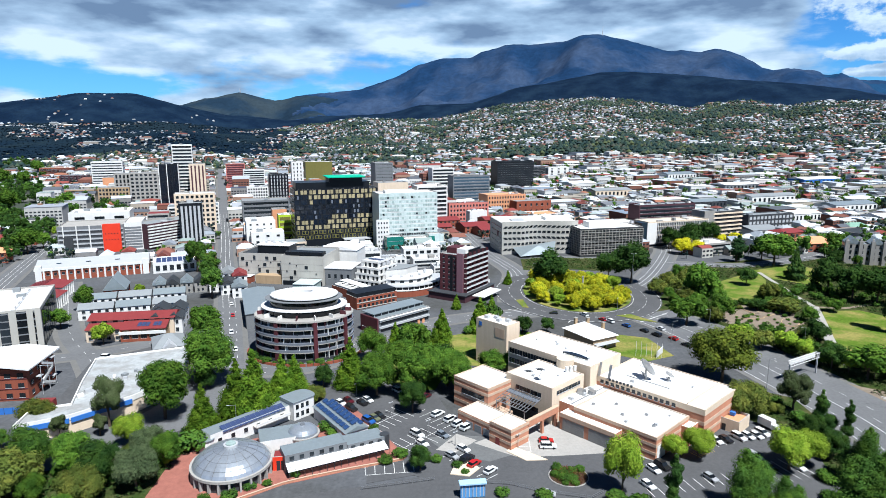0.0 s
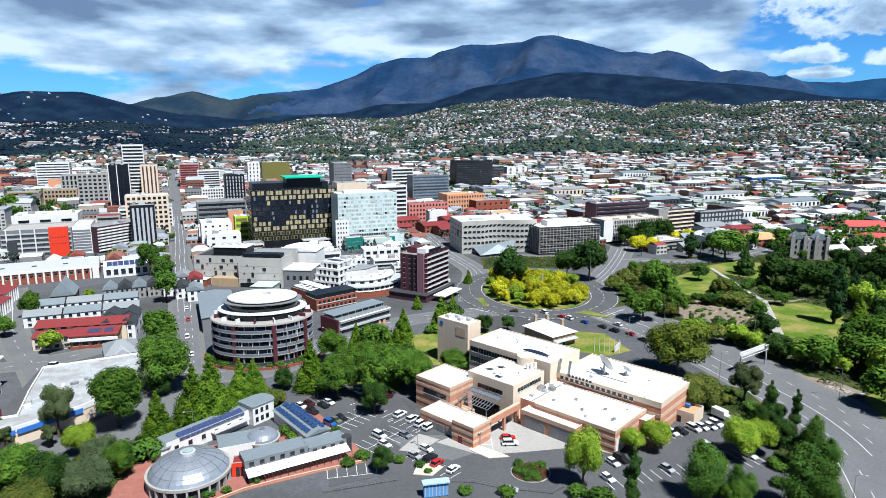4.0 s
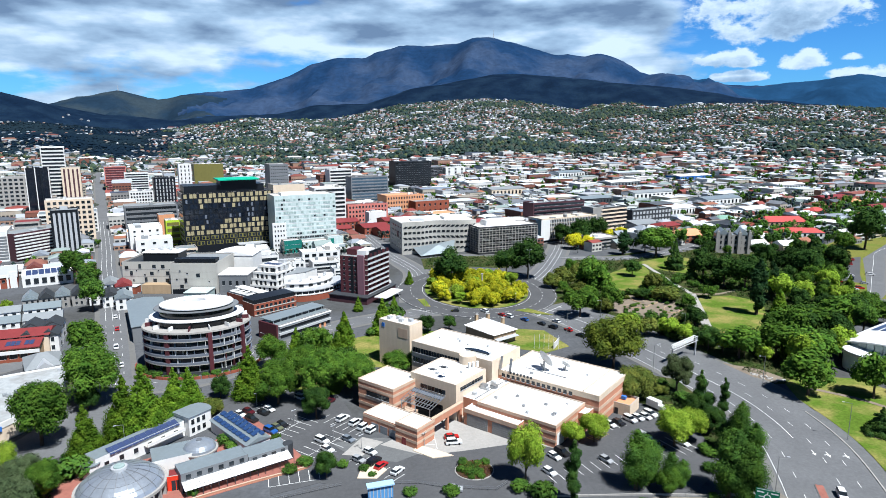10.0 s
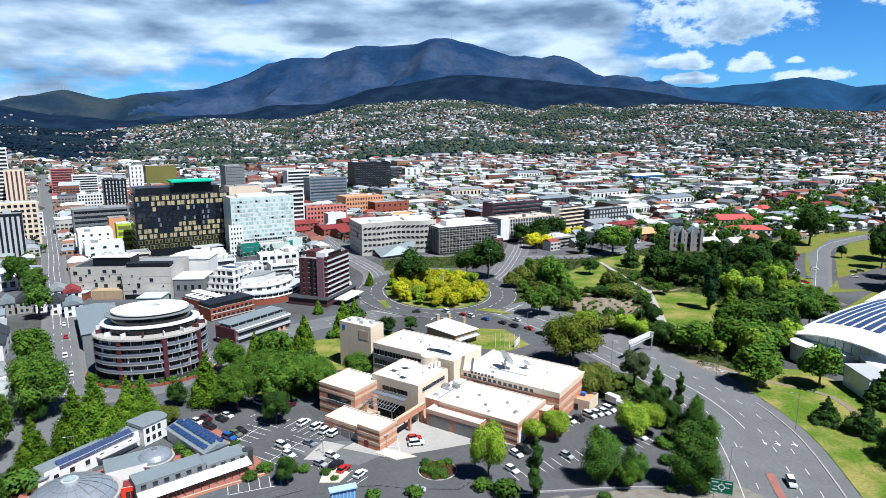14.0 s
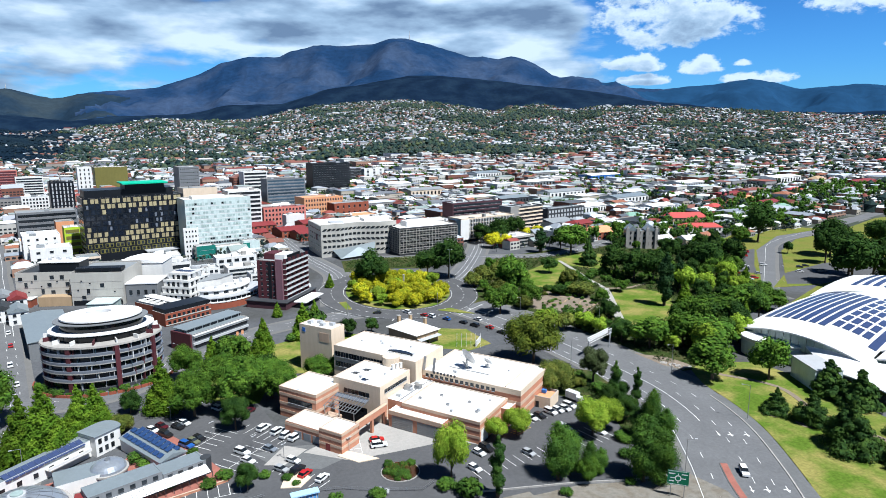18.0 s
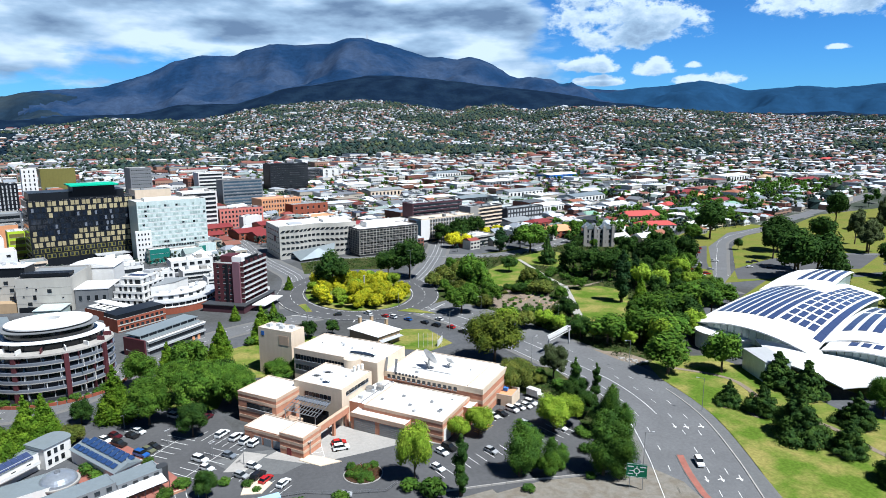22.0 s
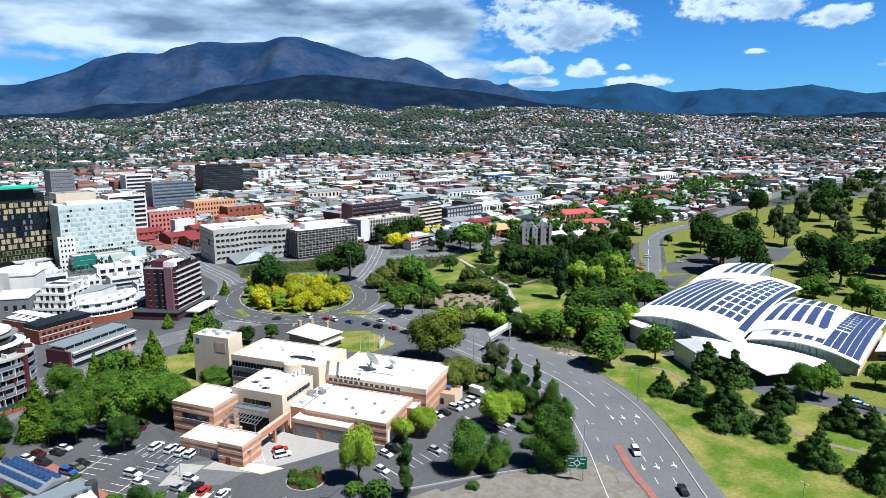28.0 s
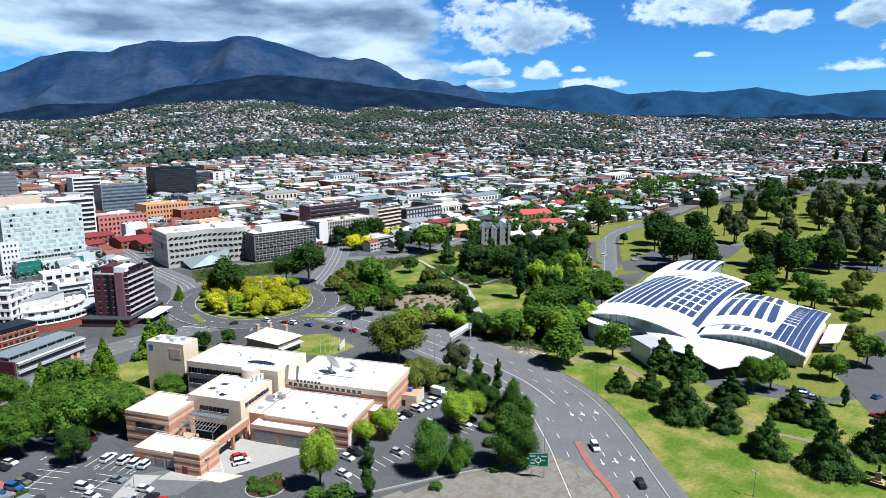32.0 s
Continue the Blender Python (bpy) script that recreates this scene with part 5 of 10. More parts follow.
def sandstone_house():
    b = thing("sandstone_cottage", 60.3, 244.7, 0, 30, "old stone house with a pale metal hip roof", "house")
    FOOT.append((61, 256, 16))
    bm = bmesh.new()
    add_box(bm, 0, 0, 0, 13, 18, 5.0)
    part("wall", bm, M["sand"], b)
    gable(b, 13, 18, 5.0, 3.4, "white", 0.8, axis="y", hip=6.0)
    for x, y in ((4.0, 15.5), (8.6, 13.0), (9.7, 4.8)):
        ch = slab("chimney", b, M["sand"], x, y, 5.6, 1.3, 1.0, 4.0)
        slab("chimney_cap", b, M["concrete"], x, y, 9.6, 1.5, 1.2, 0.25)
    windows(b, "f", 13, 18, 0, 4.5, 1, 4, 0.3, 0.45)
    windows(b, "r", 13, 18, 0, 4.5, 1, 5, 0.3, 0.45)
    slab("door", b, M["win"], 6.5, -0.06, 0, 1.1, 0.12, 2.2)
    slab("verandah_roof", b, M["louvre"], 6.5, -1.2, 2.9, 12.6, 2.4, 0.12, 0, "", 8)


def dome_centre():
    """The glazed dome with its small companion and the low wings round the red forecourt."""
    d = thing("glass_dome_pavilion", -57.0, 151.5, 0, 0, "pavilion with a shallow silver glazed dome and lantern", "pavilion")
    R0 = 10.6
    prism("drum_wall", d, M["darkgrey"], ring(0, 0, R0 - 1.0, R0 - 1.0, 48), -0.5, 3.0)
    prism("eave_ring", d, M["concrete"], ring(0, 0, R0, R0, 64), 3.0, 3.7)
    for k in range(24):
        a = radians(k * 15)
        slab("buttress", d, M["concrete"], (R0 - 0.7) * math.cos(a), (R0 - 0.7) * math.sin(a), -0.3, 1.2, 0.5, 3.3, math.degrees(a))
    seg, lv = 18, 8
    for k in range(seg):
        vs, fs = [], []
        for j in range(lv + 1):
            el = (math.pi / 2) * j / lv
            rr, zz = (R0 - 0.6) * (1 - (j / lv) ** 1.4 * 0.83), 3.7 + 4.2 * math.sin(el * 0.95)
            for a in (k * 360 / seg + 0.4, (k + 0.5) * 360 / seg, (k + 1) * 360 / seg - 0.4):
                vs.append((rr * math.cos(radians(a)), rr * math.sin(radians(a)), zz))
        for j in range(lv):
            for i in range(2):
                q = 3 * j + i
                fs.append((q, q + 1, q + 4, q + 3))
        piece("dome_panel", pydata("dome_panel", vs, fs, M["silver"]), d)
        a = radians(k * 360 / seg)
        pts = []
        for j in range(lv + 1):
            rr, zz = (R0 - 0.6) * (1 - (j / lv) ** 1.4 * 0.83), 3.72 + 4.2 * math.sin((math.pi / 2) * j / lv * 0.95)
            pts.append((rr, zz))
        vs, fs = [], []
        for rr, zz in pts:
            for s in (-0.07, 0.07):
                vs.append((rr * math.cos(a) - s * math.sin(a), rr * math.sin(a) + s * math.cos(a), zz + 0.1))
        for j in range(lv):
            fs.append((2 * j, 2 * j + 1, 2 * j + 3, 2 * j + 2))
        piece("dome_rib", pydata("dome_rib", vs, fs, M["steel"]), d)
    for j in (2, 4, 6):
        rr, zz = (R0 - 0.6) * (1 - (j / lv) ** 1.4 * 0.83), 3.76 + 4.2 * math.sin((math.pi / 2) * j / lv * 0.95)
        vs = [((rr + o) * math.cos(2 * math.pi * i / 64), (rr + o) * math.sin(2 * math.pi * i / 64), zz + 0.08 - o * 0.5) for o in (-0.03, 0.03) for i in range(64)]
        piece("dome_hoop", pydata("dome_hoop", vs, [(i, (i + 1) % 64, 64 + (i + 1) % 64, 64 + i) for i in range(64)], M["midgrey"]), d)
    prism("lantern", d, M["louvre"], ring(0, 0, 1.9, 1.9, 24), 7.5, 8.5)
    prism("lantern_cap", d, M["greenglass"], ring(0, 0, 1.3, 1.3, 24), 8.5, 8.8)
    s = thing("small_glass_dome", -41.8, 167.5, 0, 0, "small silver glazed dome on a low drum", "pavilion")
    prism("drum_wall", s, M["whitewall"], ring(0, 0, 4.4, 4.4, 36), 0, 3.2)
    prism("eave_ring", s, M["concrete"], ring(0, 0, 4.9, 4.9, 40), 3.2, 3.6)
    vs, fs = [], []
    for j in range(7):
        el = math.pi / 2 * j / 6
        for i in range(32):
            a = 2 * math.pi * i / 32
            rr = 4.4 * math.cos(el * 0.93)
            vs.append((rr * math.cos(a), rr * math.sin(a), 3.6 + 2.3 * math.sin(el)))
    for j in range(6):
        for i in range(32):
            k = (i + 1) % 32
            fs.append((32 * j + i, 32 * j + k, 32 * j + 32 + k, 32 * j + 32 + i))
    piece("dome_skin", pydata("dome_skin", vs, fs, M["silver"]), s)
    prism("lantern", s, M["steel"], ring(0, 0, 0.7, 0.7, 16), 5.6, 6.3)
    # wing with solar awnings
    w = thing("gallery_wing", -67.0, 163.0, 0, 48.5, "long low wing with a grey metal roof and tilted solar panels", "building")
    shell(w, 26.5, 5.2, 4.8, "whitewall", "zinc", 0.12, coping="zinc")
    prism("end_wall", w, M["whitewall"], [(26.7, -2.0), (33.0, -2.0)] + [(34.0 + 1.6 * math.cos(radians(q)), 1.4 + 3.4 * math.sin(radians(q))) for q in range(-90, 91, 15)] + [(33.0, 5.2), (26.7, 5.2)], -0.5, 5.9)
    prism("end_roof", w, M["zinc"], [(26.4, -2.3), (33.0, -2.3)] + [(34.0 + 1.9 * math.cos(radians(q)), 1.4 + 3.7 * math.sin(radians(q))) for q in range(-90, 91, 15)] + [(33.0, 5.5), (26.4, 5.5)], 5.9, 6.15)
    slab("blue_corner", w, M["blue"], 35.6, 1.4, 0, 0.12, 2.2, 5.6)
    for k in range(13):
        slab("solar_panel", w, M["solar"], 4.6 + k * 1.62, 0.75, 4.95, 1.5, 2.7, 0.08, 0, "", 24)
        if k % 3 == 0:
            slab("panel_prop", w, M["steel"], 4.6 + k * 1.62, 1.9, 4.6, 0.1, 0.1, 0.9)
    slab("terrace_floor", w, M["palestone"], 19.5, -1.0, 2.4, 12.0, 2.0, 0.2)
    slab("terrace_rail", w, M["whitewall"], 19.5, -1.9, 2.6, 12.0, 0.12, 0.9)
    prism("porch_drum", w, M["whitewall"], ring(-0.6, 1.6, 2.2, 2.2, 20), -0.5, 3.4)
    prism("porch_roof", w, M["zinc"], ring(-0.6, 1.6, 2.5, 2.5, 20), 3.4, 3.65)
    windows(w, "f", 26.5, 5.2, 0.4, 3.4, 1, 6, 0.3, 0.4)
    for k in range(3):
        for zz in (0.9, 3.5):
            slab("window", w, M["win"], 28.0 + k * 1.9, -2.05, zz, 1.0, 0.12, 1.5)
    e = thing("solar_roofed_wing", -42.2, 184.4, 0, -53.5, "small wing with a sloping roof of blue solar panels", "building")
    bm = bmesh.new()
    add_box(bm, 0, 0, -0.5, 22, 7.2, 3.6)
    part("wall", bm, M["whitewall"], e)
    gable(e, 22, 7.2, 3.6, 1.3, "zinc", 0.4)
    for i in range(9):
        for j in range(3):
            yy = 1.2 + j * 2.3
            slab("solar_panel", e, M["solarblue"], 1.4 + i * 2.3, yy, 3.95 + 0.36 * min(yy, 7.2 - yy), 1.95, 1.5, 0.07, 0, "", 20)
            slab("panel_prop", e, M["louvre"], 1.4 + i * 2.3, yy + 0.6, 3.5 + 0.36 * min(yy, 7.2 - yy), 1.7, 0.08, 0.6)
    f = thing("visitor_wing", -41.5, 148.5, 0, 27, "two-stepped wing with grey metal roofs and a white glazed verandah", "building")
    shell(f, 17, 6, 5.4, "midgrey", "zinc", 0.1, 0, 2.5, coping="zinc")
    shell(f, 11, 6, 4.4, "midgrey", "zinc", 0.1, 17.2, 2.5, 0, "low_wall", "low_roof", "zinc")
    for k in range(28):
        slab("verandah_pane", f, M["white"], 0.5 + k, 0.9, 2.75, 0.92, 3.6, 0.06, 0, "", 14)
    for k in range(15):
        slab("verandah_post", f, M["darkgrey"], 0.4 + k * 2, -0.7, 0, 0.12, 0.12, 2.4)
    for k in range(6):
        slab("window", f, M["win"], 1.8 + k * 2.7, 2.44, 3.7, 1.2, 0.14, 1.1)
    for k in range(4):
        slab("window", f, M["win"], 18.8 + k * 2.6, 2.44, 3.1, 1.2, 0.14, 0.8)
    # dark sheet along the wall gives the shade below the verandah panes
    slab("verandah_glass", f, M["win"], 14, 2.42, 0.2, 27.5, 0.1, 2.3)
    prism("end_drum", f, M["darkgrey"], ring(28.6, 3.8, 1.4, 1.4, 20), -0.3, 4.6)
    r = thing("red_entrance", -46.5, 152.5, 0, 10, "bright red glazed entrance block", "building")
    shell(r, 5.2, 4.2, 4.0, "red", "redroof", 0.2)
    for k in range(3):
        slab("door_pane", r, M["win"], 1.5 + k * 1.15, -0.04, 0.1, 0.95, 0.1, 2.7)
    l = thing("link_wing", -52, 160, 0, 20, "low grey-roofed link between the domes", "building")
    shell(l, 13, 8, 4.4, "whitewall", "zinc", 0.1, coping="zinc")


def pool_building():
    """The aquatic centre: long shells of white roof, curved like wings, with rows of solar panels."""
    b = thing("aquatic_centre", 0, 0, 0, 0, "aquatic centre with curved white roof shells and solar panels", "building")
    FOOT.append((250, 170, 75))

    ROOF, OWNER = [None], {}

    def shell_roof(name, a, c, e, g, bow, thick, ns=14, nt=12, arch=0.0, fall=0.75):
        """A roof shell over four corners, bowed upwards along its span."""
        A, C, E, G = (Vector(q) for q in (a, c, e, g))
        top, low = [], []
        for i in range(ns + 1):
            s = i / ns
            for j in range(nt + 1):
                t = j / nt
                p = A.lerp(C, s).lerp(G.lerp(E, s), t)
                z = p.z + bow * 4 * s * (1 - s) + arch * 4 * t * (1 - t) * (1 - fall * s)
                top.append((p.x, p.y, z))
                low.append((p.x, p.y, z - thick))
        n = len(top)
        fs = []
        for i in range(ns):
            for j in range(nt):
                k = i * (nt + 1) + j
                q = (k, k + nt + 1, k + nt + 2, k + 1)
                fs += [q, tuple(n + v for v in q[::-1])]
        rim = [j for j in range(nt + 1)] + [i * (nt + 1) + nt for i in range(1, ns + 1)] + [ns * (nt + 1) + j for j in range(nt - 1, -1, -1)] + [i * (nt + 1) for i in range(ns - 1, 0, -1)]
        for i, k in enumerate(rim):
            m = rim[(i + 1) % len(rim)]
            fs.append((k, m, n + m, n + k))
        ROOF[0] = piece(name, pydata(name, top + low, fs, M["white"]), b)
        OWN = ROOF[0]
        f_ = lambda s, t: A.lerp(C, s).lerp(G.lerp(E, s), t) + Vector((0, 0, bow * 4 * s * (1 - s) + arch * 4 * t * (1 - t) * (1 - fall * s)))
        OWNER[f_] = OWN
        return f_

    def end_glazing(name, f, s, foot, material, n=16):
        """Upright glazing that closes the arched end of a shell, in leaves between slim mullions."""
        for i in range(n):
            p, q = f(s, (i + 0.04) / n), f(s, (i + 0.96) / n)
            v = [(p.x, p.y, foot), (q.x, q.y, foot), (q.x, q.y, q.z - 0.4), (p.x, p.y, p.z - 0.4)]
            d = Vector((p.y - q.y, q.x - p.x, 0)).normalized() * 0.15
            v += [(x - d.x, y - d.y, z) for x, y, z in v]
            piece(name, pydata(name, v, [(0, 1, 2, 3), (5, 4, 7, 6), (0, 3, 7, 4), (1, 5, 6, 2), (3, 2, 6, 7)], M[material]), b)

    def panel_rows(f, s0, s1, ts, seg, gap=0.0, width=0.045, skip=None):
        """Strips of panels laid on a shell, each strip split into seg pieces along the span."""
        for it, t in enumerate(ts):
            for k in range(seg):
                if skip and skip(it, k):
                    continue
                a0, a1 = s0 + (s1 - s0) * (k + gap) / seg, s0 + (s1 - s0) * (k + 1 - gap) / seg
                q = [f(a0, t), f(a1, t), f(a1, t + width), f(a0, t + width)]
                up = Vector((0, 0, 0.18))
                v = [tuple(p + up) for p in q] + [tuple(p + up * 0.5) for p in q]
                piece("solar_panel", pydata("solar_panel", v, [(0, 1, 2, 3), (0, 4, 5, 1), (1, 5, 6, 2), (2, 6, 7, 3), (3, 7, 4, 0)], M["solar"]), OWNER[f])

    main = shell_roof("main_roof", (192.5, 208.5, 7.8), (311, 242, 10), (309, 205, 9), (201, 157, 9.2), 5.0, 0.5, arch=4.0)
    second = shell_roof("second_roof", (206, 158, 10.5), (279, 187, 10), (294.5, 155, 7), (233, 130, 5.4), 2.2, 0.5, arch=3.4)
    upper = shell_roof("upper_second_roof", (214, 163, 11), (277, 190, 11.2), (285, 170, 10.6), (235, 143.5, 9.2), 2.6, 0.45, arch=3.2)
    shell_roof("front_wing", (199, 182, 9), (205, 157, 11), (194, 139, 5), (193, 166, 5.5), 0.8, 0.35)
    shell_roof("front_wing", (206, 157, 9.5), (224, 137, 6), (212, 132, 4.8), (194, 139, 4.9), 0.8, 0.35)
    crest = shell_roof("clerestory_roof", (248, 226, 13.4), (297, 246, 15.2), (322, 233, 15.0), (279, 212, 14.6), 1.2, 0.4, arch=2.2, fall=0.6)
    panel_rows(main, 0.12, 0.58, [0.05 + 0.078 * i for i in range(7)], 6, 0.006, 0.056)
    panel_rows(main, 0.14, 0.86, [0.605 + 0.078 * i for i in range(4)], 10, 0.11, 0.058)
    panel_rows(main, 0.10, 0.88, [0.925], 12, 0.004, 0.062)
    panel_rows(crest, 0.22, 0.95, [0.40 + 0.15 * i for i in range(4)], 5, 0.005, 0.085)
    end_glazing("crest_pane", crest, 0.02, 9.0, "greenglass", 8)
    panel_rows(upper, 0.16, 0.62, [0.10 + 0.18 * i for i in range(5)], 6, 0.005, 0.115)
    panel_rows(upper, 0.67, 0.94, [0.10 + 0.18 * i for i in range(5)], 3, 0.01, 0.115)
    panel_rows(second, 0.03, 0.97, [0.80, 0.862, 0.924], 14, 0.004, 0.057)
    panel_rows(second, 0.05, 0.34, [0.66, 0.73], 4, 0.02, 0.062)
    panel_rows(second, 0.36, 0.94, [0.66, 0.73], 9, 0.13, 0.066)
    panel_rows(second, 0.07, 0.13, [0.18 + 0.1 * i for i in range(5)], 1, 0.0, 0.07)
    # walls under the shells
    end_glazing("gable_pane", main, 0.012, 6.0, "greenglass")
    end_glazing("gable_pane", second, 0.012, 3.5, "greenglass")
    end_glazing("gable_pane", upper, 0.02, 8.0, "greenglass", 10)
    prism("hall_wall", b, M["paleglass"], [(201, 206), (306, 236), (303, 205), (204, 160)], -0.5, 8.4)
    prism("clerestory_wall", b, M["greenglass"], [(252, 226), (297, 244), (320, 233), (281, 214)], 8, 14.2)
    prism("side_canopy", b, M["white"], [(255, 137.5), (284, 149.8), (292.5, 146.4), (263, 134)], 4.5, 4.85)
    for k in range(4):
        slab("canopy_post", b, M["steel"], 265 + k * 8.4, 135.6 + k * 3.5, 0, 0.25, 0.25, 4.5)
    prism("second_wall", b, M["paleglass"], [(210, 157), (276, 183), (290, 155.5), (235, 133)], -0.5, 6.2)
    prism("base_wall", b, M["cream"], [(234.6, 131.4), (290.6, 154.6), (290, 156), (235, 133)], -0.5, 3.0)
    prism("round_lobby", b, M["whitewall"], ring(196, 193, 7, 12, 36, turn=30), -0.5, 7.0)
    prism("lobby_roof", b, M["white"], ring(196, 193, 7.6, 12.6, 36, turn=30), 7.0, 7.4)
    prism("lobby_glazing", b, M["paleglass"], ring(196, 193, 7.1, 12.1, 36, turn=30), 1.0, 5.8)
    prism("entrance_box", b, M["paleglass"], [(183, 161), (187, 175), (196, 173), (192, 158)], -0.5, 7.6)
    prism("box_roof", b, M["louvre"], [(182.8, 160.8), (187, 175.3), (196.3, 173.2), (192.2, 157.8)], 7.6, 7.9)
    for i in range(3):
        for j in range(5):
            slab("window", b, M["win"], 183.6 + j * 0.75, 162.8 + j * 2.6, 0.8 + i * 2.2, 0.15, 1.6, 1.4, -16)


gold_tower()
glass_block()
brown_tower()
round_flats()
studio_complex()
dish(65.0, 192.5, 9.8, 3.2, 62, 108, "large white satellite dish on a flat roof")
dish(72.0, 190.8, 9.8, 1.7, 50, 118, "small white satellite dish on a flat roof")
dish(29.5, 187.5, 11.8, 1.3, 62, 30, "small grey satellite dish on the middle roof")
sandstone_house()
dome_centre()
pool_building()

B = building
G1 = "blocks in the city centre"
B("white_annex", "slim cream office with small square windows", -53.7, 470, 10.2, 2.0, 22, wall="whitewall", floors=6, bays=4, frac=0.45, hfrac=0.4, plant=0)
B("office_tower", "plain grey concrete tower", -87, 763, 22, 25, 50, wall="midgrey", roof="greyroof", floors=12, bays=9, frac=0.5, glassy="win", hfrac=0.3, group=G1)
B("office_block", "beige windowless concrete block", -65.3, 593, 29.5, 20, 40, wall="cream", roof="greyroof", floors=4, bays=3, style=None, group=G1)
B("office_block", "white office with long dark window bands", -27.9, 590, 30.3, 18, 37, wall="whitewall", roof="white", floors=9, style="band", group=G1)
B("office_block", "white office with a grid of dark windows", -20.6, 897, 33, 20, 35, floors=6, bays=9, group=G1)
B("office_block", "grey glass office with blue-grey bands", 7.6, 738, 46.8, 19, 36, wall="midgrey", roof="darkroof", floors=9, style="band", glassy="winblue", group=G1)
B("apartment_tower", "black apartment tower with white frames", 70.7, 878, 57, 22, 46, wall="black", roof="darkroof", floors=12, bays=14, frac=0.5, hfrac=0.5, glassy="win", group=G1)
B("office_block", "white wall office with dark glass ends", 157, 970, 36, 18, 32, wall="whitewall", roof="greyroof", floors=7, bays=3, frac=0.3, group=G1)
B("office_block", "dark glass office beside the white wall", 120, 955, 34, 18, 33, wall="darkgrey", roof="greyroof", floors=8, style="band", group=G1)
B("hotel_block", "white tower with a red crown and dark glass", 223, 1135, 30, 15, 41, wall="darkgrey", roof="redroof", floors=10, bays=5, group=G1)
B("white_slab", "white slab end of the tower", 215, 1132, 8, 16, 42, wall="whitewall", roof="white", floors=2, bays=1, style=None, group=G1)
B("pink_building", "stepped pink rendered building with arched windows", 2.1, 612, 42.7, 13, 18, wall="pink", roof="redroof", floors=4, bays=12, frac=0.5, hfrac=0.5, plant=3)
B("orange_building", "orange rendered building with square windows", 43.7, 664, 45, 25, 21, wall="orange", roof="orange", floors=4, bays=14, frac=0.5, hfrac=0.5, plant=4)
B("brick_building", "plain red brick block", 74, 657, 41, 20, 15, wall="brick", roof="greyroof", floors=2, bays=6, frac=0.3, hfrac=0.4)
B("pale_shed", "white gabled box on the pink building's yard", 22, 592, 18, 10, 13, wall="whitewall", roof="white", floors=2, bays=3, style=None)
for i, (x, y, w, d, h) in enumerate(((-8, 570, 22, 22, 9), (16, 540, 24, 24, 8), (-12, 540, 18, 16, 7), (36, 570, 30, 20, 10), (30, 520, 16, 22, 8))):
    house("red brick shop with a red iron roof", x, y, w, d, h * 0.75, 20, "brick", "redroof", 2.4, 2, 5, group="red-roofed shops", name="shop")


def wave_building():
    """The pale faculty building with slanted window slots and a folded ground-floor roof."""
    b = thing("faculty_building", 40.2, 446.8, 0, 10, "pale faculty building with rows of slanted window slots", "building")
    FOOT.append((66, 470, 36))
    w, d, h = 58.2, 36.0, 23.0

    def wave(x):
        return 2.6 * math.sin((x - 16) / 42 * 2 * math.pi) * min(1, max(0, (x - 10) / 8))

    front = [(x * 1.0, wave(x)) for x in range(0, 59)]
    prism("wall", b, M["palestone"], front + [(58.2, d), (0, d)], -1, h)
    prism("roof", b, M["white"], [(x, y + 0.5) for x, y in front[1:-1]] + [(57.6, d - 0.5), (0.6, d - 0.5)], h, h + 0.25)
    for k in range(29):
        x = 1.0 + k * 2
        y0, y1 = wave(x - 1), wave(x + 1)
        slab("parapet", b, M["palestone"], x, (y0 + y1) / 2 + 0.15, h, 2.05, 0.3, 1.0, math.degrees(math.atan2(y1 - y0, 2)))

    def slot(lean):
        return pydata("window_slot", [(-1.3 - lean, -0.06, 0), (1.1 - lean, -0.06, 0), (1.3 + lean, -0.06, 1.7), (-1.1 + lean, -0.06, 1.7)], [(0, 1, 2, 3)], M["win"])

    slots = (slot(0.8), slot(0.0), slot(-0.8))
    for i in range(5):
        for j in range(17):
            x = 2.6 + j * 3.3
            yw = math.degrees(math.atan2(wave(x + 0.5) - wave(x - 0.5), 1))
            piece("window_slot", slots[(0, 1, 2, 1, 0)[i]], b, pose(x, wave(x) - 0.12, 2.6 + i * 4.1, 0, 0, yw))
    me2 = window_mesh(2.3, 1.0, M["win"])
    for i in range(5):
        for j in range(6):
            piece("window", me2, b, pose(-0.05, 4 + j * 5, 3.4 + i * 3.9, 0, 0, -90))
    prism("round_window", b, M["maroon"], [(-0.3, 10), (0.2, 10), (0.2, 14), (-0.3, 14)], 12, 16)
    vs = [(10, -14, 1), (34, -16, 3), (40, -2.5, 9.5), (8, -0.3, 5), (24, -12, 8.5)]
    piece("folded_canopy", pydata("folded_canopy", vs, [(0, 1, 4), (1, 2, 4), (2, 3, 4), (3, 0, 4), (3, 2, 1, 0)], M["zinc"]), b)
    slab("roof_house", b, M["whitewall"], w * 0.75, 14, h - 0.8, 16, 10, 3.0)
    slab("roof_house", b, M["louvre"], w * 0.25, 12, h - 0.8, 10, 8, 2.0)


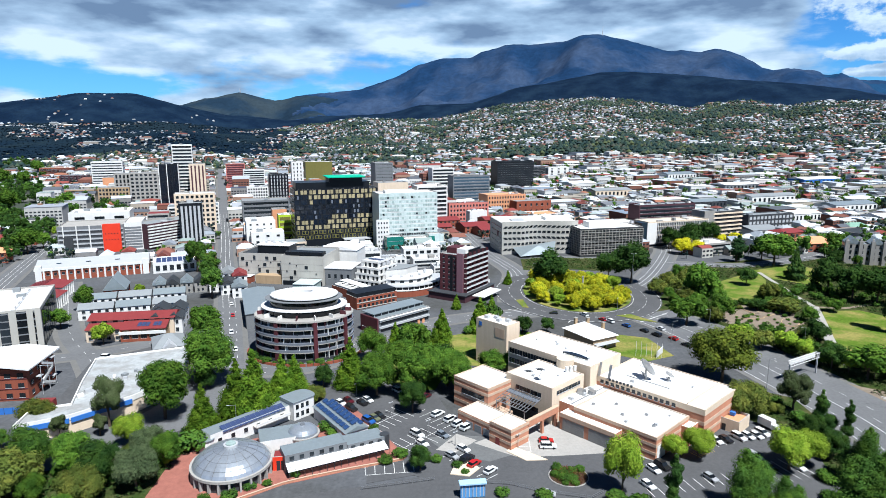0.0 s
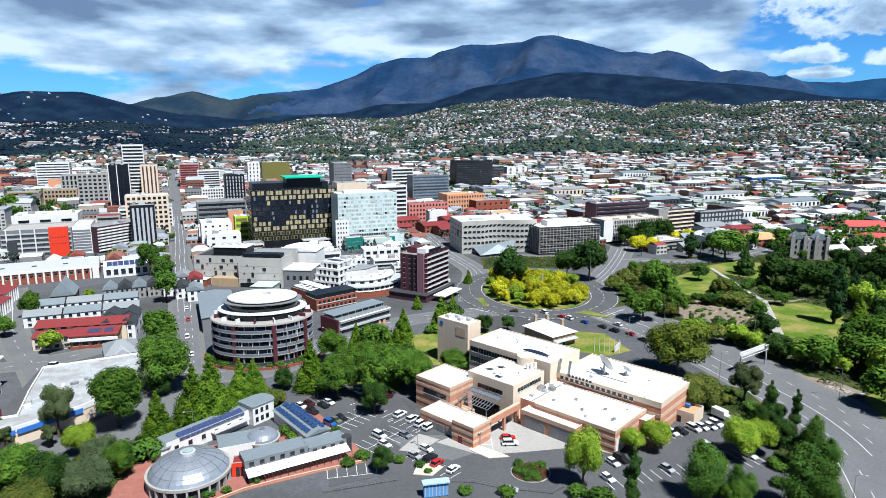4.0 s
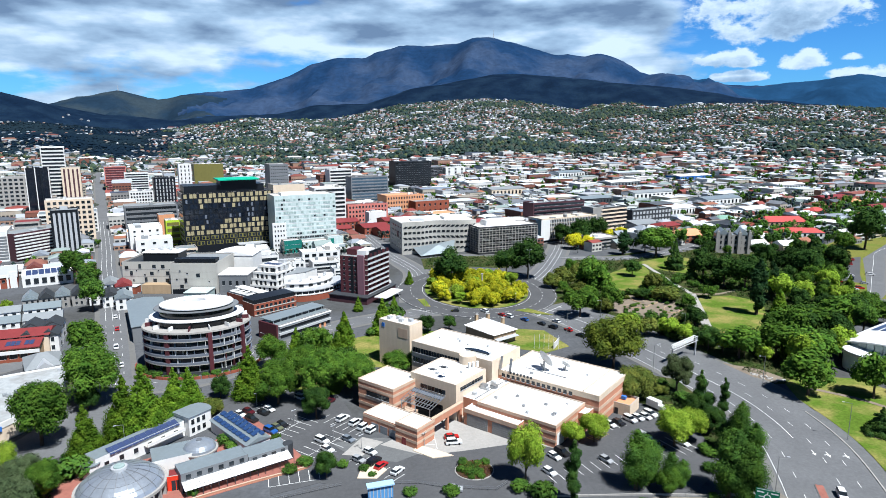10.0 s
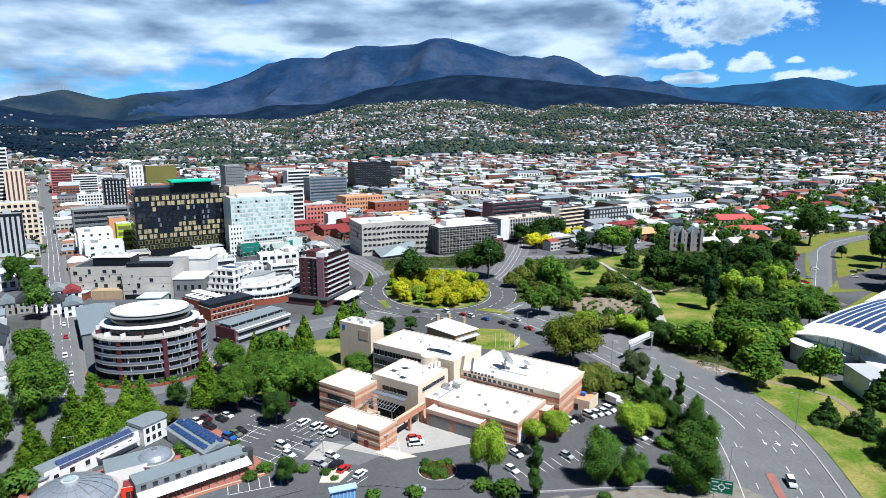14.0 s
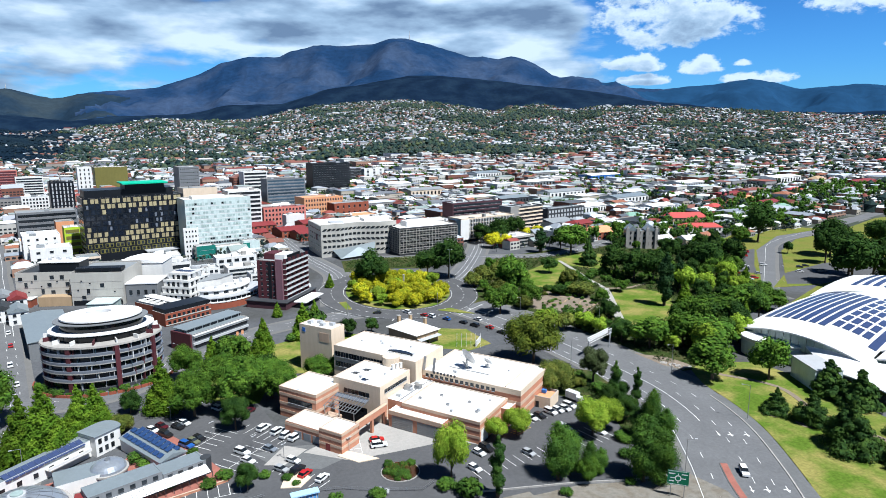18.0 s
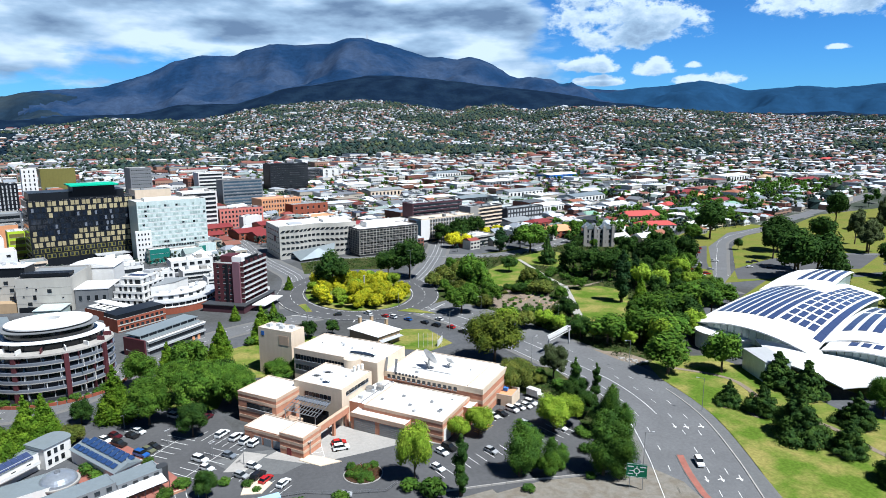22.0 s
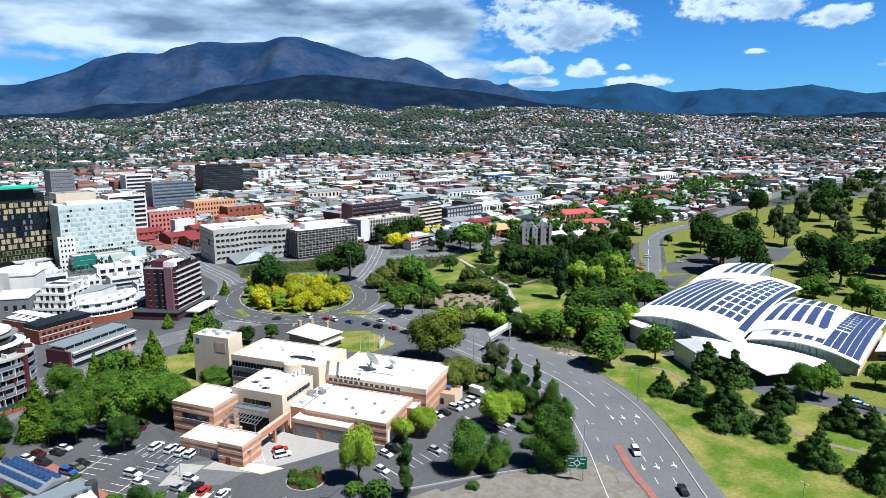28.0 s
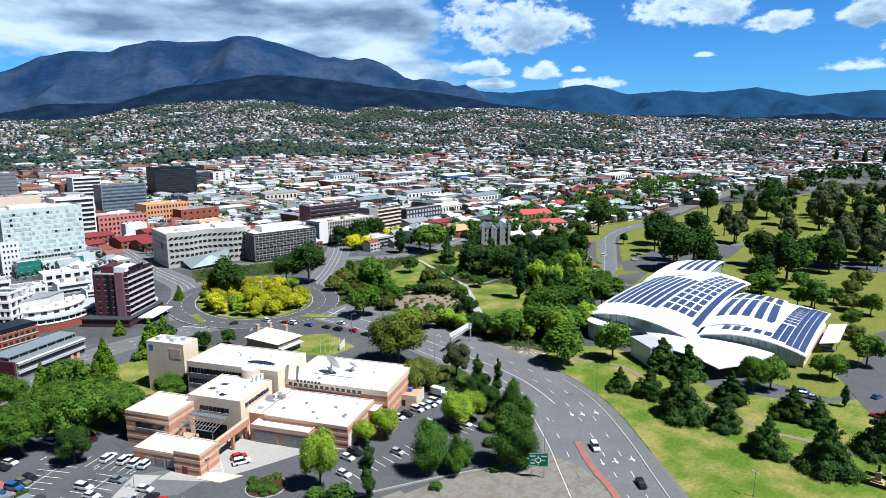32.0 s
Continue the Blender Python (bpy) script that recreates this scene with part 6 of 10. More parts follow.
def lattice_building():
    b = thing("lattice_office", 95.5, 437.6, 0, 14, "office behind a white geometric lattice screen", "building")
    FOOT.append((118, 454, 28))
    w, d, h = 49, 22, 20.5
    shell(b, w, d, h, "darkgrey", "white")
    windows(b, "f", w, d, 1, 3.2, 6, 1, 0.9, 0.6, "win", True)
    n, m = 18, 10
    for i in range(n + 1):
        slab("lattice_post", b, M["concrete"], w * i / n, -0.45, 1.6, 0.24, 0.3, 17.5)
    for j in range(m + 1):
        slab("lattice_rail", b, M["concrete"], w / 2, -0.5, 1.6 + j * 1.75, w, 0.3, 0.25)
    for j in range(m + 1):
        slab("side_rail", b, M["concrete"], -0.3, d / 2, 1.6 + j * 1.75, 0.3, d, 0.26)
    for i in range(9):
        slab("side_post", b, M["concrete"], -0.32, d * i / 8, 1.6, 0.3, 0.28, 17.5)
    slab("plant_room", b, M["white"], w * 0.45, d * 0.6, h - 0.8, 24, 10, 4.0)


wave_building()
lattice_building()


def finned(name, label, x, y, w, d, h, yaw, wall, n, white_end=True):
    b = B(name, label, x, y, w, d, h, yaw, wall, "cream", 6, style="band", glassy="win", hfrac=0.7, plant=5, faces="fr")
    z = h - ground(x, y)
    for i in range(n):
        slab("fin", b, M["whitewall"], w * (i + 0.5) / n, -0.3, 3.5, 0.35, 0.5, z - 4.2)
    if white_end:
        slab("end_wall", b, M["whitewall"], 3.5, -0.5, 2.5, 9, 0.6, z - 3.4)
        slab("corner_glass", b, M["winblue"], -3.6, 4, 2.5, 5, 9, z - 3.0)
    return b


finned("government_office", "office with vertical white fins and a white end wall", 154.7, 474.6, 58, 18, 20, 20, "cream", 34)
B("government_office", "brown office with concrete floor bands and roof teeth", 172.8, 557, 62, 16, 23, wall="plum", roof="greyroof", floors=6, style="band", plant=8)
B("stair_block", "pale concrete stair block", 213, 512, 12, 14, 23.5, 25, wall="greyconc", roof="greyroof", floors=1, style=None, plant=0)
b4 = B("government_office", "office with deep concrete balcony bands", 222, 517, 34, 16, 22.5, 25, wall="darkgrey", roof="greyroof", floors=6, bays=9, plant=3)
for i in range(6):
    slab("floor_band", b4, M["cream"], 17, -0.5, 2.6 + i * 3.45, 34, 1.0, 1.2)
B("office_block", "dark office with white window frames", 271.7, 558, 54, 14, 14, wall="darkgrey", roof="greyroof", floors=3, bays=12, glassy="louvre")
B("office_block", "lime green panelled block", -140, 513, 10.6, 14, 20, wall="lime", roof="white", floors=4, bays=1, style="band", glassy="olive")
B("office_block", "orange rendered block", -150.5, 533, 12, 14, 22, wall="orange", roof="greyroof", floors=3, style=None)
B("office_tower", "white slim tower", -195, 786, 14.4, 12, 50, floors=10, bays=3, frac=0.3, group=G1)
B("office_block", "olive metal-clad box", -211.7, 938, 40, 20, 42, wall="olive", roof="white", floors=3, style=None, group=G1)
B("office_tower", "black tower with white broken frames", -192, 674, 20.3, 18, 42, wall="black", roof="darkroof", floors=11, bays=6, frac=0.35, hfrac=0.7, glassy="louvre", group=G1)
B("office_tower", "red striped office tower", -328, 929, 27, 22, 40, wall="pink", roof="greyroof", floors=10, bays=9, frac=0.45, hfrac=0.75, glassy="maroon", group=G1)
B("office_block", "white office with dark bands", -297, 912, 30, 18, 32, floors=8, style="band", group=G1)
B("office_block", "white office with square windows", -242, 753, 25, 15, 21, floors=5, bays=8, group=G1)
B("office_block", "grey office with dark bands", -186, 563, 42, 22, 26, wall="midgrey", roof="greyroof", floors=6, style="band", group=G1)
B("office_block", "white stepped building", -155, 475, 22, 25, 20, wall="whitewall", roof="white", floors=5, bays=4, frac=0.3, hfrac=0.35, group=G1)
B("office_block", "white stepped building's lower wing", -146, 458, 24, 16, 14, wall="whitewall", roof="white", floors=3, bays=3, frac=0.3, hfrac=0.35, group=G1)
B("office_tower", "dark tower with pale vertical stripes", -206, 474, 17, 16, 34, wall="black", roof="greyroof", floors=1, bays=5, frac=0.55, hfrac=0.92, glassy="louvre", group=G1)
B("office_block", "beige office with recessed windows", -240, 545, 34, 18, 34, wall="cream", roof="white", floors=8, bays=8, group=G1)
bt = B("office_tower", "black glass tower with pale corner lines", -310, 672, 19.5, 18, 53, wall="black", roof="darkroof", floors=1, bays=3, hfrac=0.96, frac=0.9, glassy="navy", group=G1)
for x in (0.0, 8.0, 19.5):
    slab("corner_line", bt, M["whitewall"], x, -0.2, 0, 0.8, 0.5, 52)
B("office_tower", "tall white tower with dark bands", -346, 790, 24, 18, 71, wall="whitewall", roof="white", floors=16, style="band", group=G1)
B("office_tower", "pinkish tower with brown glass stripes", -317, 768, 19, 20, 48, wall="cream", roof="greyroof", floors=1, bays=4, frac=0.4, hfrac=0.95, glassy="plum", group=G1)
B("office_tower", "white tower with a fine window grid", -501, 880, 40, 22, 45, floors=10, bays=11, frac=0.45, hfrac=0.4, group=G1)
B("office_block", "arcaded grey stone office", -420, 786, 32, 20, 35, wall="concrete", roof="greyroof", floors=5, bays=7, frac=0.5, hfrac=0.75, group=G1)
B("office_block", "beige office with a dark glass middle strip", -379, 743, 42, 20, 39, wall="concrete", roof="greyroof", floors=8, bays=8, group=G1)
B("office_block", "brown sandstone office", -413, 734, 34, 20, 22, wall="sand", roof="greyroof", floors=4, bays=9, group=G1)
B("office_block", "long sandstone public building", -507, 768, 62, 16, 15, wall="sand", roof="greyroof", floors=3, bays=16, group=G1)
B("office_block", "brick office with a flat orange roof", -640, 980, 46, 20, 30, wall="brick", roof="orange", floors=6, bays=8, group=G1)
B("office_block", "brown brick block", -560, 900, 36, 20, 24, wall="plum", roof="greyroof", floors=5, bays=6, group=G1)
B("office_block", "yellow rendered block", -470, 850, 26, 16, 25, wall="orange", roof="greyroof", floors=3, style=None, group=G1)
B("office_block", "white complex with dark recesses", -299, 486, 44, 26, 25, wall="whitewall", roof="white", floors=3, bays=3, frac=0.5, hfrac=0.25, plant=6, group=G1)


def car_park_block():
    b = thing("parking_building", -284, 446, 0, 20, "car park building with grey decks and a bright red panel", "building")
    FOOT.append((-246, 478, 46))
    w, d, h = 44, 34, 20
    shell(b, w, d, h, "midgrey", "concrete")
    for i in range(5):
        slab("deck_opening", b, M["darkgrey"], w / 2, -0.04, 1.2 + i * 3.4, w - 2, 0.12, 1.7)
        slab("deck_rail", b, M["louvre"], w / 2, -0.2, 2.9 + i * 3.4, w - 1, 0.25, 1.0)
    for k in range(5):
        slab("stair_bay", b, M["whitewall"], 4 + k * 8.6, -0.35, 0.3, 0.7, 0.5, h)
    slab("stair_tower", b, M["darkgrey"], 7, -0.6, 0, 6, 1.6, 12)
    slab("red_panel", b, M["red"], 36.0, -1.5, 0, 12.0, 2.6, h + 1.0, label="bright red panelled stair tower")
    for r in range(2):
        for k in range(5):
            slab("round_vent", b, M["maroon"], 32.0 + k * 2.0, -2.85, 9 + r * 4.5, 0.7, 0.1, 0.7)
    shell(b, 12, d, h + 1, "whitewall", "white", 0.8, w + 0.2, 2)
    for i in range(8):
        slab("grey_louvre", b, M["midgrey"], w + 6, 1.95, 1.5 + i * 2.1, 11.4, 0.2, 1.4)
    c = thing("louvred_office", -226, 464, 0, 62, "louvred office wing with deep white and brown bands", "building")
    FOOT.append((-224, 492, 30))
    shell(c, 50, 20, 19.5, "plum", "greyroof")
    for i in range(8):
        slab("band", c, M["whitewall"], 25, -0.4, 1.5 + i * 2.25, 50.4, 0.8, 1.0)
    roof_plant(c, 50, 20, 19.5, 4, random.Random(2))


car_park_block()


def concrete_gallery():
    """The grey concrete block with scattered square windows, its forward wing and a dark roof storey."""
    b = thing("concrete_gallery", -125.5, 367.5, 0, -9, "grey concrete block with scattered square windows", "building")
    FOOT.append((-100, 370, 34))
    shell(b, 29.5, 24, 17, "palestone", "darkroof")
    shell(b, 25.6, 30, 17.5, "palestone", "greyroof", 0.8, 29.6, -6.0, 0, "east_wall", "east_roof")
    me = window_mesh(2.0, 2.0, M["win"])
    tall, small = window_mesh(1.5, 2.6, M["win"]), window_mesh(0.8, 0.8, M["win"])
    for k, (x, z) in enumerate(((2.5, 12.5), (10, 13), (18, 13.2), (23, 13.2), (5, 9), (16.5, 9.2), (25.5, 9.4), (13, 5.4), (18, 5.2), (25, 5.2))):
        piece("window", (me, tall, me)[k % 3], b, pose(x, -0.05, z))
    for x, z in ((8, 11.6), (12.5, 9.0), (20.4, 11.4), (27, 12.0), (6, 6.0), (28, 7.5)):
        piece("small_window", small, b, pose(x, -0.05, z))
    for k in range(3):
        slab("joint_line", b, M["greyconc"], 14.7, -0.02, 4.4 + k * 4.0, 29.4, 0.06, 0.14)
        slab("joint_line", b, M["greyconc"], 42.4, -6.02, 4.4 + k * 4.0, 25.5, 0.06, 0.14)
    for k, (x, z) in enumerate(((35, 12.6), (39, 11.2), (35.6, 3.2), (38, 6.2), (51, 6.6), (33, 7.8), (45, 9.6))):
        piece("window", (small, small, me, tall)[k % 4], b, pose(x, -6.05, z))
    slab("dark_storey", b, M["black"], 20, 11, 16, 20, 12, 5.0)
    slab("dark_storey_roof", b, M["white"], 20, 11, 21, 21, 13, 0.4)
    for k in range(6):
        slab("plant_box", b, M["louvre"], 13 + k * 2.6, 11 + (k % 2) * 3, 21.4, 1.6, 1.4, 1.0)
    slab("dark_band", b, M["black"], 42.5, 0.0, 17.5, 23, 6, 1.7)
    for k in range(12):
        slab("screen_bar", b, M["steel"], 32 + k * 1.95, -3.2, 19.2, 0.1, 0.1, 0.8)
    slab("plinth", b, M["black"], 42.5, -6.1, 0, 24, 0.6, 2.6)
    slab("stone_porch", b, M["sand"], 21, -3, 0, 16, 6, 5.0)
    slab("brick_porch", b, M["brick"], 6, -4, 0, 8, 6, 4.0)
    slab("white_court", b, M["white"], 6, -4, 4.0, 8.6, 6.6, 0.3)
    slab("glass_pavilion", b, M["greenglass"], 48, -13, 0, 12, 12, 3.8)
    slab("pavilion_roof", b, M["paleglass"], 48, -13, 3.8, 12.8, 12.8, 0.3)
    c = thing("dark_hall", -125.5, 367.5, 0, -9, "dark grey hall with a white roof and arched windows", "building")
    bm = bmesh.new()
    add_box(bm, 55.5, -3.5, -1, 71.5, 15, 10)
    part("wall", bm, M["midgrey"], c)
    slab("roof", c, M["white"], 63.5, 5.75, 10, 16.6, 19.1, 0.5)
    for k in range(4):
        piece("window", tall, c, pose(58 + k * 3.8, -3.55, 4.2))
    e = thing("white_hall", -125.5, 367.5, 0, -9, "plain white hall with a low curved roof", "building")
    bm = bmesh.new()
    add_box(bm, 41, 25, -1, 66, 44, 15.5)
    part("wall", bm, M["whitewall"], e)
    vs, fs = [], []
    for i in range(9):
        for y in (24.6, 44.4):
            vs.append((40.6 + 25.8 * i / 8, y, 15.5 + 2.4 * math.sin(math.pi * i / 8)))
    for i in range(8):
        fs.append((2 * i, 2 * i + 2, 2 * i + 3, 2 * i + 1))
    fs += [tuple(range(0, 18, 2))[::-1], tuple(range(1, 18, 2))]
    piece("roof", pydata("roof", vs, fs, M["white"]), e)
    FOOT.append((-64, 380, 22))


concrete_gallery()


def terrace_offices():
    """White stepped offices and a curved terrace with red brick base beside the hotel."""
    b = thing("stepped_offices", -54.7, 356.8, 0, -28, "white stepped offices with open terraces and roof panels", "building")
    FOOT.append((-38, 360, 20))
    for i, (x0, x1, y0, y1) in enumerate(((0, 17.5, 0, 23), (0, 16.6, 1.4, 23), (0, 15.6, 2.8, 23), (1.5, 13.5, 5.5, 21))):
        z = i * 3.4
        slab("storey_glass", b, M["win"], (x0 + x1) / 2, (y0 + y1) / 2, z, x1 - x0 - 1.6, y1 - y0 - 1.6, 3.0)
        slab("terrace_slab", b, M["whitewall"], (x0 + x1) / 2, (y0 + y1) / 2, z + 2.7, x1 - x0, y1 - y0, 0.7)
        slab("terrace_rail", b, M["whitewall"], (x0 + x1) / 2, y0 + 0.1, z + 3.4, x1 - x0, 0.15, 0.55)
        for k in range(int((x1 - x0) / 3.2)):
            slab("pier", b, M["whitewall"], x0 + 1.2 + k * 3.2, y0 + 0.6, z, 1.0 if k % 3 else 2.0, 0.8, 2.8)
        for k in range(5):
            slab("side_pier", b, M["whitewall"], x1 - 0.6, y0 + 1.6 + k * 4.4, z, 0.8, 1.6, 2.8)
        slab("side_rail", b, M["whitewall"], x1 - 0.1, (y0 + y1) / 2, z + 3.4, 0.15, y1 - y0, 0.55)
    for k in range(4):
        slab("roof_panel", b, M["solar"], 3.6 + k * 2.6, 12.5, 13.75, 2.2, 4.0, 0.12)
    slab("roof_box", b, M["louvre"], 10, 18, 13.6, 4, 3, 1.8)
    for k in range(3):
        slab("terrace_canopy", b, M["louvre"], 12 + k * 0.6, 8 + k * 4, 10.6, 1.8, 3, 2.0)
    c = thing("curved_terrace_building", -22, 338, 0, 0, "curved building with white terraces on a red brick base", "building")
    FOOT.append((-14, 350, 20))
    def crescent(name, r0, r1, a0, a1, z0, z1, material, n=22):
        """A quarter ring about the court behind the curved front."""
        pts = [(-5 + r1 * math.cos(radians(a0 + (a1 - a0) * k / n)), 14 + r1 * math.sin(radians(a0 + (a1 - a0) * k / n))) for k in range(n + 1)]
        pts += [(-5 + r0 * math.cos(radians(a1 + (a0 - a1) * k / n)), 14 + r0 * math.sin(radians(a1 + (a0 - a1) * k / n))) for k in range(n + 1)]
        return prism(name, c, M[material], pts, z0, z1)

    crescent("brick_base", 11, 24, -112, 24, 0, 3.4, "brick")
    crescent("white_band", 11, 24.2, -112.3, 24.3, 3.4, 3.9, "whitewall")
    crescent("ribbon_window", 11, 23.4, -111, 23, 3.9, 5.6, "win")
    crescent("roof_deck", 11, 24.2, -112.3, 24.3, 5.6, 6.1, "louvre")
    crescent("upper_storey", 11, 18.5, -108, 20, 6.1, 8.6, "whitewall")
    crescent("upper_roof", 10.6, 19.2, -109, 21, 8.6, 9.0, "white")
    crescent("court_terrace", 5, 11, -105, 18, 0, 7.4, "brick")
    crescent("terrace_roof", 4.8, 11.2, -106, 19, 7.4, 7.7, "white")
    prism("court", c, M["whitewall"], ring(-5, 14, 4.6, 4.6, 24), 0, 5.0)
    for k in range(17):
        a = radians(-106 + k * 7.8)
        slab("mullion", c, M["whitewall"], -5 + 23.5 * math.cos(a), 14 + 23.5 * math.sin(a), 3.9, 0.3, 0.35, 1.7, math.degrees(a))
        if k % 2:
            slab("window", c, M["win"], -5 + 18.5 * math.cos(a), 14 + 18.5 * math.sin(a), 6.7, 0.12, 2.4, 1.3, math.degrees(a))
        if k % 3 == 0:
            slab("roof_unit", c, M["louvre"], -5 + 14.5 * math.cos(a), 14 + 14.5 * math.sin(a), 9.0, 1.5, 1.3, 1.0, math.degrees(a))
    prism("rear_wing", c, M["whitewall"], [(-14, 18), (-2, 26), (4, 36), (-8, 38)], 0, 8.2)
    prism("rear_roof", c, M["greyroof"], [(-14.2, 18), (-2, 25.7), (4.3, 36), (-8, 38.2)], 8.2, 8.5)
    e = thing("terraced_range", -64.1, 337.8, 0, -47, "brick range with white roof strip and open terraces", "building")
    FOOT.append((-48, 326, 16))
    shell(e, 31, 10, 4.6, "brick", "palestone", 0.5)
    slab("upper_storey", e, M["win"], 15.5, 7.6, 4.1, 30, 4.2, 2.2)
    slab("roof", e, M["white"], 15.5, 7.6, 6.3, 31, 5.2, 0.3)
    for k in range(7):
        slab("terrace_screen", e, M["whitewall"], 2.0 + k * 4.5, 3.0, 4.1, 0.3, 4.6, 1.7)
        slab("terrace_awning", e, M["white"], 4.0 + k * 4.5, 4.2, 5.9, 2.2, 1.8, 0.12)
    slab("balustrade", e, M["balustrade"], 15.5, 0.4, 4.6, 30.5, 0.1, 0.8)
    f = thing("brick_office", -45.5, 304, 0, 37.5, "long red brick range with a dark upper floor", "building")
    FOOT.append((-39, 315, 15))
    shell(f, 24, 11, 6.2, "brick", "darkroof", 0.5)
    slab("dark_storey", f, M["black"], 12, 6, 5.7, 23.4, 10, 2.4)
    windows(f, "f", 24, 11, 0, 2.9, 2, 9, 0.6, 0.5)
    for z in (0.4, 3.2):
        slab("sill_band", f, M["palestone"], 12, -0.1, z, 23.8, 0.25, 0.4)
    g = thing("long_grey_office", -30.3, 264.5, 0, 44.6, "two-storey office with a zinc roof and ribbon windows", "building")
    FOOT.append((-24, 278, 18))
    shell(g, 30.6, 12, 7.4, "midgrey", "zinc", 0.2)
    for i in range(2):
        slab("window_band", g, M["win"], 15.8, -0.05, 1.2 + i * 3.1, 28.5, 0.15, 1.5)
        slab("grey_band", g, M["louvre"], 15.5, -0.35, 2.8 + i * 3.1, 30, 0.7, 0.9)
    slab("white_fascia", g, M["whitewall"], 15.5, -0.5, 6.7, 30.2, 1.0, 0.35)
    slab("upper_roof", g, M["zinc"], 15.3, 7.8, 8.6, 30.4, 8.4, 0.3)
    slab("clerestory", g, M["win"], 15.3, 4.2, 7.3, 29.6, 0.12, 1.3)
    for k in range(8):
        slab("mullion", g, M["louvre"], 1.2 + k * 4.0, 4.12, 7.3, 0.25, 0.1, 1.3)
    slab("end_wall", g, M["maroon"], -0.3, 6.0, 0, 0.8, 12.2, 7.6)
    for k in range(2):
        slab("orange_door", g, M["orange"], 24 + k * 3, -0.08, 0, 1.4, 0.12, 2.2)
    s = thing("long_shed", -108, 318, 0, -70, "shed with a large plain grey metal roof", "building")
    FOOT.append((-92, 298, 26))
    bm = bmesh.new()
    add_box(bm, 0, 0, 0, 48, 16, 7.0)
    part("wall", bm, M["midgrey"], s)
    gable(s, 48, 16, 7.0, 1.0, "zinc", 0.4)
    t = thing("white_shed", -78, 300, 0, -10, "small shed with a white corrugated roof", "building")
    bm = bmesh.new()
    add_box(bm, 0, 0, 0, 16, 14, 9.0)
    part("wall", bm, M["whitewall"], t)
    gable(t, 16, 14, 9.0, 1.2, "louvre", 0.3)


terrace_offices()

for i, (x, y, w, d, h) in enumerate(((-42, 398, 16, 13, 7), (-22, 402, 18, 13, 6), (0, 398, 14, 15, 7), (-58, 412, 14, 13, 9), (-30, 426, 26, 12, 8), (6, 424, 16, 16, 7), (10, 366, 13, 13, 6), (14, 344, 11, 14, 5.5), (-66, 432, 14, 16, 10), (-8, 384, 12, 11, 5))):
    B("shop_block", "low white building with terraces and white roof", x, y, w, d, h, 14, "whitewall", "white" if i % 3 else "greyroof", 2, 5, style="band" if i % 2 else "grid", faces="f", plant=4, group="white low blocks")

# low blocks left of the tree-lined street
sh = thing("market_hall", -246, 361, 0, 24, "long brick market hall with white pilasters and metal roof", "building")
FOOT.append((-222, 384, 36))
bm = bmesh.new()
add_box(bm, 0, 0, 0, 62, 30, 7.5)
part("wall", bm, M["brick"], sh)
gable(sh, 62, 30, 7.5, 3.2, "louvre", 0.3)
slab("parapet", sh, M["whitewall"], 31, -0.25, 6.4, 62.6, 0.6, 1.5)
for k in range(16):
    slab("pilaster", sh, M["whitewall"], 0.6 + k * 4.05, -0.3, 0, 0.9, 0.6, 7.2)
    if k < 15:
        piece("window", window_mesh(1.6, 1.5, M["win"]), sh, pose(2.6 + k * 4.05, -0.06, 3.6))
for x in (2, 60):
    slab("corner_turret", sh, M["whitewall"], x, 0.8, 0, 3.2, 3.2, 9.5)
for k in range(3):
    slab("roof_light", sh, M["winblue"], 12 + k * 16, 7, 9.2, 2.6, 1.2, 0.2)
for k, (x, y) in enumerate(((-214, 297), (-224, 319))):
    sd = house("white-walled shed with a ribbed deep red roof", x, y, 18, 17, 6.5, 13, "whitewall", "redroof", 1.6, 1, 5, axis="y", group="red-roofed sheds", name="shed")
    for j in range(6):
        slab("buttress", sd, M["whitewall"], 18.25, 1.0 + j * 3.0, 0, 0.5, 0.5, 6.4)
    for j in range(9):
        slab("roof_rib", sd, M["maroon"], 4.5, 0.8 + j * 1.95, 7.3, 9.4, 0.16, 0.16, 0, "", 0, -10)

# two-tier terrace with red roofs
tr = thing("terrace_row", -155, 254, 0, 10, "two-tier terrace with red roofs, tan walls and white balconies", "building")
FOOT.append((-140, 266, 19))
bm = bmesh.new()
add_box(bm, 0, 5.5, 0, 35, 17, 8.0)
part("upper_wall", bm, M["cream"], tr)
bm = bmesh.new()
add_box(bm, 0.5, 0, 0, 15, 5.5, 5.4)
part("corner_wall", bm, M["cream"], tr)
bm = bmesh.new()
add_box(bm, 15, -1.5, 0, 33, 5.5, 5.6)
part("lower_wall", bm, M["sand"], tr)
gable(tr, 35, 12, 8.0, 1.9, "redroof", 0.6, 0, 5.5, name="upper_roof")
vs = [(14.6, -2.2, 5.7), (33.6, -2.2, 5.7), (33.6, 5.4, 7.4), (14.6, 5.4, 7.4), (14.6, -2.2, 5.4), (33.6, -2.2, 5.4)]
piece("lower_roof", pydata("lower_roof", vs, [(0, 1, 2, 3), (4, 5, 1, 0)], M["redroof"]), tr)
vs = [(0.1, -0.5, 5.5), (15, -0.5, 5.5), (15, 5.4, 6.9), (0.1, 5.4, 6.9)]
piece("corner_roof", pydata("corner_roof", vs, [(0, 1, 2, 3)], M["redroof"]), tr)
slab("balcony_band", tr, M["whitewall"], 24, -2.4, 3.4, 19, 0.5, 1.3)
slab("brick_plinth", tr, M["brick"], 24, -1.7, 0, 18.2, 0.3, 1.2)
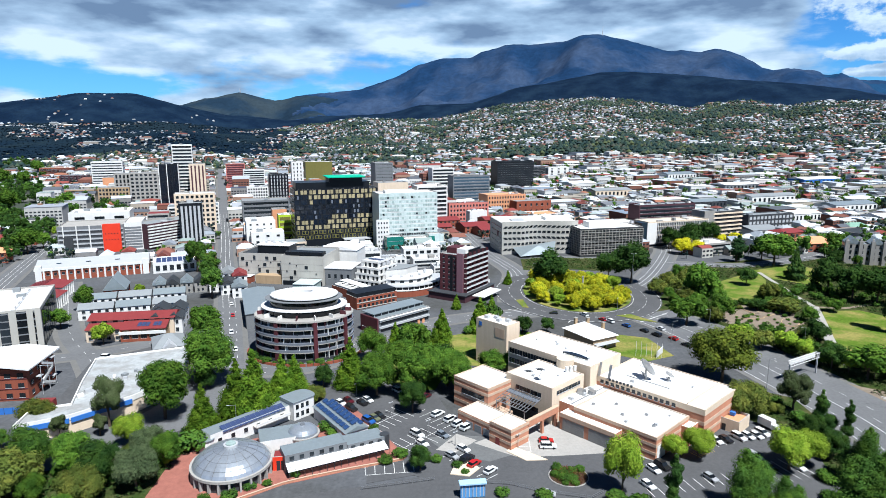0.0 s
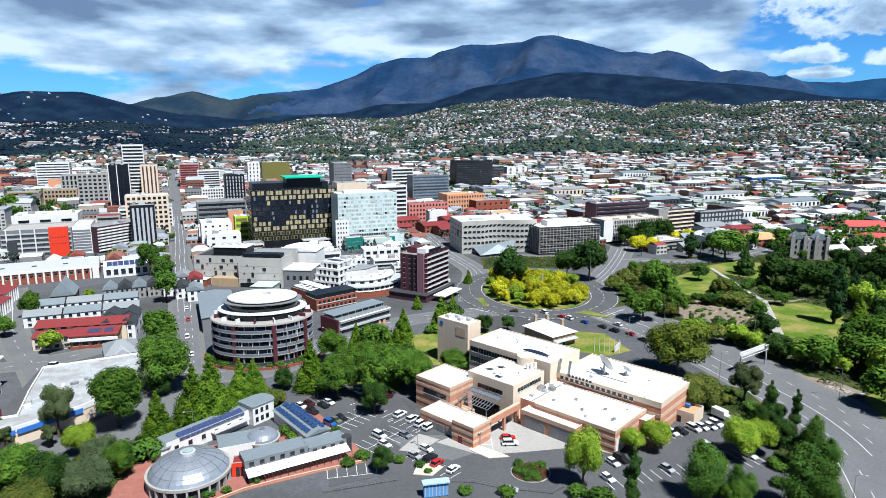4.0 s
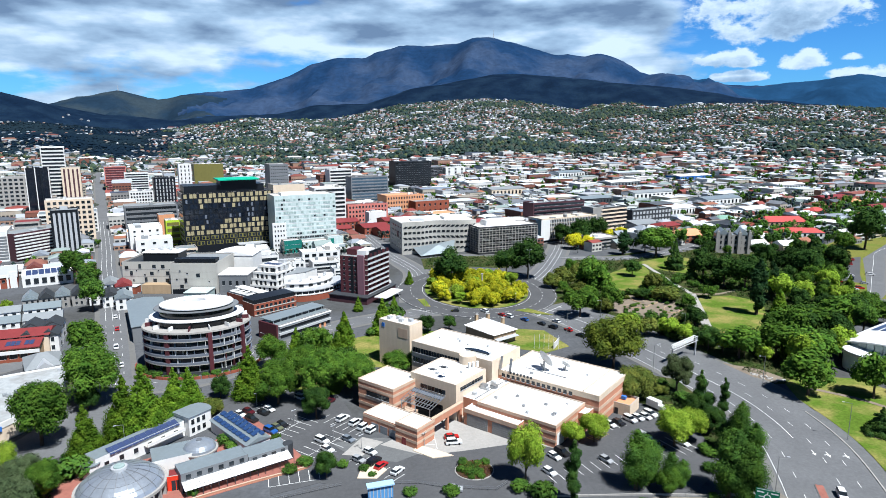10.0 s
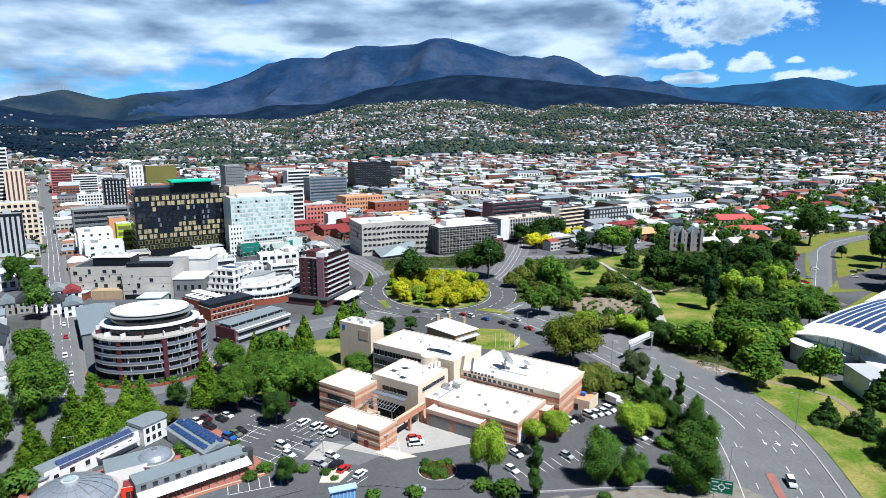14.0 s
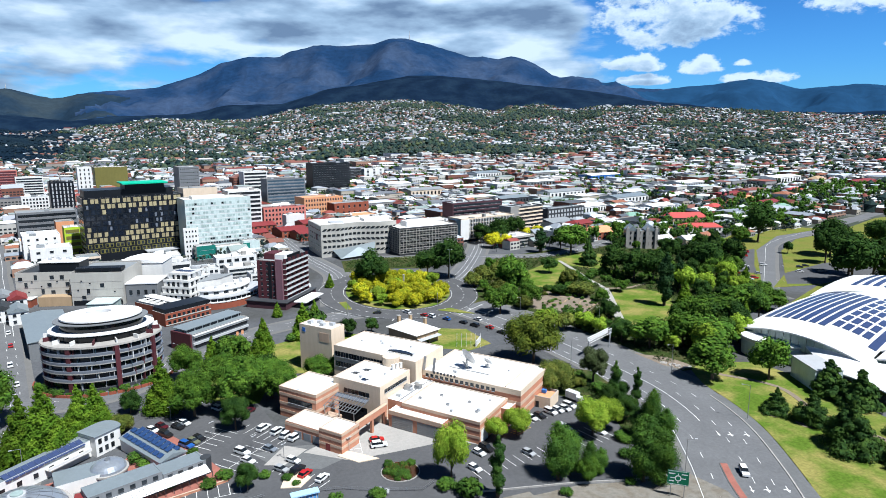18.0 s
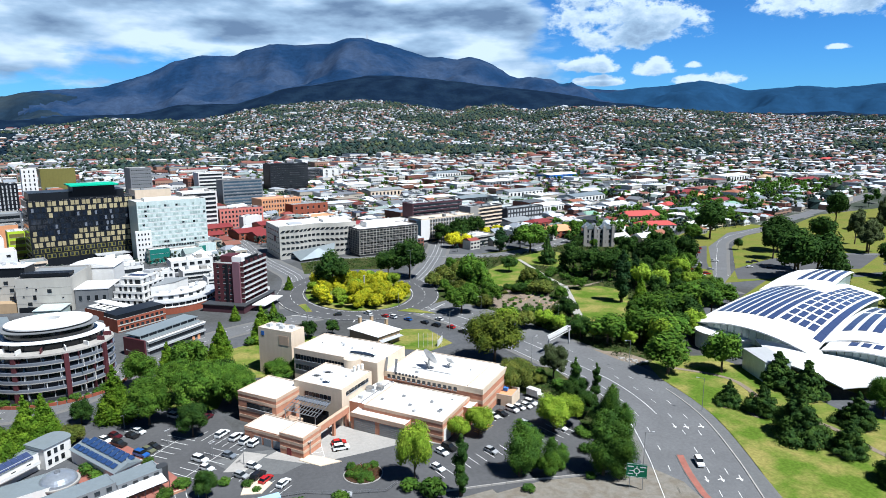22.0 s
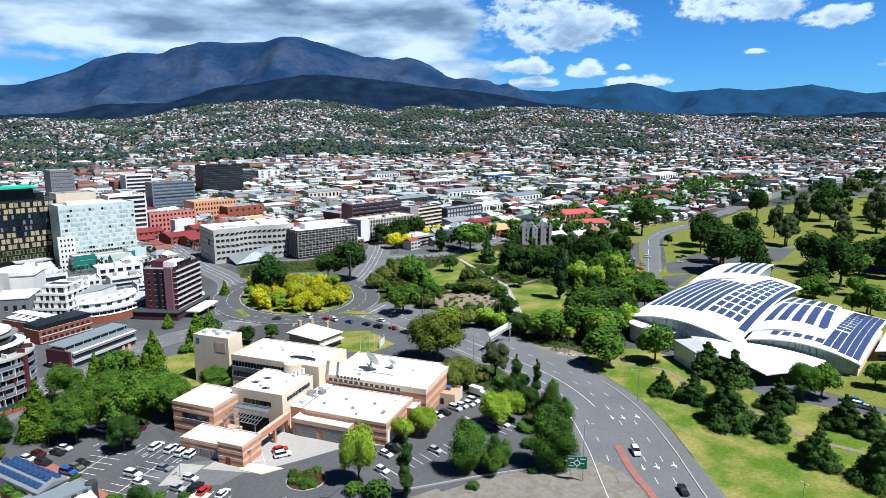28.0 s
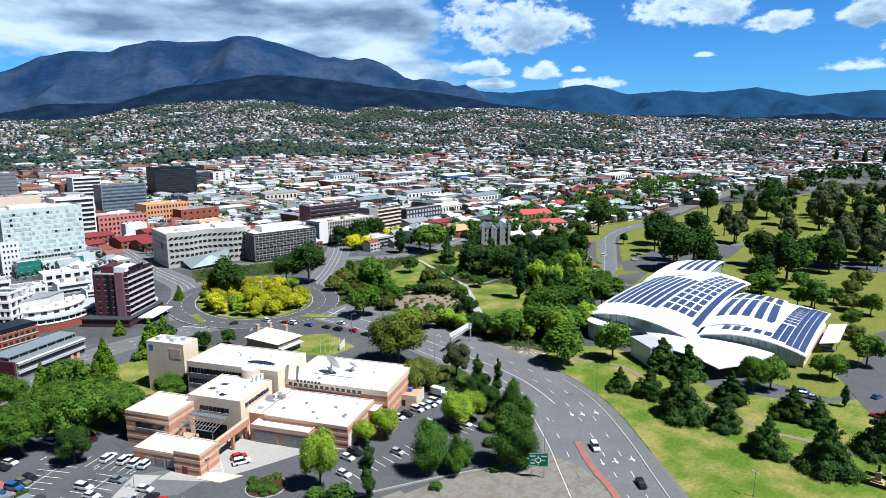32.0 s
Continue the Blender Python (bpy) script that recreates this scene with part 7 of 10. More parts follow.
for k in range(8):
    piece("window", window_mesh(2.0, 1.3, M["win"]), tr, pose(2.3 + k * 4.3, 5.4, 6.5))
for k in range(5):
    piece("window", window_mesh(2.2, 1.6, M["win"]), tr, pose(17 + k * 3.6, -1.55, 1.3))
    slab("party_wall", tr, M["brick"], 15.2 + k * 3.6, -1.7, 0, 0.5, 0.5, 5.5)
for k in range(4):
    for z in (0.9, 3.4):
        piece("window", window_mesh(1.6, 1.4, M["win"]), tr, pose(2.3 + k * 3.6, -0.05, z))
for i in range(5):
    slab("solar_panel", tr, M["solar"], 22 + (i + (i > 2) * 0.8) * 1.7, 1.6, 6.62, 1.5, 3.4, 0.07, 0, "", 12.6)
for k in range(4):
    house("narrow white terrace house with dark gabled roof", -133 + (k % 2) * 7.5 - (k // 2) * 4, 264 + (k % 2) * 2 + (k // 2) * 13, 7.0, 10.5, 7.0, 14, "whitewall", "darkroof", 2.4, 2, 2, axis="y", group="dark-roofed terrace")
for k in range(3):
    house("long grey-roofed house row with pale walls", -176 + k * 15.5, 285 + k * 5.5, 15, 9, 5.2, 19, "whitewall", "zinc" if k % 2 else "greyroof", 2.2, 2, 4, group="grey-roofed houses")
for k in range(3):
    house("long grey-roofed house row with pale walls", -184 + k * 15.5, 303 + k * 5.5, 15, 9, 5.2, 19, "whitewall", "greyroof" if k % 2 else "zinc", 2.2, 2, 4, group="grey-roofed houses")
house("steep grey gabled brick hall", -184, 322, 11, 17, 5, 20, "brick", "zinc", 7.0, 2, 2, axis="y", name="hall")
for k in range(4):
    house("grey steep-gabled house in a close row", -161 + k * 6.6, 330 + k * 2.6, 6.2, 11, 6.0, 21, "greyconc", "darkroof" if k % 2 else "zinc", 3.2, 2, 2, axis="y", group="slate-roofed houses")
for k in range(5):
    house("small house with a blue-grey iron roof", -133 + (k % 3) * 8.5, 338 + (k // 3) * 20 - (k % 3) * 6, 8.0, 13, 6.0, 20, "whitewall", ("zinc", "darkroof", "zinc", "greyroof", "redroof")[k], 2.4, 2, 2, axis="y", group="slate-roofed houses")
ch = house("grey tiled corner house with a front gable", -117, 236, 12, 17, 3.6, 27, "greyconc", "greyroof", 3.4, 1, 3, hip=5)
gable(ch, 5, 6, 3.8, 2.0, "louvre", 0.2, 3.5, -1.2, "y", name="front_gable")
sb = B("solar_roofed_block", "low block with rows of solar panels on its roof", -186, 384, 26, 20, 7.0, 24, "whitewall", "white", 1, 6, plant=0)
for j in range(5):
    for i in range(7):
        slab("solar_panel", sb, M["solar"], 3.4 + i * 3.2, 3.4 + j * 3.3, 6.35, 2.9, 2.0, 0.08, 0, "", 14)

# low shop with a pale roof
sp = thing("supermarket", 0, 0, 0, 0, "low shop with a mottled pale roof and blue fascia", "shop")
FOOT.append((-108, 200, 26))
OUT = [(-125, 166), (-113, 173), (-101, 187), (-93, 203), (-98, 228), (-103, 233), (-131, 220), (-124, 199), (-117, 181), (-127, 177)]
prism("wall", sp, M["cream"], OUT, 0, 5.2)
prism("roof", sp, mat("weathered_roof", (0.46, 0.48, 0.48), 0.7, 0.22, 0.16, 1.6, tint=(0.34, 0.34, 0.33)), [(x * 0.985 - 1.6, y * 0.985 + 3.0) for x, y in OUT], 5.2, 5.5)
for p, q in zip(OUT, OUT[1:] + OUT[:1]):
    p, q = Vector(p), Vector(q)
    m = (p + q) / 2
    slab("parapet", sp, M["whitewall"], m.x, m.y, 4.4, (q - p).length, 0.4, 1.7, math.degrees(math.atan2(q.y - p.y, q.x - p.x)))
for p, q in ((Vector(OUT[0]), Vector(OUT[1])), (Vector(OUT[1]), Vector(OUT[2]))):
    m = (p + q) / 2 + Vector((0.25, -0.2)) * 1.2
    slab("blue_fascia", sp, M["blue"], m.x, m.y, 3.6, (q - p).length * 0.97, 0.3, 1.5, math.degrees(math.atan2(q.y - p.y, q.x - p.x)), "bright blue fascia board")
rg = random.Random(3)
for k in range(13):
    slab("plant_box", sp, M[rg.choice(("whitewall", "louvre", "greyroof"))], -118 + k * 1.3 + rg.uniform(-1, 1), 190 + k * 2.9 + rg.uniform(-4, 4), 5.5, rg.uniform(0.8, 2.2), rg.uniform(0.8, 1.8), rg.uniform(0.6, 1.3), rg.uniform(0, 90))

# red brick offices under a white butterfly roof
ro = thing("red_brick_offices", -141, 196.5, 0, 8, "red brick office with white folded roof and outside stairs", "building")
FOOT.append((-150, 207, 16))
bm = bmesh.new()
add_box(bm, -28, 0, 0, 0, 19, 11.2)
part("wall", bm, M["brick"], ro)
vs = [(-29, -1.8, 13.0), (-22, -1.8, 12.2), (-9, -1.8, 13.3), (1.8, -1.8, 11.6), (-29, 20.5, 13.0), (-22, 20.5, 12.2), (-9, 20.5, 13.3), (1.8, 20.5, 11.6)]
bm = bmesh.new()
up = [bm.verts.new(p) for p in vs]
dn = [bm.verts.new((x, y, z - 0.5)) for x, y, z in vs]
for i in range(3):
    bm.faces.new((up[i], up[i + 1], up[i + 5], up[i + 4]))
    bm.faces.new((dn[i], dn[i + 4], dn[i + 5], dn[i + 1]))
    bm.faces.new((dn[i], dn[i + 1], up[i + 1], up[i]))
bm.faces.new((dn[3], dn[7], up[7], up[3]))
part("roof", bm, M["white"], ro, "white folded metal roof")
for i in range(3):
    for j in range(7):
        piece("window", window_mesh(1.9, 1.5, M["win"]), ro, pose(-26 + j * 4.0, -0.05, 1.2 + i * 3.5))
    slab("brick_course", ro, M["maroon"], -14, -0.06, 0.6 + i * 3.5, 28, 0.12, 0.25)
for i in range(3):
    for j in range(4):
        piece("window", window_mesh(1.6, 1.4, M["win"]), ro, pose(0.05, 3 + j * 4.6, 1.4 + i * 3.5, 0, 0, 90))
for i in range(3):
    slab("stair_flight", ro, M["louvre"], 1.6, 9.5, 1.6 + i * 3.4, 1.3, 8.2, 0.25, 0, "", 22 if i % 2 else -22)
    slab("stair_landing", ro, M["louvre"], 1.6, 5.0 if i % 2 else 14.2, 0.2 + i * 3.4 + 3.0, 1.6, 2.2, 0.2)
    slab("stair_rail", ro, M["whitewall"], 2.3, 9.5, 2.2 + i * 3.4, 0.08, 8.2, 0.9, 0, "", 22 if i % 2 else -22)
for y in (4.5, 9.5, 14.5):
    slab("stair_post", ro, M["louvre"], 2.3, y, 0, 0.15, 0.15, 10.4)
ct = thing("shipping_container", -132.5, 191.5, 0, 6, "rust red steel container in the yard", "container")
slab("body", ct, M["redroof"], 0, 0, 0.15, 6.1, 2.44, 2.45)
for k in range(10):
    slab("rib", ct, M["redroof"], -2.8 + k * 0.62, -1.25, 0.3, 0.25, 0.06, 2.1)
for x in (-2.9, 2.9):
    slab("base_rail", ct, M["darkgrey"], x, 0, 0, 0.3, 2.4, 0.16)
fe = thing("yard_fence", -138, 190, 0, 12, "dark blue sheet fence round the yard", "fence")
for k in range(6):
    slab("fence_panel", fe, M["blue"], -6 + k * 2.45, -3.5, 0, 2.4, 0.08, 2.2)
    slab("fence_post", fe, M["darkgrey"], -7.2 + k * 2.45, -3.5, 0, 0.12, 0.14, 2.3)

# office with pale panels and dark glass strips
lo = B("glass_office", "office with pale panels, dark glass strips and white roof", -192, 238.5, 25, 44, 17, 25, "palestone", "white", 5, 6, style=None, plant=3, big=0.7)
for k, (x, w) in enumerate(((2.0, 2.6), (7.5, 1.0), (12.0, 3.4), (18.2, 3.6), (22.6, 0.6))):
    slab("glass_strip", lo, M["win"], x, -0.1, 0.5, w, 0.3, 15.6)
    for i in range(5):
        slab("spandrel", lo, M["midgrey"], x, -0.2, 3.0 + i * 3.1, w, 0.2, 0.5)
for k in range(7):
    slab("side_glass", lo, M["win"], 25.1, 4 + k * 5.6, 0.6, 0.3, 4.4, 15.0)
slab("roof_walkway", lo, M["louvre"], 15, 22, 16.25, 2.0, 38, 0.25)
for k in range(5):
    slab("roof_unit", lo, M["whitewall"], 14.8, 5 + k * 8, 16.4, 1.6, 3.0, 1.0)
for k in range(5):
    house("brick house with a hipped red roof", -372 + (k % 3) * 17, 470 - (k // 3) * 26 + k * 4, 14, 12, 6, 20, "brick", "redroof", 2.6, 2, 4, hip=4, group="red-roofed houses")
for k in range(4):
    house("brick house with a hipped terracotta roof", -318 - (k % 2) * 22, 380 + (k // 2) * 30 + (k % 2) * 12, 18, 14, 7, 22, "brick", "orange", 3.0, 2, 4, hip=5, group="red-roofed houses")


def castle():
    b = thing("stone_school", 272, 418, 0, -20, "grey stone school with battlements, steep gables and chimneys", "building")
    FOOT.append((290, 425, 22))
    shell(b, 22, 14, 14, "greyconc", "zinc", 1.0)
    for x, y in ((0, 0), (22, 0), (8, -0.5), (15, -0.5)):
        slab("buttress", b, M["greyconc"], x, y, 0, 2.2, 2.2, 16)
        slab("pinnacle", b, M["concrete"], x, y, 16, 0.9, 0.9, 1.6)
    gable(b, 8, 13, 14, 4, "zinc", 0.2, 0, 0, "y")
    gable(b, 8, 13, 14, 4, "zinc", 0.2, 14, 0, "y")
    windows(b, "f", 22, 14, 2, 4, 3, 6, 0.35, 0.6)
    windows(b, "l", 22, 14, 2, 4, 3, 4, 0.35, 0.6)


castle()
house("long white hall with a bright red iron roof", 349, 452, 35, 14, 8, -14, "whitewall", "brightred", 3.2, 2, 8, hip=5, name="hall")
house("cream house with a red tiled roof and gables", 374, 506, 40, 16, 8, -8, "sand", "brightred", 4.5, 2, 9, hip=5, name="hall")
house("brick house with a terracotta hip roof", 264, 459, 27, 17, 6, 2, "brick", "orange", 4.5, 2, 5, hip=7)
for lab, x, y, w, d, e, yw, wl, rf, rs in (("cream house with a green iron roof", 352, 540, 20, 12, 6, 10, "sand", "greenroof", 3.0), ("brick house with a bright red hip roof", 470, 560, 18, 14, 7, 18, "brick", "brightred", 3.4), ("orange-roofed brick villa with a verandah", 492, 520, 24, 16, 7, 12, "brick", "orange", 3.6), ("brick villa with a green iron roof", 540, 540, 22, 14, 6, 16, "brick", "greenroof", 3.2), ("white house with a grey hip roof", 600, 560, 22, 16, 7, 20, "whitewall", "zinc", 3.6), ("dark brick house with a grey roof", 690, 590, 26, 18, 8, 14, "maroon", "greyroof", 3.6), ("low house with a bright red roof", 660, 640, 22, 14, 6, 20, "sand", "brightred", 3.0), ("cream house with a steep tan roof", 760, 700, 24, 16, 8, 18, "cream", "sand", 4.2), ("small house with a bright orange roof", 560, 610, 16, 12, 6, 20, "brick", "orange", 3.0), ("long low hall with a bright red roof", 1130, 900, 90, 20, 7, 12, "brick", "brightred", 3.0)):
    house(lab, x, y, w, d, e, yw, wl, rf, rs, 2, 5, hip=d * 0.4, group="villas east of the park")
house("low pavilion with white gabled roof", 300, 418, 16, 12, 5, 5, "whitewall", "white", 3, 1, 4, name="hall")
house("low pavilion with white gabled roof", 322, 412, 16, 12, 5, 5, "cream", "white", 3, 1, 4, name="hall")

# ---- trees ----
def crown_mesh(name, kind, seed, h, r, near):
    """A crown of many small leaf sprays, grown on clumps, over a trunk of height h."""
    rng = np.random.RandomState(seed)
    clumps = []
    if kind in ("broad", "street", "dark", "light", "gold", "yellow", "olive", "macro", "gum", "grey"):
        n = {"gum": 13, "macro": 30}.get(kind, 23)
        for _ in range(n):
            a, e = rng.uniform(0, 6.283), rng.uniform(-0.5, 1.0)
            k = rng.uniform(0.52, 0.74) * r * (1 - 0.45 * max(0, e) ** 2)
            cz = h * 0.58 + e * h * 0.30
            clumps.append((k * math.cos(a), k * math.sin(a), cz, r * rng.uniform(0.20, 0.44) * (0.85 if kind == "gum" else 1)))
        clumps.append((0, 0, h * 0.60, r * 0.55))
        clumps.append((0, 0, h * 0.80, r * 0.38))
    elif kind in ("cone", "cedar"):
        for i in range(18):
            f = i / 17
            lv = r * (1 - f) ** 0.8 + 0.15 if kind == "cone" else r * (1 - f) ** 0.75 * rng.uniform(0.72, 1.12) + 0.15
            clumps.append((0, 0, h * (0.10 + 0.86 * f), max(0.30, lv * (0.62 if kind == "cone" else 0.5))))
            for k in range(max(3, int(10 * (1 - f)))):
                a = rng.uniform(0, 6.283)
                rk, ck = (0.62, rng.uniform(0.30, 0.44)) if kind == "cone" else (rng.uniform(0.42, 0.80), rng.uniform(0.18, 0.34))
                clumps.append((lv * rk * math.cos(a), lv * rk * math.sin(a), h * (0.10 + 0.86 * f + rng.uniform(-0.015, 0.015)), max(0.28, lv * ck)))
    elif kind in ("poplar", "cypress", "tall"):
        for i in range(20):
            f = i / 19
            lv = r * (math.sin(math.pi * (0.12 + 0.84 * f)) ** 0.7) * (1 if kind != "poplar" else rng.uniform(0.5, 1.1))
            a = rng.uniform(0, 6.283)
            clumps.append((lv * 0.4 * math.cos(a), lv * 0.4 * math.sin(a), h * (0.12 + 0.84 * f), max(0.4, lv * rng.uniform(0.55, 0.8))))
    else:
        for _ in range(6):
            a = rng.uniform(0, 6.283)
            clumps.append((0.5 * r * math.cos(a), 0.5 * r * math.sin(a), h * rng.uniform(0.35, 0.65), r * rng.uniform(0.4, 0.6)))
    clumps = np.array(clumps)
    area_ = (clumps[:, 3] ** 2)
    total = {"gum": 4600, "shrub": 700, "poplar": 2600, "cypress": 3000}.get(kind, 4200)
    size = 1.0
    if not near and kind != "shrub":
        total, size = int(total * 0.75), 1.1
    if near and kind != "shrub":
        total, size = int(total * 3.0), 0.58
    cnt = np.maximum(40, (total * area_ / area_.sum()).astype(int))
    idx = np.repeat(np.arange(len(clumps)), cnt)
    n = len(idx)
    d = rng.normal(size=(n, 3))
    d /= np.linalg.norm(d, axis=1)[:, None]
    if kind in ("cedar",):
        d[:, 2] *= 0.55
    cen = clumps[idx, :3] + d * clumps[idx, 3:4] * rng.uniform(0.72, 1.14, (n, 1))
    nrm = d + rng.normal(size=(n, 3)) * 0.22 + np.array([0, 0, 0.35])
    nrm /= np.linalg.norm(nrm, axis=1)[:, None]
    t = np.cross(nrm, rng.normal(size=(n, 3)))
    t /= np.linalg.norm(t, axis=1)[:, None]
    b = np.cross(nrm, t)
    s = size * rng.uniform(0.6, 1.25, (n, 1)) * {"shrub": 0.15 * r, "poplar": 0.30, "cypress": 0.32}.get(kind, 0.062 * r + 0.08)
    q = np.stack([cen + t * s, cen + b * s * 0.8 - t * s * 0.5, cen - b * s * 0.8 - t * s * 0.5], 1)
    verts = q.reshape(-1, 3)
    faces = np.arange(n * 3).reshape(n, 3).tolist()
    verts = verts.tolist()
    if kind != "shrub":
        # dense inner foliage
        for cx, cy, cz, cr in clumps:
            k = len(verts)
            q = cr * (0.45 if kind == "gum" else 0.64)
            for zz, w in ((-0.75, 0.6), (0.0, 1.0), (0.7, 0.65)):
                verts.extend([[cx + q * w * math.cos(a), cy + q * w * math.sin(a), cz + q * zz * (0.55 if kind == "cedar" else 1)] for a in [i * 1.0472 + zz for i in range(6)]])
            verts.append([cx, cy, cz + q])
            for lv in range(2):
                for i in range(6):
                    j = (i + 1) % 6
                    faces.append((k + 6 * lv + i, k + 6 * lv + j, k + 6 * lv + 6 + j, k + 6 * lv + 6 + i))
            for i in range(6):
                faces.append((k + 12 + i, k + 12 + (i + 1) % 6, k + 18))
    me = bpy.data.meshes.new(name)
    me.from_pydata(verts, [], faces)
    me.materials.append(LEAF[{"tall": "street", "poplar": "dark", "shrub": "street"}.get(kind, kind)])
    return me


def trunk_mesh(h, r, kind):
    """A tapered trunk with limbs that reach into the crown."""
    rng = random.Random(int(h * 10))
    bm = bmesh.new()

    def limb(p0, p1, r0, r1, n=7):
        p0, p1 = Vector(p0), Vector(p1)
        q = (p1 - p0).to_track_quat("Z", "Y").to_matrix()
        rows = []
        for p, rr in ((p0, r0), (p0.lerp(p1, 0.5) + Vector((rng.uniform(-1, 1), rng.uniform(-1, 1), 0)) * r0 * 0.5, (r0 + r1) / 2), (p1, r1)):
            rows.append([bm.verts.new(p + q @ Vector((rr * math.cos(2 * math.pi * i / n), rr * math.sin(2 * math.pi * i / n), 0))) for i in range(n)])
        for a, b in zip(rows, rows[1:]):
            for i in range(n):
                bm.faces.new((a[i], a[(i + 1) % n], b[(i + 1) % n], b[i]))

    top = h * (0.9 if kind in ("cone", "cedar", "poplar", "cypress", "tall") else 0.6)
    r0 = 0.028 * h + 0.05
    limb((0, 0, -0.3), (0, 0, top), r0, r0 * 0.25)
    if top < h * 0.8:
        for k in range(6):
            a = k * 1.05 + rng.uniform(-0.3, 0.3)
            limb((0, 0, h * rng.uniform(0.22, 0.45)), (r * 0.6 * math.cos(a), r * 0.6 * math.sin(a), h * rng.uniform(0.55, 0.75)), r0 * 0.5, r0 * 0.12, 5)
    return finish(bm, "trunk", M["bark"])


FORM = dict(  # height, crown radius, label
    broad=(12, 5.6, "broad green deciduous tree with a rounded crown"), street=(13, 4.6, "tall dark green street tree"),
    cone=(13, 4.4, "bright green conical tree with dense foliage"), cedar=(9, 5.0, "dark spreading conifer on the lawn"), dark=(12, 5.6, "dense dark green tree with rounded crown"),
    cypress=(14, 2.4, "dark columnar cypress tree"), poplar=(13, 1.9, "slender upright tree with a ragged crown"), tall=(15, 4.0, "tall narrow dense green tree"),
    light=(8, 4.0, "light yellow-green tree with airy crown"), gold=(7.5, 4.6, "yellow-green spreading tree on the roundabout"), yellow=(7, 4.4, "bright yellow leaved street tree"),
    grey=(9, 4.6, "dense rounded grey-green evergreen tree"),
    olive=(5, 3.2, "small olive-brown bushy tree"), macro=(13, 7.2, "massive dark golden-green conifer with a domed crown"), gum=(12, 4.6, "open crowned grey-green gum tree"), shrub=(2.4, 1.9, "low rounded green garden shrub"))
MASTER = {}
NTREE = [0]


def tree(kind, x, y, h, wide=1.0):
    """Puts a tree of that kind and height; the first of each variant is built, the others are copies."""
    NTREE[0] += 1
    i = NTREE[0]
    f = FORM[kind]
    near = math.hypot(x, y) < 235
    key = (kind, i % (2 if near else 3) if kind not in ("shrub", "macro", "yellow") else 0, near)
    turn, k = (i * 77) % 360, h / f[0]
    m = pose(x, y, ground(x, y), 0, 0, turn) @ Matrix.Diagonal((k * wide, k * wide, k, 1))
    if key not in MASTER:
        name = {"shrub": "shrub", "olive": "bushy_tree", "cone": "conical_tree", "cedar": "conifer", "macro": "conifer", "gum": "gum_tree", "cypress": "cypress_tree", "poplar": "columnar_tree"}.get(kind, "tree")
        t = tagged(new(name), f[2], name.replace("_", " "), "trees: " + kind)
        t.matrix_world = pose(0, 0, 0)
        piece("trunk", trunk_mesh(f[0], f[1], kind), t)
        piece("crown", crown_mesh("crown", kind, 11 + 7 * key[1] + len(MASTER), f[0], f[1], near), t)
        MASTER[key] = t
        t.matrix_basis = m
        return t
    src = MASTER[key]
    old = src.scale.copy()
    src.scale = (1, 1, 1)
    c = copy_thing(src, m)
    src.scale = old
    return c


def grove(poly, kinds, spacing, h0, h1, seed, keep=None):
    rng = random.Random(seed)
    xs, ys = [p[0] for p in poly], [p[1] for p in poly]
    pts = []
    for _ in range(4000):
        x, y = rng.uniform(min(xs), max(xs)), rng.uniform(min(ys), max(ys))
        if not inside(x, y, poly) or any((x - a) ** 2 + (y - b) ** 2 < spacing ** 2 for a, b in pts):
            continue
        if any((x - a) ** 2 + (y - b) ** 2 < (c * 0.9) ** 2 for a, b, c in FOOT) or near_road(x, y, 2.5):
            continue
        pts.append((x, y))
        tree(rng.choice(kinds), x, y, rng.uniform(h0, h1))


def near_road(x, y, m):
    for line, hw in ROADS:
        for i in range(0, len(line)):
            if (line[i].x - x) ** 2 + (line[i].y - y) ** 2 < (hw + m) ** 2:
                return True
    return False


tree('gum', -104, 178, 16.6, 0.85)
tree('broad', -89, 183, 19.0)
tree('broad', -85, 210, 20.6)
tree('broad', -104, 256, 16.3)
tree('dark', -85, 206, 8.3)
tree('street', -160, 389, 20.9)
tree('street', -127, 326, 18.1)
tree('street', -141, 362, 18.9)
tree('street', -183, 437, 12.3)
tree('cone', -73, 173, 16.4)
tree('cone', -67, 186, 19.5)
tree('cone', -61, 185, 22.6)
tree('cone', -56, 199, 15.9)
tree('cone', -52, 201, 15.1)
tree('cone', -34, 208, 18.9)
tree('broad', -98, 149, 12.6)
tree('dark', -88, 145, 12.5)
tree('grey', -79, 144, 11.5)
tree('light', -91, 165, 9.3)
tree('grey', -83, 159, 9.5)
tree('street', -108, 148, 15.4)
tree('olive', -108, 140, 11.8)
tree('gum', -115, 171, 7.0)
tree('olive', -90, 138, 8.8)
tree('broad', -102, 138, 7.3)
tree('broad', -76, 154, 9.7)
tree('shrub', -72, 163, 6.0)
tree('broad', -177, 273, 9.8)
tree('light', -146, 252, 9.2)
tree('broad', -308, 447, 18.7)
tree('broad', -310, 469, 13.1)
tree('broad', -413, 672, 21.5)
tree('broad', -454, 641, 26.4)
tree('broad', -420, 663, 18.2)
tree('broad', -619, 869, 23.6)
tree('broad', -591, 869, 21.2)
tree('broad', -656, 1001, 22.6)
tree('light', -330, 520, 9.6)
tree('light', -168, 330, 6.3)
tree('light', -170, 318, 4.6)
tree('broad', -184, 303, 11)
tree('broad', -191, 318, 9)
tree('cone', -21, 244, 12.8)
tree('cone', -2, 253, 15.9)
tree('cone', 15, 270, 16.3)
tree('cone', 5, 306, 7.9)
tree('cone', 23, 307, 7.4)
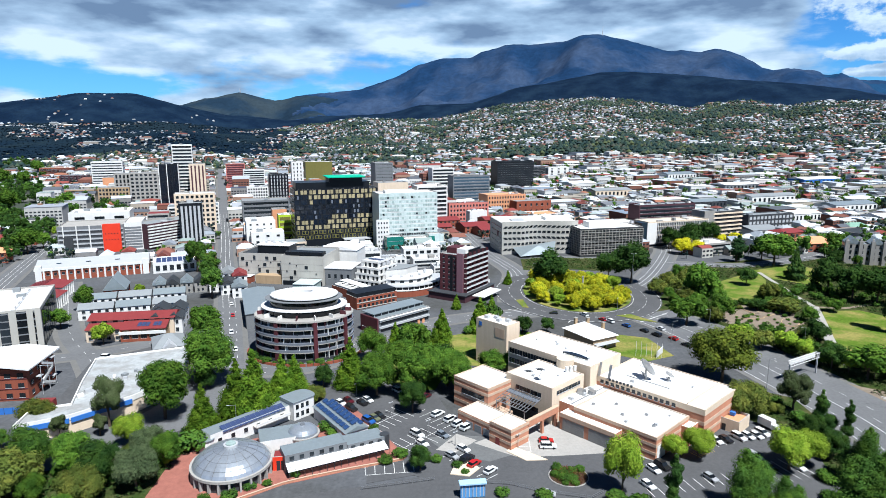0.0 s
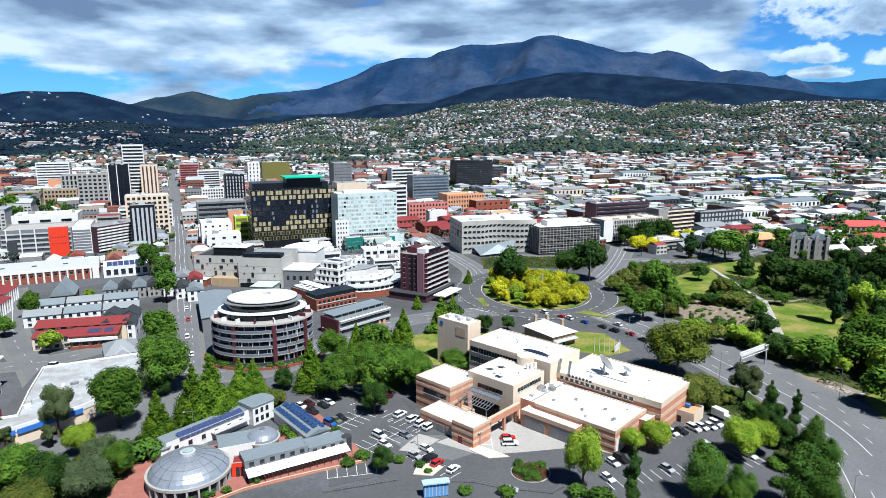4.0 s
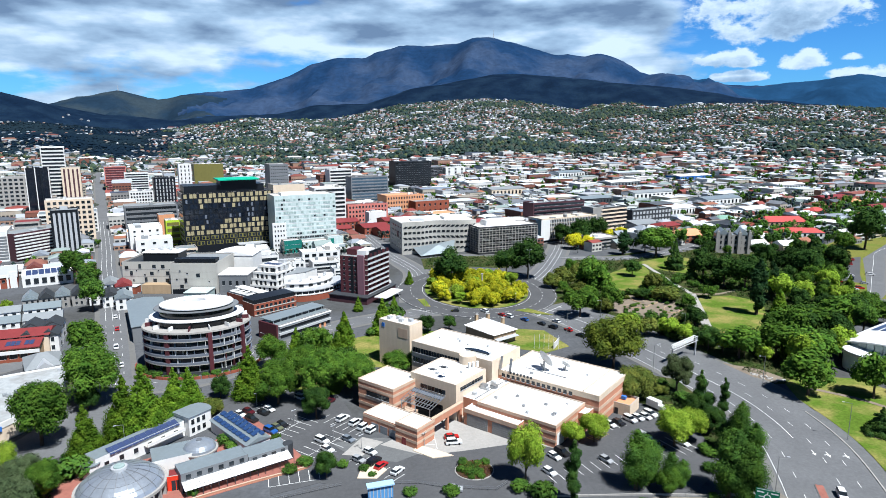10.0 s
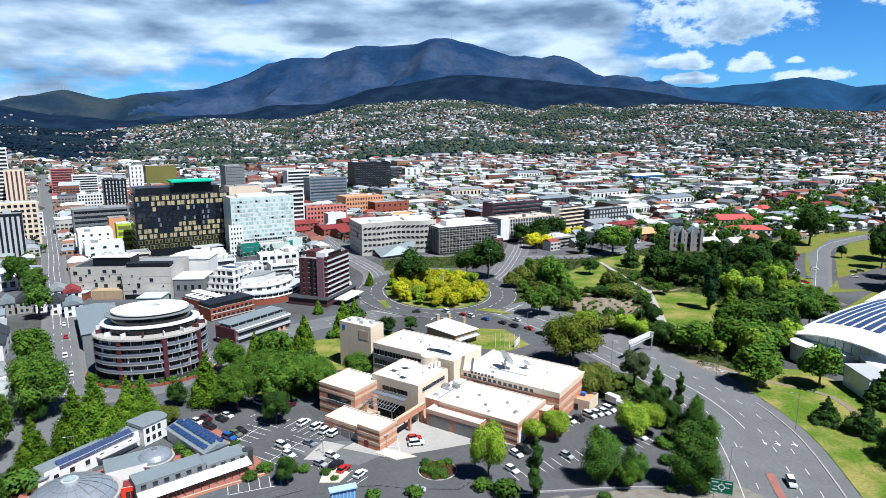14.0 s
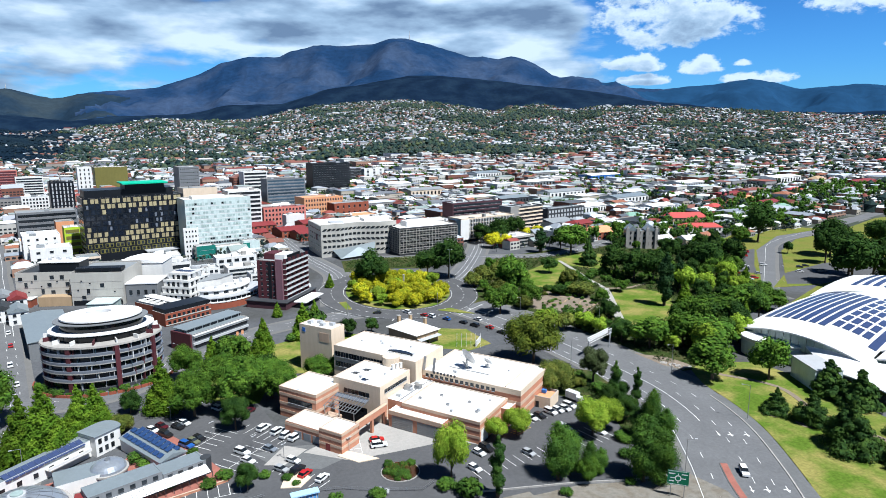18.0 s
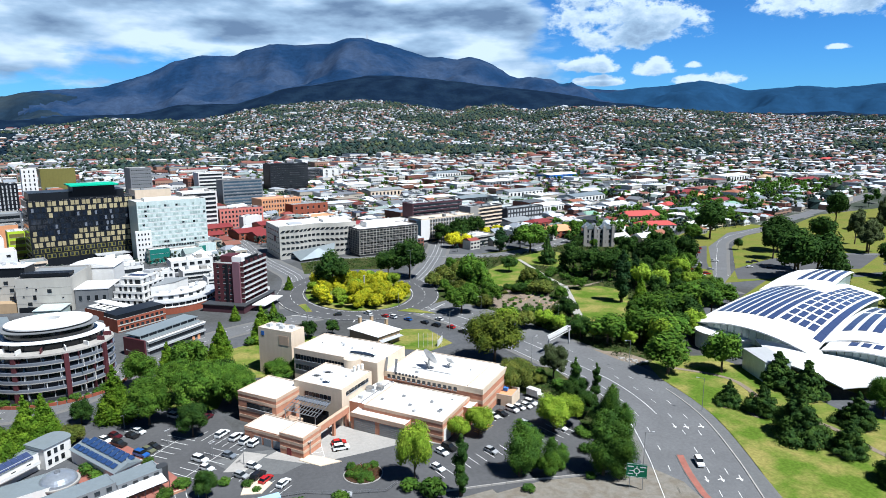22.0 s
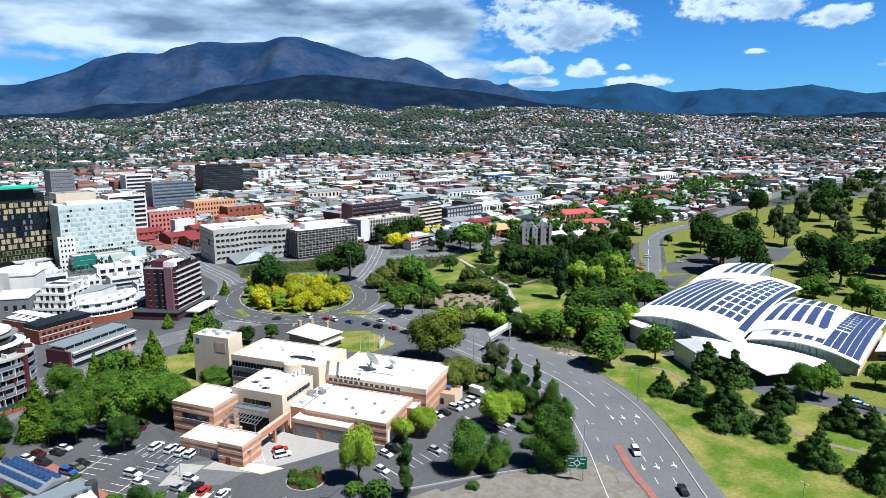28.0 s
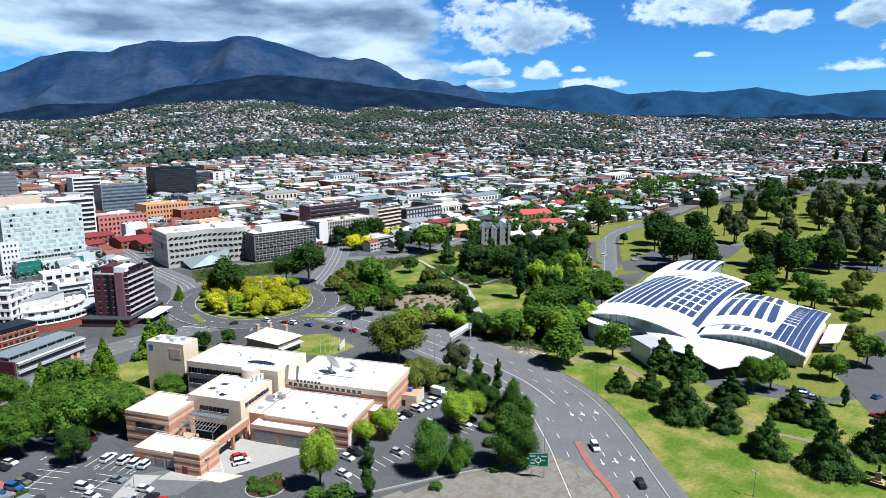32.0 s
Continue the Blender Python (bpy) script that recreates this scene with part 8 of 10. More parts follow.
tree('cone', 36, 358, 8.6)
tree('broad', -24, 201, 15.1)
tree('broad', -10, 199, 18.1)
tree('broad', -0, 209, 15.1)
tree('broad', -13, 239, 14.5)
tree('cone', -5, 228, 15.6)
tree('broad', -17, 215, 14.6)
tree('broad', -29, 233, 13.3)
tree('dark', -11, 188, 10.9)
tree('dark', -44, 209, 7.9)
tree('olive', -44, 195, 5.6)
tree('broad', 17, 221, 8.5, 1.45)
tree('broad', 3, 203, 13.5, 1.1)
tree('dark', -2, 219, 12, 1.1)
tree('broad', 26, 222, 8.5, 1.45)
tree('dark', 34, 268, 8.0, 1.1)
tree('dark', 45, 268, 7.0, 1.1)
tree('shrub', 20, 284, 8.3)
tree('dark', 61, 356, 20.9)
tree('dark', 110, 362, 23.9)
tree('dark', 98, 368, 18.0)
tree('dark', 184, 467, 20.2)
tree('dark', 204, 481, 19.0)
tree('dark', 170, 470, 17.0)
tree('yellow', 172, 449, 11.5)
tree('yellow', 183, 447, 9.8)
tree('yellow', 213, 480, 9.5)
tree('yellow', 230, 491, 8.8)
tree('dark', 220, 428, 17.3)
tree('broad', 285, 451, 16.2)
tree('cedar', 302, 359, 21.2)
tree('broad', 370, 408, 15.4)
tree('macro', 99, 212, 20.5, 1.06)
tree('olive', 95, 186, 10.6)
tree('gum', 111, 187, 14.5)
tree('poplar', 111, 173, 15.0)
tree('poplar', 117, 169, 13.5)
tree('tall', 106, 145, 16.9, 0.85)
tree('tall', 103, 135, 16.0, 0.8)
tree('tall', 92, 128, 19.0)
tree('tall', 95, 125, 16.5)
tree('light', 44, 142, 15.3, 0.62)
tree('poplar', 53, 132, 17.0)
tree('tall', 71, 135, 16.4)
tree('tall', 80, 134, 10.2)
tree('light', 70, 160, 8, 1.2)
tree('light', 63, 159, 7.1)
tree('light', 92, 154, 11, 1.05)
tree('light', 98, 157, 10, 1.1)
tree('dark', -7, 153, 7.6, 0.85)
tree('shrub', 47, 135, 4.6)
tree('cedar', 157, 151, 8.9)
tree('cedar', 162, 142, 11.0, 1.05)
tree('cedar', 159, 126, 16.7)
tree('cedar', 164, 114, 10.6)
tree('cedar', 182, 125, 11.5, 1.1)
tree('cedar', 161, 98, 11.6)
tree('cedar', 167, 84, 15.0)
tree('cedar', 191, 101, 9.6)
tree('cedar', 189, 108, 11.0, 1.15)
tree('broad', 197, 127, 12.5)
tree('broad', 204, 125, 12.1)
tree('broad', 232, 119, 10.1)
tree('broad', 229, 122, 8.7)
tree('broad', 257, 120, 13.5)
tree('cedar', 189, 81, 14.2)
tree('cedar', 187, 147, 13.0, 1.15)
tree('cedar', 186, 158, 12.5, 1.15)
tree('broad', 176, 174, 15.5)
tree('cypress', 212, 104, 7.8)
tree('dark', 331, 275, 30.0)
tree('dark', 348, 275, 28.8)
tree('cedar', 365, 276, 21.6)
tree('dark', 395, 347, 26.2)
tree('broad', 156, 180, 15.0, 1.3)
tree('broad', 315, 183, 10.5)
tree('broad', 320, 177, 12.8)
tree('broad', 327, 210, 13.0)
tree('gum', 443, 232, 30.0)
tree('gum', 464, 220, 30.0)
tree('gum', 497, 304, 23.5)
tree('gum', 460, 325, 25.8)
tree('dark', 456, 360, 22.3)
tree('cypress', 1305, 713, 30.0)
tree('cypress', 1306, 660, 30.0)
tree('cypress', 1341, 640, 30.0)
tree('broad', 332, 156, 11.4)
tree('broad', 135, 320, 20, 1.05)
tree('broad', 112, 280, 14, 1.32)
tree('broad', 132, 288, 12, 1.07)
tree('light', 123, 252, 9, 1.31)
tree('olive', 131, 248, 8, 1.04)
tree('light', 139, 244, 9, 1.18)
tree('dark', 160, 258, 9, 1.50)
tree('dark', 176, 357, 10, 1.26)
tree('olive', 174, 326, 9, 0.95)
tree('olive', 167, 300, 7, 1.70)
tree('dark', 157, 304, 6, 1.70)
tree('broad', 173, 286, 7, 1.35)
tree('broad', 220, 411, 21, 1.41)
tree('cypress', 200, 422, 19, 1.70)
tree('cedar', 212, 371, 20, 0.60)
tree('dark', 214, 341, 19, 1.02)
tree('dark', 217, 324, 18, 1.04)
tree('dark', 223, 313, 20, 0.92)
tree('cypress', 200, 270, 29, 0.89)
tree('cypress', 224, 291, 21, 0.86)
tree('shrub', 193, 335, 4, 0.92)
tree('shrub', 199, 325, 4, 0.88)
tree('broad', 194, 302, 7, 1.22)
tree('broad', 183, 226, 17, 1.02)
tree('broad', 202, 233, 15, 1.47)
tree('broad', 229, 249, 15, 1.45)
tree('broad', 245, 246, 12, 1.50)
tree('dark', 272, 344, 18, 0.96)
tree('dark', 274, 329, 19, 0.98)
tree('dark', 295, 331, 21, 0.84)
tree('broad', 154, 216, 13, 1.42)
tree('dark', 147, 226, 10, 1.11)
tree('broad', 169, 214, 14, 1.44)
tree('broad', 175, 202, 15, 1.46)
tree('dark', 393, 414, 31, 0.94)
tree('broad', 469, 465, 13, 1.70)
tree('broad', 365, 403, 14, 1.07)
tree('cedar', 321, 378, 18, 0.91)
tree('dark', 323, 396, 13, 0.92)
tree('dark', 275, 366, 16, 0.91)
tree('dark', 107, 169, 8)
tree('dark', 107, 159, 9)
tree('dark', 106, 148, 11)
tree('dark', 113, 173, 7)
tree('olive', 106, 188, 4)
tree('shrub', 110, 181, 4)
tree('shrub', 99, 149, 3)
tree('tall', 83, 134, 8)
tree('broad', 78, 132, 7)
tree('tall', 75, 136, 13)
tree('shrub', 99, 199, 4)
tree('shrub', 104, 200, 3.5)

# bare earth under the lawn conifers
for x, y, r in ((157, 151, 4.0), (162, 142, 4.6), (159, 126, 6.0), (164, 114, 4.4), (182, 125, 4.6)):
    area("bare_earth", blob_outline(x, y, r, r * 0.9, 22, 0.25, x * 0.1), "dirt", "bare brown earth round a conifer", "soil")
# roundabout island
isl = area("roundabout_island", blob_outline(72, 338, 29, 38, 40, 0.03), "grass", "grassy kerbed roundabout island", "traffic island", top=0.2)
grove(ring(72, 338, 26, 34, 30), ["gold", "gold", "gold", "light"], 6.6, 4.5, 8.8, 4)
col = thing("stone_column", 74, 330, 0.2, 0, "slender pale stone column on the roundabout", "monument")
slab("plinth", col, M["concrete"], 0, 0, 0, 1.8, 1.8, 1.2)
prism("shaft", col, M["concrete"], ring(0, 0, 0.45, 0.45, 14), 1.2, 11.0)
slab("cap", col, M["concrete"], 0, 0, 11.0, 1.1, 1.1, 0.5)
grove([(112, 330), (140, 372), (150, 345), (143, 315), (128, 270), (116, 290)], ["broad", "broad", "olive"], 9.5, 7, 10, 21)
grove([(120, 268), (128, 244), (150, 226), (156, 240), (160, 262), (150, 272), (135, 270)], ["light", "olive", "broad", "shrub", "shrub"], 6.0, 2.5, 5, 22)
grove([(133, 304), (172, 304), (190, 318), (188, 350), (160, 318), (138, 312)], ["shrub", "shrub", "olive", "dark"], 4.6, 1.5, 4, 41)
grove([(135, 286), (172, 302), (170, 282), (152, 270), (136, 276)], ["shrub"], 4.4, 0.7, 1.6, 42)
grove([(196, 345), (196, 312), (224, 312), (246, 350), (222, 352)], ["shrub", "shrub", "broad"], 6.5, 2, 5, 43)
grove([(-78, 168), (-72, 180), (-62, 186), (-52, 196), (-62, 204), (-70, 196), (-80, 176)], ["shrub", "dark", "shrub"], 4.5, 2.5, 5, 44)
grove([(-104, 152), (-92, 158), (-80, 168), (-74, 156), (-84, 146), (-100, 144)], ["shrub", "shrub", "olive", "light"], 4.5, 2.5, 6, 45)
grove([(200, 255), (229, 298), (300, 345), (262, 268), (200, 205), (170, 200), (172, 225)], ["broad", "dark", "street", "light", "broad", "cone"], 11.0, 8, 15, 23)
grove([(240, 400), (275, 428), (344, 400), (320, 350), (250, 300), (228, 310), (250, 370)], ["dark", "dark", "cypress", "broad"], 13.0, 7, 11, 24)
grove([(-150, 160), (-130, 178), (-100, 176), (-86, 150), (-90, 130), (-120, 110)], ["dark", "street", "olive", "gum", "broad"], 12.5, 5, 9, 27)
# the large old trees on the open slope behind the pool
for kind, x, y, h, wd in (("dark", 563, 432, 31, 0.75), ("gum", 522, 358, 33, 0.7), ("dark", 596, 387, 33, 0.8), ("gum", 574, 358, 27, 1.1), ("gum", 483, 352, 28, 0.6), ("gum", 455, 320, 21, 0.9), ("gum", 580, 325, 40, 0.8), ("gum", 658, 360, 42, 0.9), ("poplar", 449, 238, 44, 1.3), ("poplar", 477, 231, 44, 1.4), ("olive", 799, 482, 20, 0.9), ("dark", 398, 353, 27, 0.75), ("dark", 356, 298, 27, 0.9), ("cedar", 388, 294, 16, 0.8), ("olive", 458, 360, 10.5, 1.0), ("dark", 657, 327, 27, 0.9), ("gum", 750, 386, 28, 1.0), ("cedar", 414, 266, 11, 1.0), ("dark", 423, 245, 19, 1.0), ("dark", 434, 238, 23, 0.9), ("gum", 615, 421, 27, 0.7), ("dark", 375, 365, 9, 0.9), ("dark", 689, 442, 30, 0.9), ("gum", 709, 332, 36, 0.9), ("gum", 545, 395, 22, 0.8), ("olive", 530, 318, 9, 1.2), ("olive", 640, 398, 10, 1.2), ("dark", 372, 330, 24, 0.8), ("gum", 610, 305, 26, 1.0), ("broad", 402, 232, 14, 1.0), ("dark", 445, 215, 16, 1.0), ("cedar", 470, 250, 14, 1.0), ("dark", 364, 220, 28, 1.0), ("dark", 394, 258, 24, 1.0), ("dark", 381, 238, 27, 0.9), ("dark", 349, 226, 17, 1.1), ("broad", 314, 203, 14.5, 1.35), ("street", 317, 177, 17, 1.25), ("dark", 339, 178, 9, 1.2), ("olive", 334, 166, 9, 1.2), ("broad", 303, 150, 9, 1.1), ("olive", 288, 140, 6, 1.2), ("dark", 413, 222, 22, 0.95), ("broad", 352, 204, 11, 1.1), ("gum", 432, 226, 36, 0.8), ("olive", 400, 196, 8, 1.3), ("olive", 372, 186, 7, 1.2), ("dark", 500, 243, 22, 1.0), ("gum", 520, 262, 26, 0.9), ("cedar", 346, 262, 18, 0.9)):
    tree(kind, x, y, h, wd)
# low planting over the garden ground
def undergrowth(poly, holes, spacing, r0, r1, seed, lv, lf):
    rg = random.Random(seed)
    xs, ys = [p[0] for p in poly], [p[1] for p in poly]
    y = min(ys)
    while y < max(ys):
        x = min(xs)
        while x < max(xs):
            px, py = x + rg.uniform(-0.5, 0.5) * spacing, y + rg.uniform(-0.5, 0.5) * spacing
            x += spacing
            if not inside(px, py, poly) or any(inside(px, py, q) for q in holes) or near_road(px, py, 1.0) or rg.random() < 0.25:
                continue
            if any((px - a) ** 2 + (py - b) ** 2 < (c * 0.85) ** 2 for a, b, c in FOOT):
                continue
            r = rg.uniform(r0, r1)
            h = r * rg.uniform(0.7, 1.5)
            for _ in range(26):
                u, v = rg.uniform(0.0, 1), rg.uniform(0, 6.283)
                w = math.sqrt(1 - u * u) * rg.uniform(0.6, 1.05)
                k = len(lv)
                for _ in range(3):
                    lv.append((px + r * w * math.cos(v) + rg.uniform(-0.4, 0.4) * r, py + r * w * math.sin(v) + rg.uniform(-0.4, 0.4) * r, max(0.02, h * u + rg.uniform(-0.3, 0.3) * r)))
                lf.append((k, k + 1, k + 2))
        y += spacing


PARK = [(112, 300), (118, 274), (124, 250), (133, 230), (143, 218), (150, 199), (168, 196), (186, 215), (250, 262), (320, 350), (340, 410), (300, 430), (215, 425), (160, 408), (128, 350)]
LAWNS = [[(146, 326), (158, 352), (166, 369), (202, 397), (196, 370), (188, 355), (165, 318)], [(197, 398), (234, 415), (249, 393), (217, 354), (200, 370)], [(172, 283), (188, 306), (209, 307), (220, 290), (192, 247), (160, 238)]]
GARDEN = [(140, 305), (155, 309), (173, 304), (170, 284), (155, 270), (138, 275), (131, 286)]
lv, lf = [], []
undergrowth(PARK, LAWNS + [GARDEN], 2.7, 0.7, 1.7, 51, lv, lf)
undergrowth([(-150, 160), (-122, 158), (-106, 150), (-92, 158), (-78, 170), (-74, 156), (-80, 120), (-140, 120)], [], 2.4, 0.8, 1.8, 52, lv, lf)
undergrowth([(-74, 172), (-74, 184), (-70, 196), (-72, 206), (-60, 214), (-46, 206), (-48, 196), (-58, 188), (-66, 176)], [], 2.2, 0.6, 1.5, 53, lv, lf)
undergrowth([(94, 192), (104, 207), (116, 198), (115, 182), (110, 164), (105, 152), (102, 156), (105, 172)], [], 2.2, 0.6, 1.5, 54, lv, lf)
undergrowth([(6, 143), (17, 143), (23, 139.5), (27, 137), (38, 135), (46, 134), (44, 122), (6, 124)], [], 2.6, 0.4, 1.0, 55, lv, lf)
undergrowth([(52, 398), (84, 400), (104, 394), (112, 406), (122, 424), (110, 432), (70, 434), (54, 428)], [], 2.6, 0.8, 1.9, 56, lv, lf)
tagged(new("undergrowth", pydata("undergrowth", lv, lf, mat("low_foliage", (0.06, 0.10, 0.03), 0.85, 0.3, 0.25, 2.0, spec=0.03, isl=((0.040, 0.080, 0.020), (0.065, 0.115, 0.026), (0.030, 0.062, 0.018), (0.095, 0.115, 0.035), (0.050, 0.090, 0.030), (0.090, 0.100, 0.040))))), "low mixed shrubs and ground cover under the park trees", "shrubs", kind="stuff")
grove([(112, 290), (120, 270), (128, 250), (140, 232), (152, 214), (166, 206), (160, 228), (146, 244), (134, 262), (124, 284)], ["broad", "light", "broad", "dark"], 7.5, 6, 9, 46)
# ---- suburbs: streets of houses among trees, and the commercial blocks behind the city centre ----
rng = random.Random(77)
ROOFS = ["white", "greyroof", "zinc", "redroof", "white", "darkroof", "orange", "greyroof", "white"]
WALLS = ["whitewall", "cream", "brick", "concrete", "whitewall", "sand", "midgrey"]
PARKS = [[(110, 280), (100, 400), (215, 440), (360, 430), (480, 445), (800, 560), (1250, 620), (560, 180), (150, 150)], [(-400, 530), (-445, 560), (-625, 830), (-560, 855), (-490, 760), (-395, 605)], [(-284, 412), (-330, 455), (-370, 540), (-345, 560), (-300, 470)]]
# large sheds and stores that stand out of the commercial spread
for az, r, w, d, h, wall, rf, what in ((45.3, 1050, 78, 34, 9, "whitewall", "white", "white"), (33.4, 800, 62, 26, 8, "whitewall", "zinc", "blue-grey"), (38.3, 950, 56, 30, 8, "louvre", "white", "white"), (27.7, 830, 66, 24, 9, "whitewall", "greyroof", "grey"), (25.3, 930, 58, 26, 8, "midgrey", "white", "white"), (20.6, 1010, 52, 26, 9, "whitewall", "zinc", "blue-grey"), (31.0, 1010, 70, 28, 8, "blue", "white", "white"), (41.5, 860, 50, 24, 7, "brick", "redroof", "red"), (50.6, 1060, 64, 22, 7, "brick", "redroof", "red"), (30.0, 700, 44, 22, 8, "whitewall", "white", "white"), (15.0, 820, 54, 26, 9, "cream", "greyroof", "grey"), (36.0, 730, 40, 22, 7, "whitewall", "white", "white"), (23.0, 760, 46, 22, 8, "darkgrey", "zinc", "blue-grey"), (44.5, 800, 34, 20, 7, "whitewall", "redroof", "red")):
    x, y = r * math.sin(radians(az)), r * math.cos(radians(az))
    house("large low shed with a broad " + what + " metal roof", x - w * 0.47, y - w * 0.17, w, d, h, 20, wall, rf, 2.4, 1, 9, group="large sheds", name="warehouse")
nblock = 0
cands = []
kv, kf, km = [], [], []
u20, v20 = Vector((math.cos(radians(20)), math.sin(radians(20)))), Vector((-math.sin(radians(20)), math.cos(radians(20))))
for gi in range(-22, 62):
    for gj in range(6, 56):
        c = u20 * gi * 26 + v20 * gj * 26 + u20 * rng.uniform(-3, 3) + v20 * rng.uniform(-3, 3)
        r, a = c.length, math.degrees(math.atan2(c.x, c.y))
        if not ((430 if a > -6 else 265) < r < 1230 and -42 < a < 70) or any(inside(c.x, c.y, p) for p in PARKS):
            continue
        if gi % 6 == 2 and gj % 3 or rng.random() < 0.10 or near_road(c.x, c.y, 9) or (r < 510 and a < -15):
            continue
        cands.append((r, a, c, rng.random()))
TAKEN = list(FOOT)


def small_block(c, w, d, h, rise):
    """A plain block for the joined spread: walls, an overhanging pitched or flat roof, window bands and roof boxes."""
    p = c - u20 * w / 2 - v20 * d / 2
    z = min(ground(c.x, c.y), ground(p.x, p.y))
    P = [p, p + u20 * w, p + u20 * w + v20 * d, p + v20 * d]
    k = len(kv)
    kv.extend([(q.x, q.y, z - 2) for q in P] + [(q.x, q.y, z + h) for q in P])
    kf.extend([(k + i, k + (i + 1) % 4, k + 4 + (i + 1) % 4, k + 4 + i) for i in range(4)])
    km.extend([0] * 4)
    k = len(kv)
    Q = [c + (q - c) * 1.03 for q in P]
    ins = 0.0 if rng.random() < 0.5 or rise < 1 else 0.28
    e0, e1 = ((Q[0] + Q[3]) / 2, (Q[1] + Q[2]) / 2) if w > d else ((Q[0] + Q[1]) / 2, (Q[3] + Q[2]) / 2)
    e0, e1 = e0.lerp(e1, ins), e1.lerp(e0, ins)
    kv.extend([(q.x, q.y, z + h + 0.05) for q in Q] + [(e0.x, e0.y, z + h + rise), (e1.x, e1.y, z + h + rise)])
    kf.extend([(k, k + 1, k + 5, k + 4), (k + 2, k + 3, k + 4, k + 5), (k + 1, k + 2, k + 5), (k + 3, k, k + 4)] if w > d else [(k + 1, k + 2, k + 5, k + 4), (k + 3, k, k + 4, k + 5), (k, k + 1, k + 4), (k + 2, k + 3, k + 5)])
    km.extend([3 if rise > 1.5 else 1] * 4)
    for fl in range(max(1, int(h / 3.2))):
        n = max(1, int(w / 3.2))
        for s0 in range(n):
            k = len(kv)
            for s, zz in ((0.15, 1.0), (0.8, 1.0), (0.8, 2.4), (0.15, 2.4)):
                q = p + u20 * w * (s0 + s) / n - v20 * 0.12
                kv.append((q.x, q.y, z + zz + fl * 3.1))
            kf.append((k, k + 1, k + 2, k + 3))
            km.append(2)
    for _ in range(rng.choice((0, 1, 2)) if rise < 1 else 0):
        k = len(kv)
        q = c + u20 * rng.uniform(-0.3, 0.3) * w + v20 * rng.uniform(-0.3, 0.3) * d
        s = rng.uniform(0.8, 2.2)
        for zz in (0, s * 0.9):
            kv.extend([(q.x + i * s, q.y + j * s, z + h + 0.1 + zz) for i, j in ((-1, -1), (1, -1), (1, 1), (-1, 1))])
        kf.extend([(k + 4, k + 5, k + 6, k + 7)] + [(k + i, k + (i + 1) % 4, k + 4 + (i + 1) % 4, k + 4 + i) for i in range(4)])
        km.extend([0] * 5)


cands.sort(key=lambda q: q[0])
for r, a, c, luck in cands:
    trade = a > 7 and r > 560 and not (a > 34 and r < 900)
    w, d = (rng.uniform(12, 19), rng.uniform(12, 18)) if r < 470 else (rng.uniform(13, 24), rng.uniform(12, 22)) if rng.random() < (0.42 if trade else 0.8) else (rng.uniform(28, 50), rng.uniform(20, 30))
    if any((c.x - x) ** 2 + (c.y - y) ** 2 < (q * (0.74 if trade else 0.86) + (0.42 if trade else 0.5) * max(w, d)) ** 2 for x, y, q in TAKEN):
        continue
    TAKEN.append((c.x, c.y, 0.4 * max(w, d)))
    tall_zone = a < 3 and 470 < r < 950
    h = rng.choice((8, 10, 12, 15, 18, 22)) if tall_zone else rng.choice((5, 6, 7, 8, 9))
    p = c - u20 * w / 2 - v20 * d / 2
    wall, rf = rng.choice(WALLS), rng.choice(ROOFS)
    if nblock < 56:
        nblock += 1
        if luck < 0.3 and not tall_zone or r < 420:
            house("low building with a pitched " + {"white": "white", "greyroof": "grey", "zinc": "blue-grey", "redroof": "red", "darkroof": "dark", "orange": "terracotta"}[rf] + " roof", p.x, p.y, w, d, h * 0.7, 20, wall, rf, 2.5, 1, 4, hip=rng.choice((0, 4)), group="commercial blocks", name="warehouse")
        else:
            B("shop_block" if h < 12 else "office_block", "flat-roofed city block with " + {"whitewall": "white", "cream": "cream", "brick": "red brick", "concrete": "concrete", "sand": "sandstone", "midgrey": "grey"}[wall] + " walls", p.x, p.y, w, d, h + ground(c.x, c.y), 20, wall, rf, max(1, round(h / 3.4)), 5, style="band", faces="f", plant=rng.choice((0, 1, 1)), group="commercial blocks")
    else:
        small_block(c, w, d, h * 0.85 if tall_zone else rng.choice((4.5, 5.5, 6.5, 8.0, 9.5)), rng.choice((0.15, 0.2, 0.4, 0.9, 1.8) if trade else (0.15, 0.2, 1.8, 2.4, 3.0)))

# small shops and houses in the gaps between the blocks
cell, GAPS = {}, []
for x, y, q in TAKEN:
    cell.setdefault((int(x // 60), int(y // 60)), []).append((x, y, q))
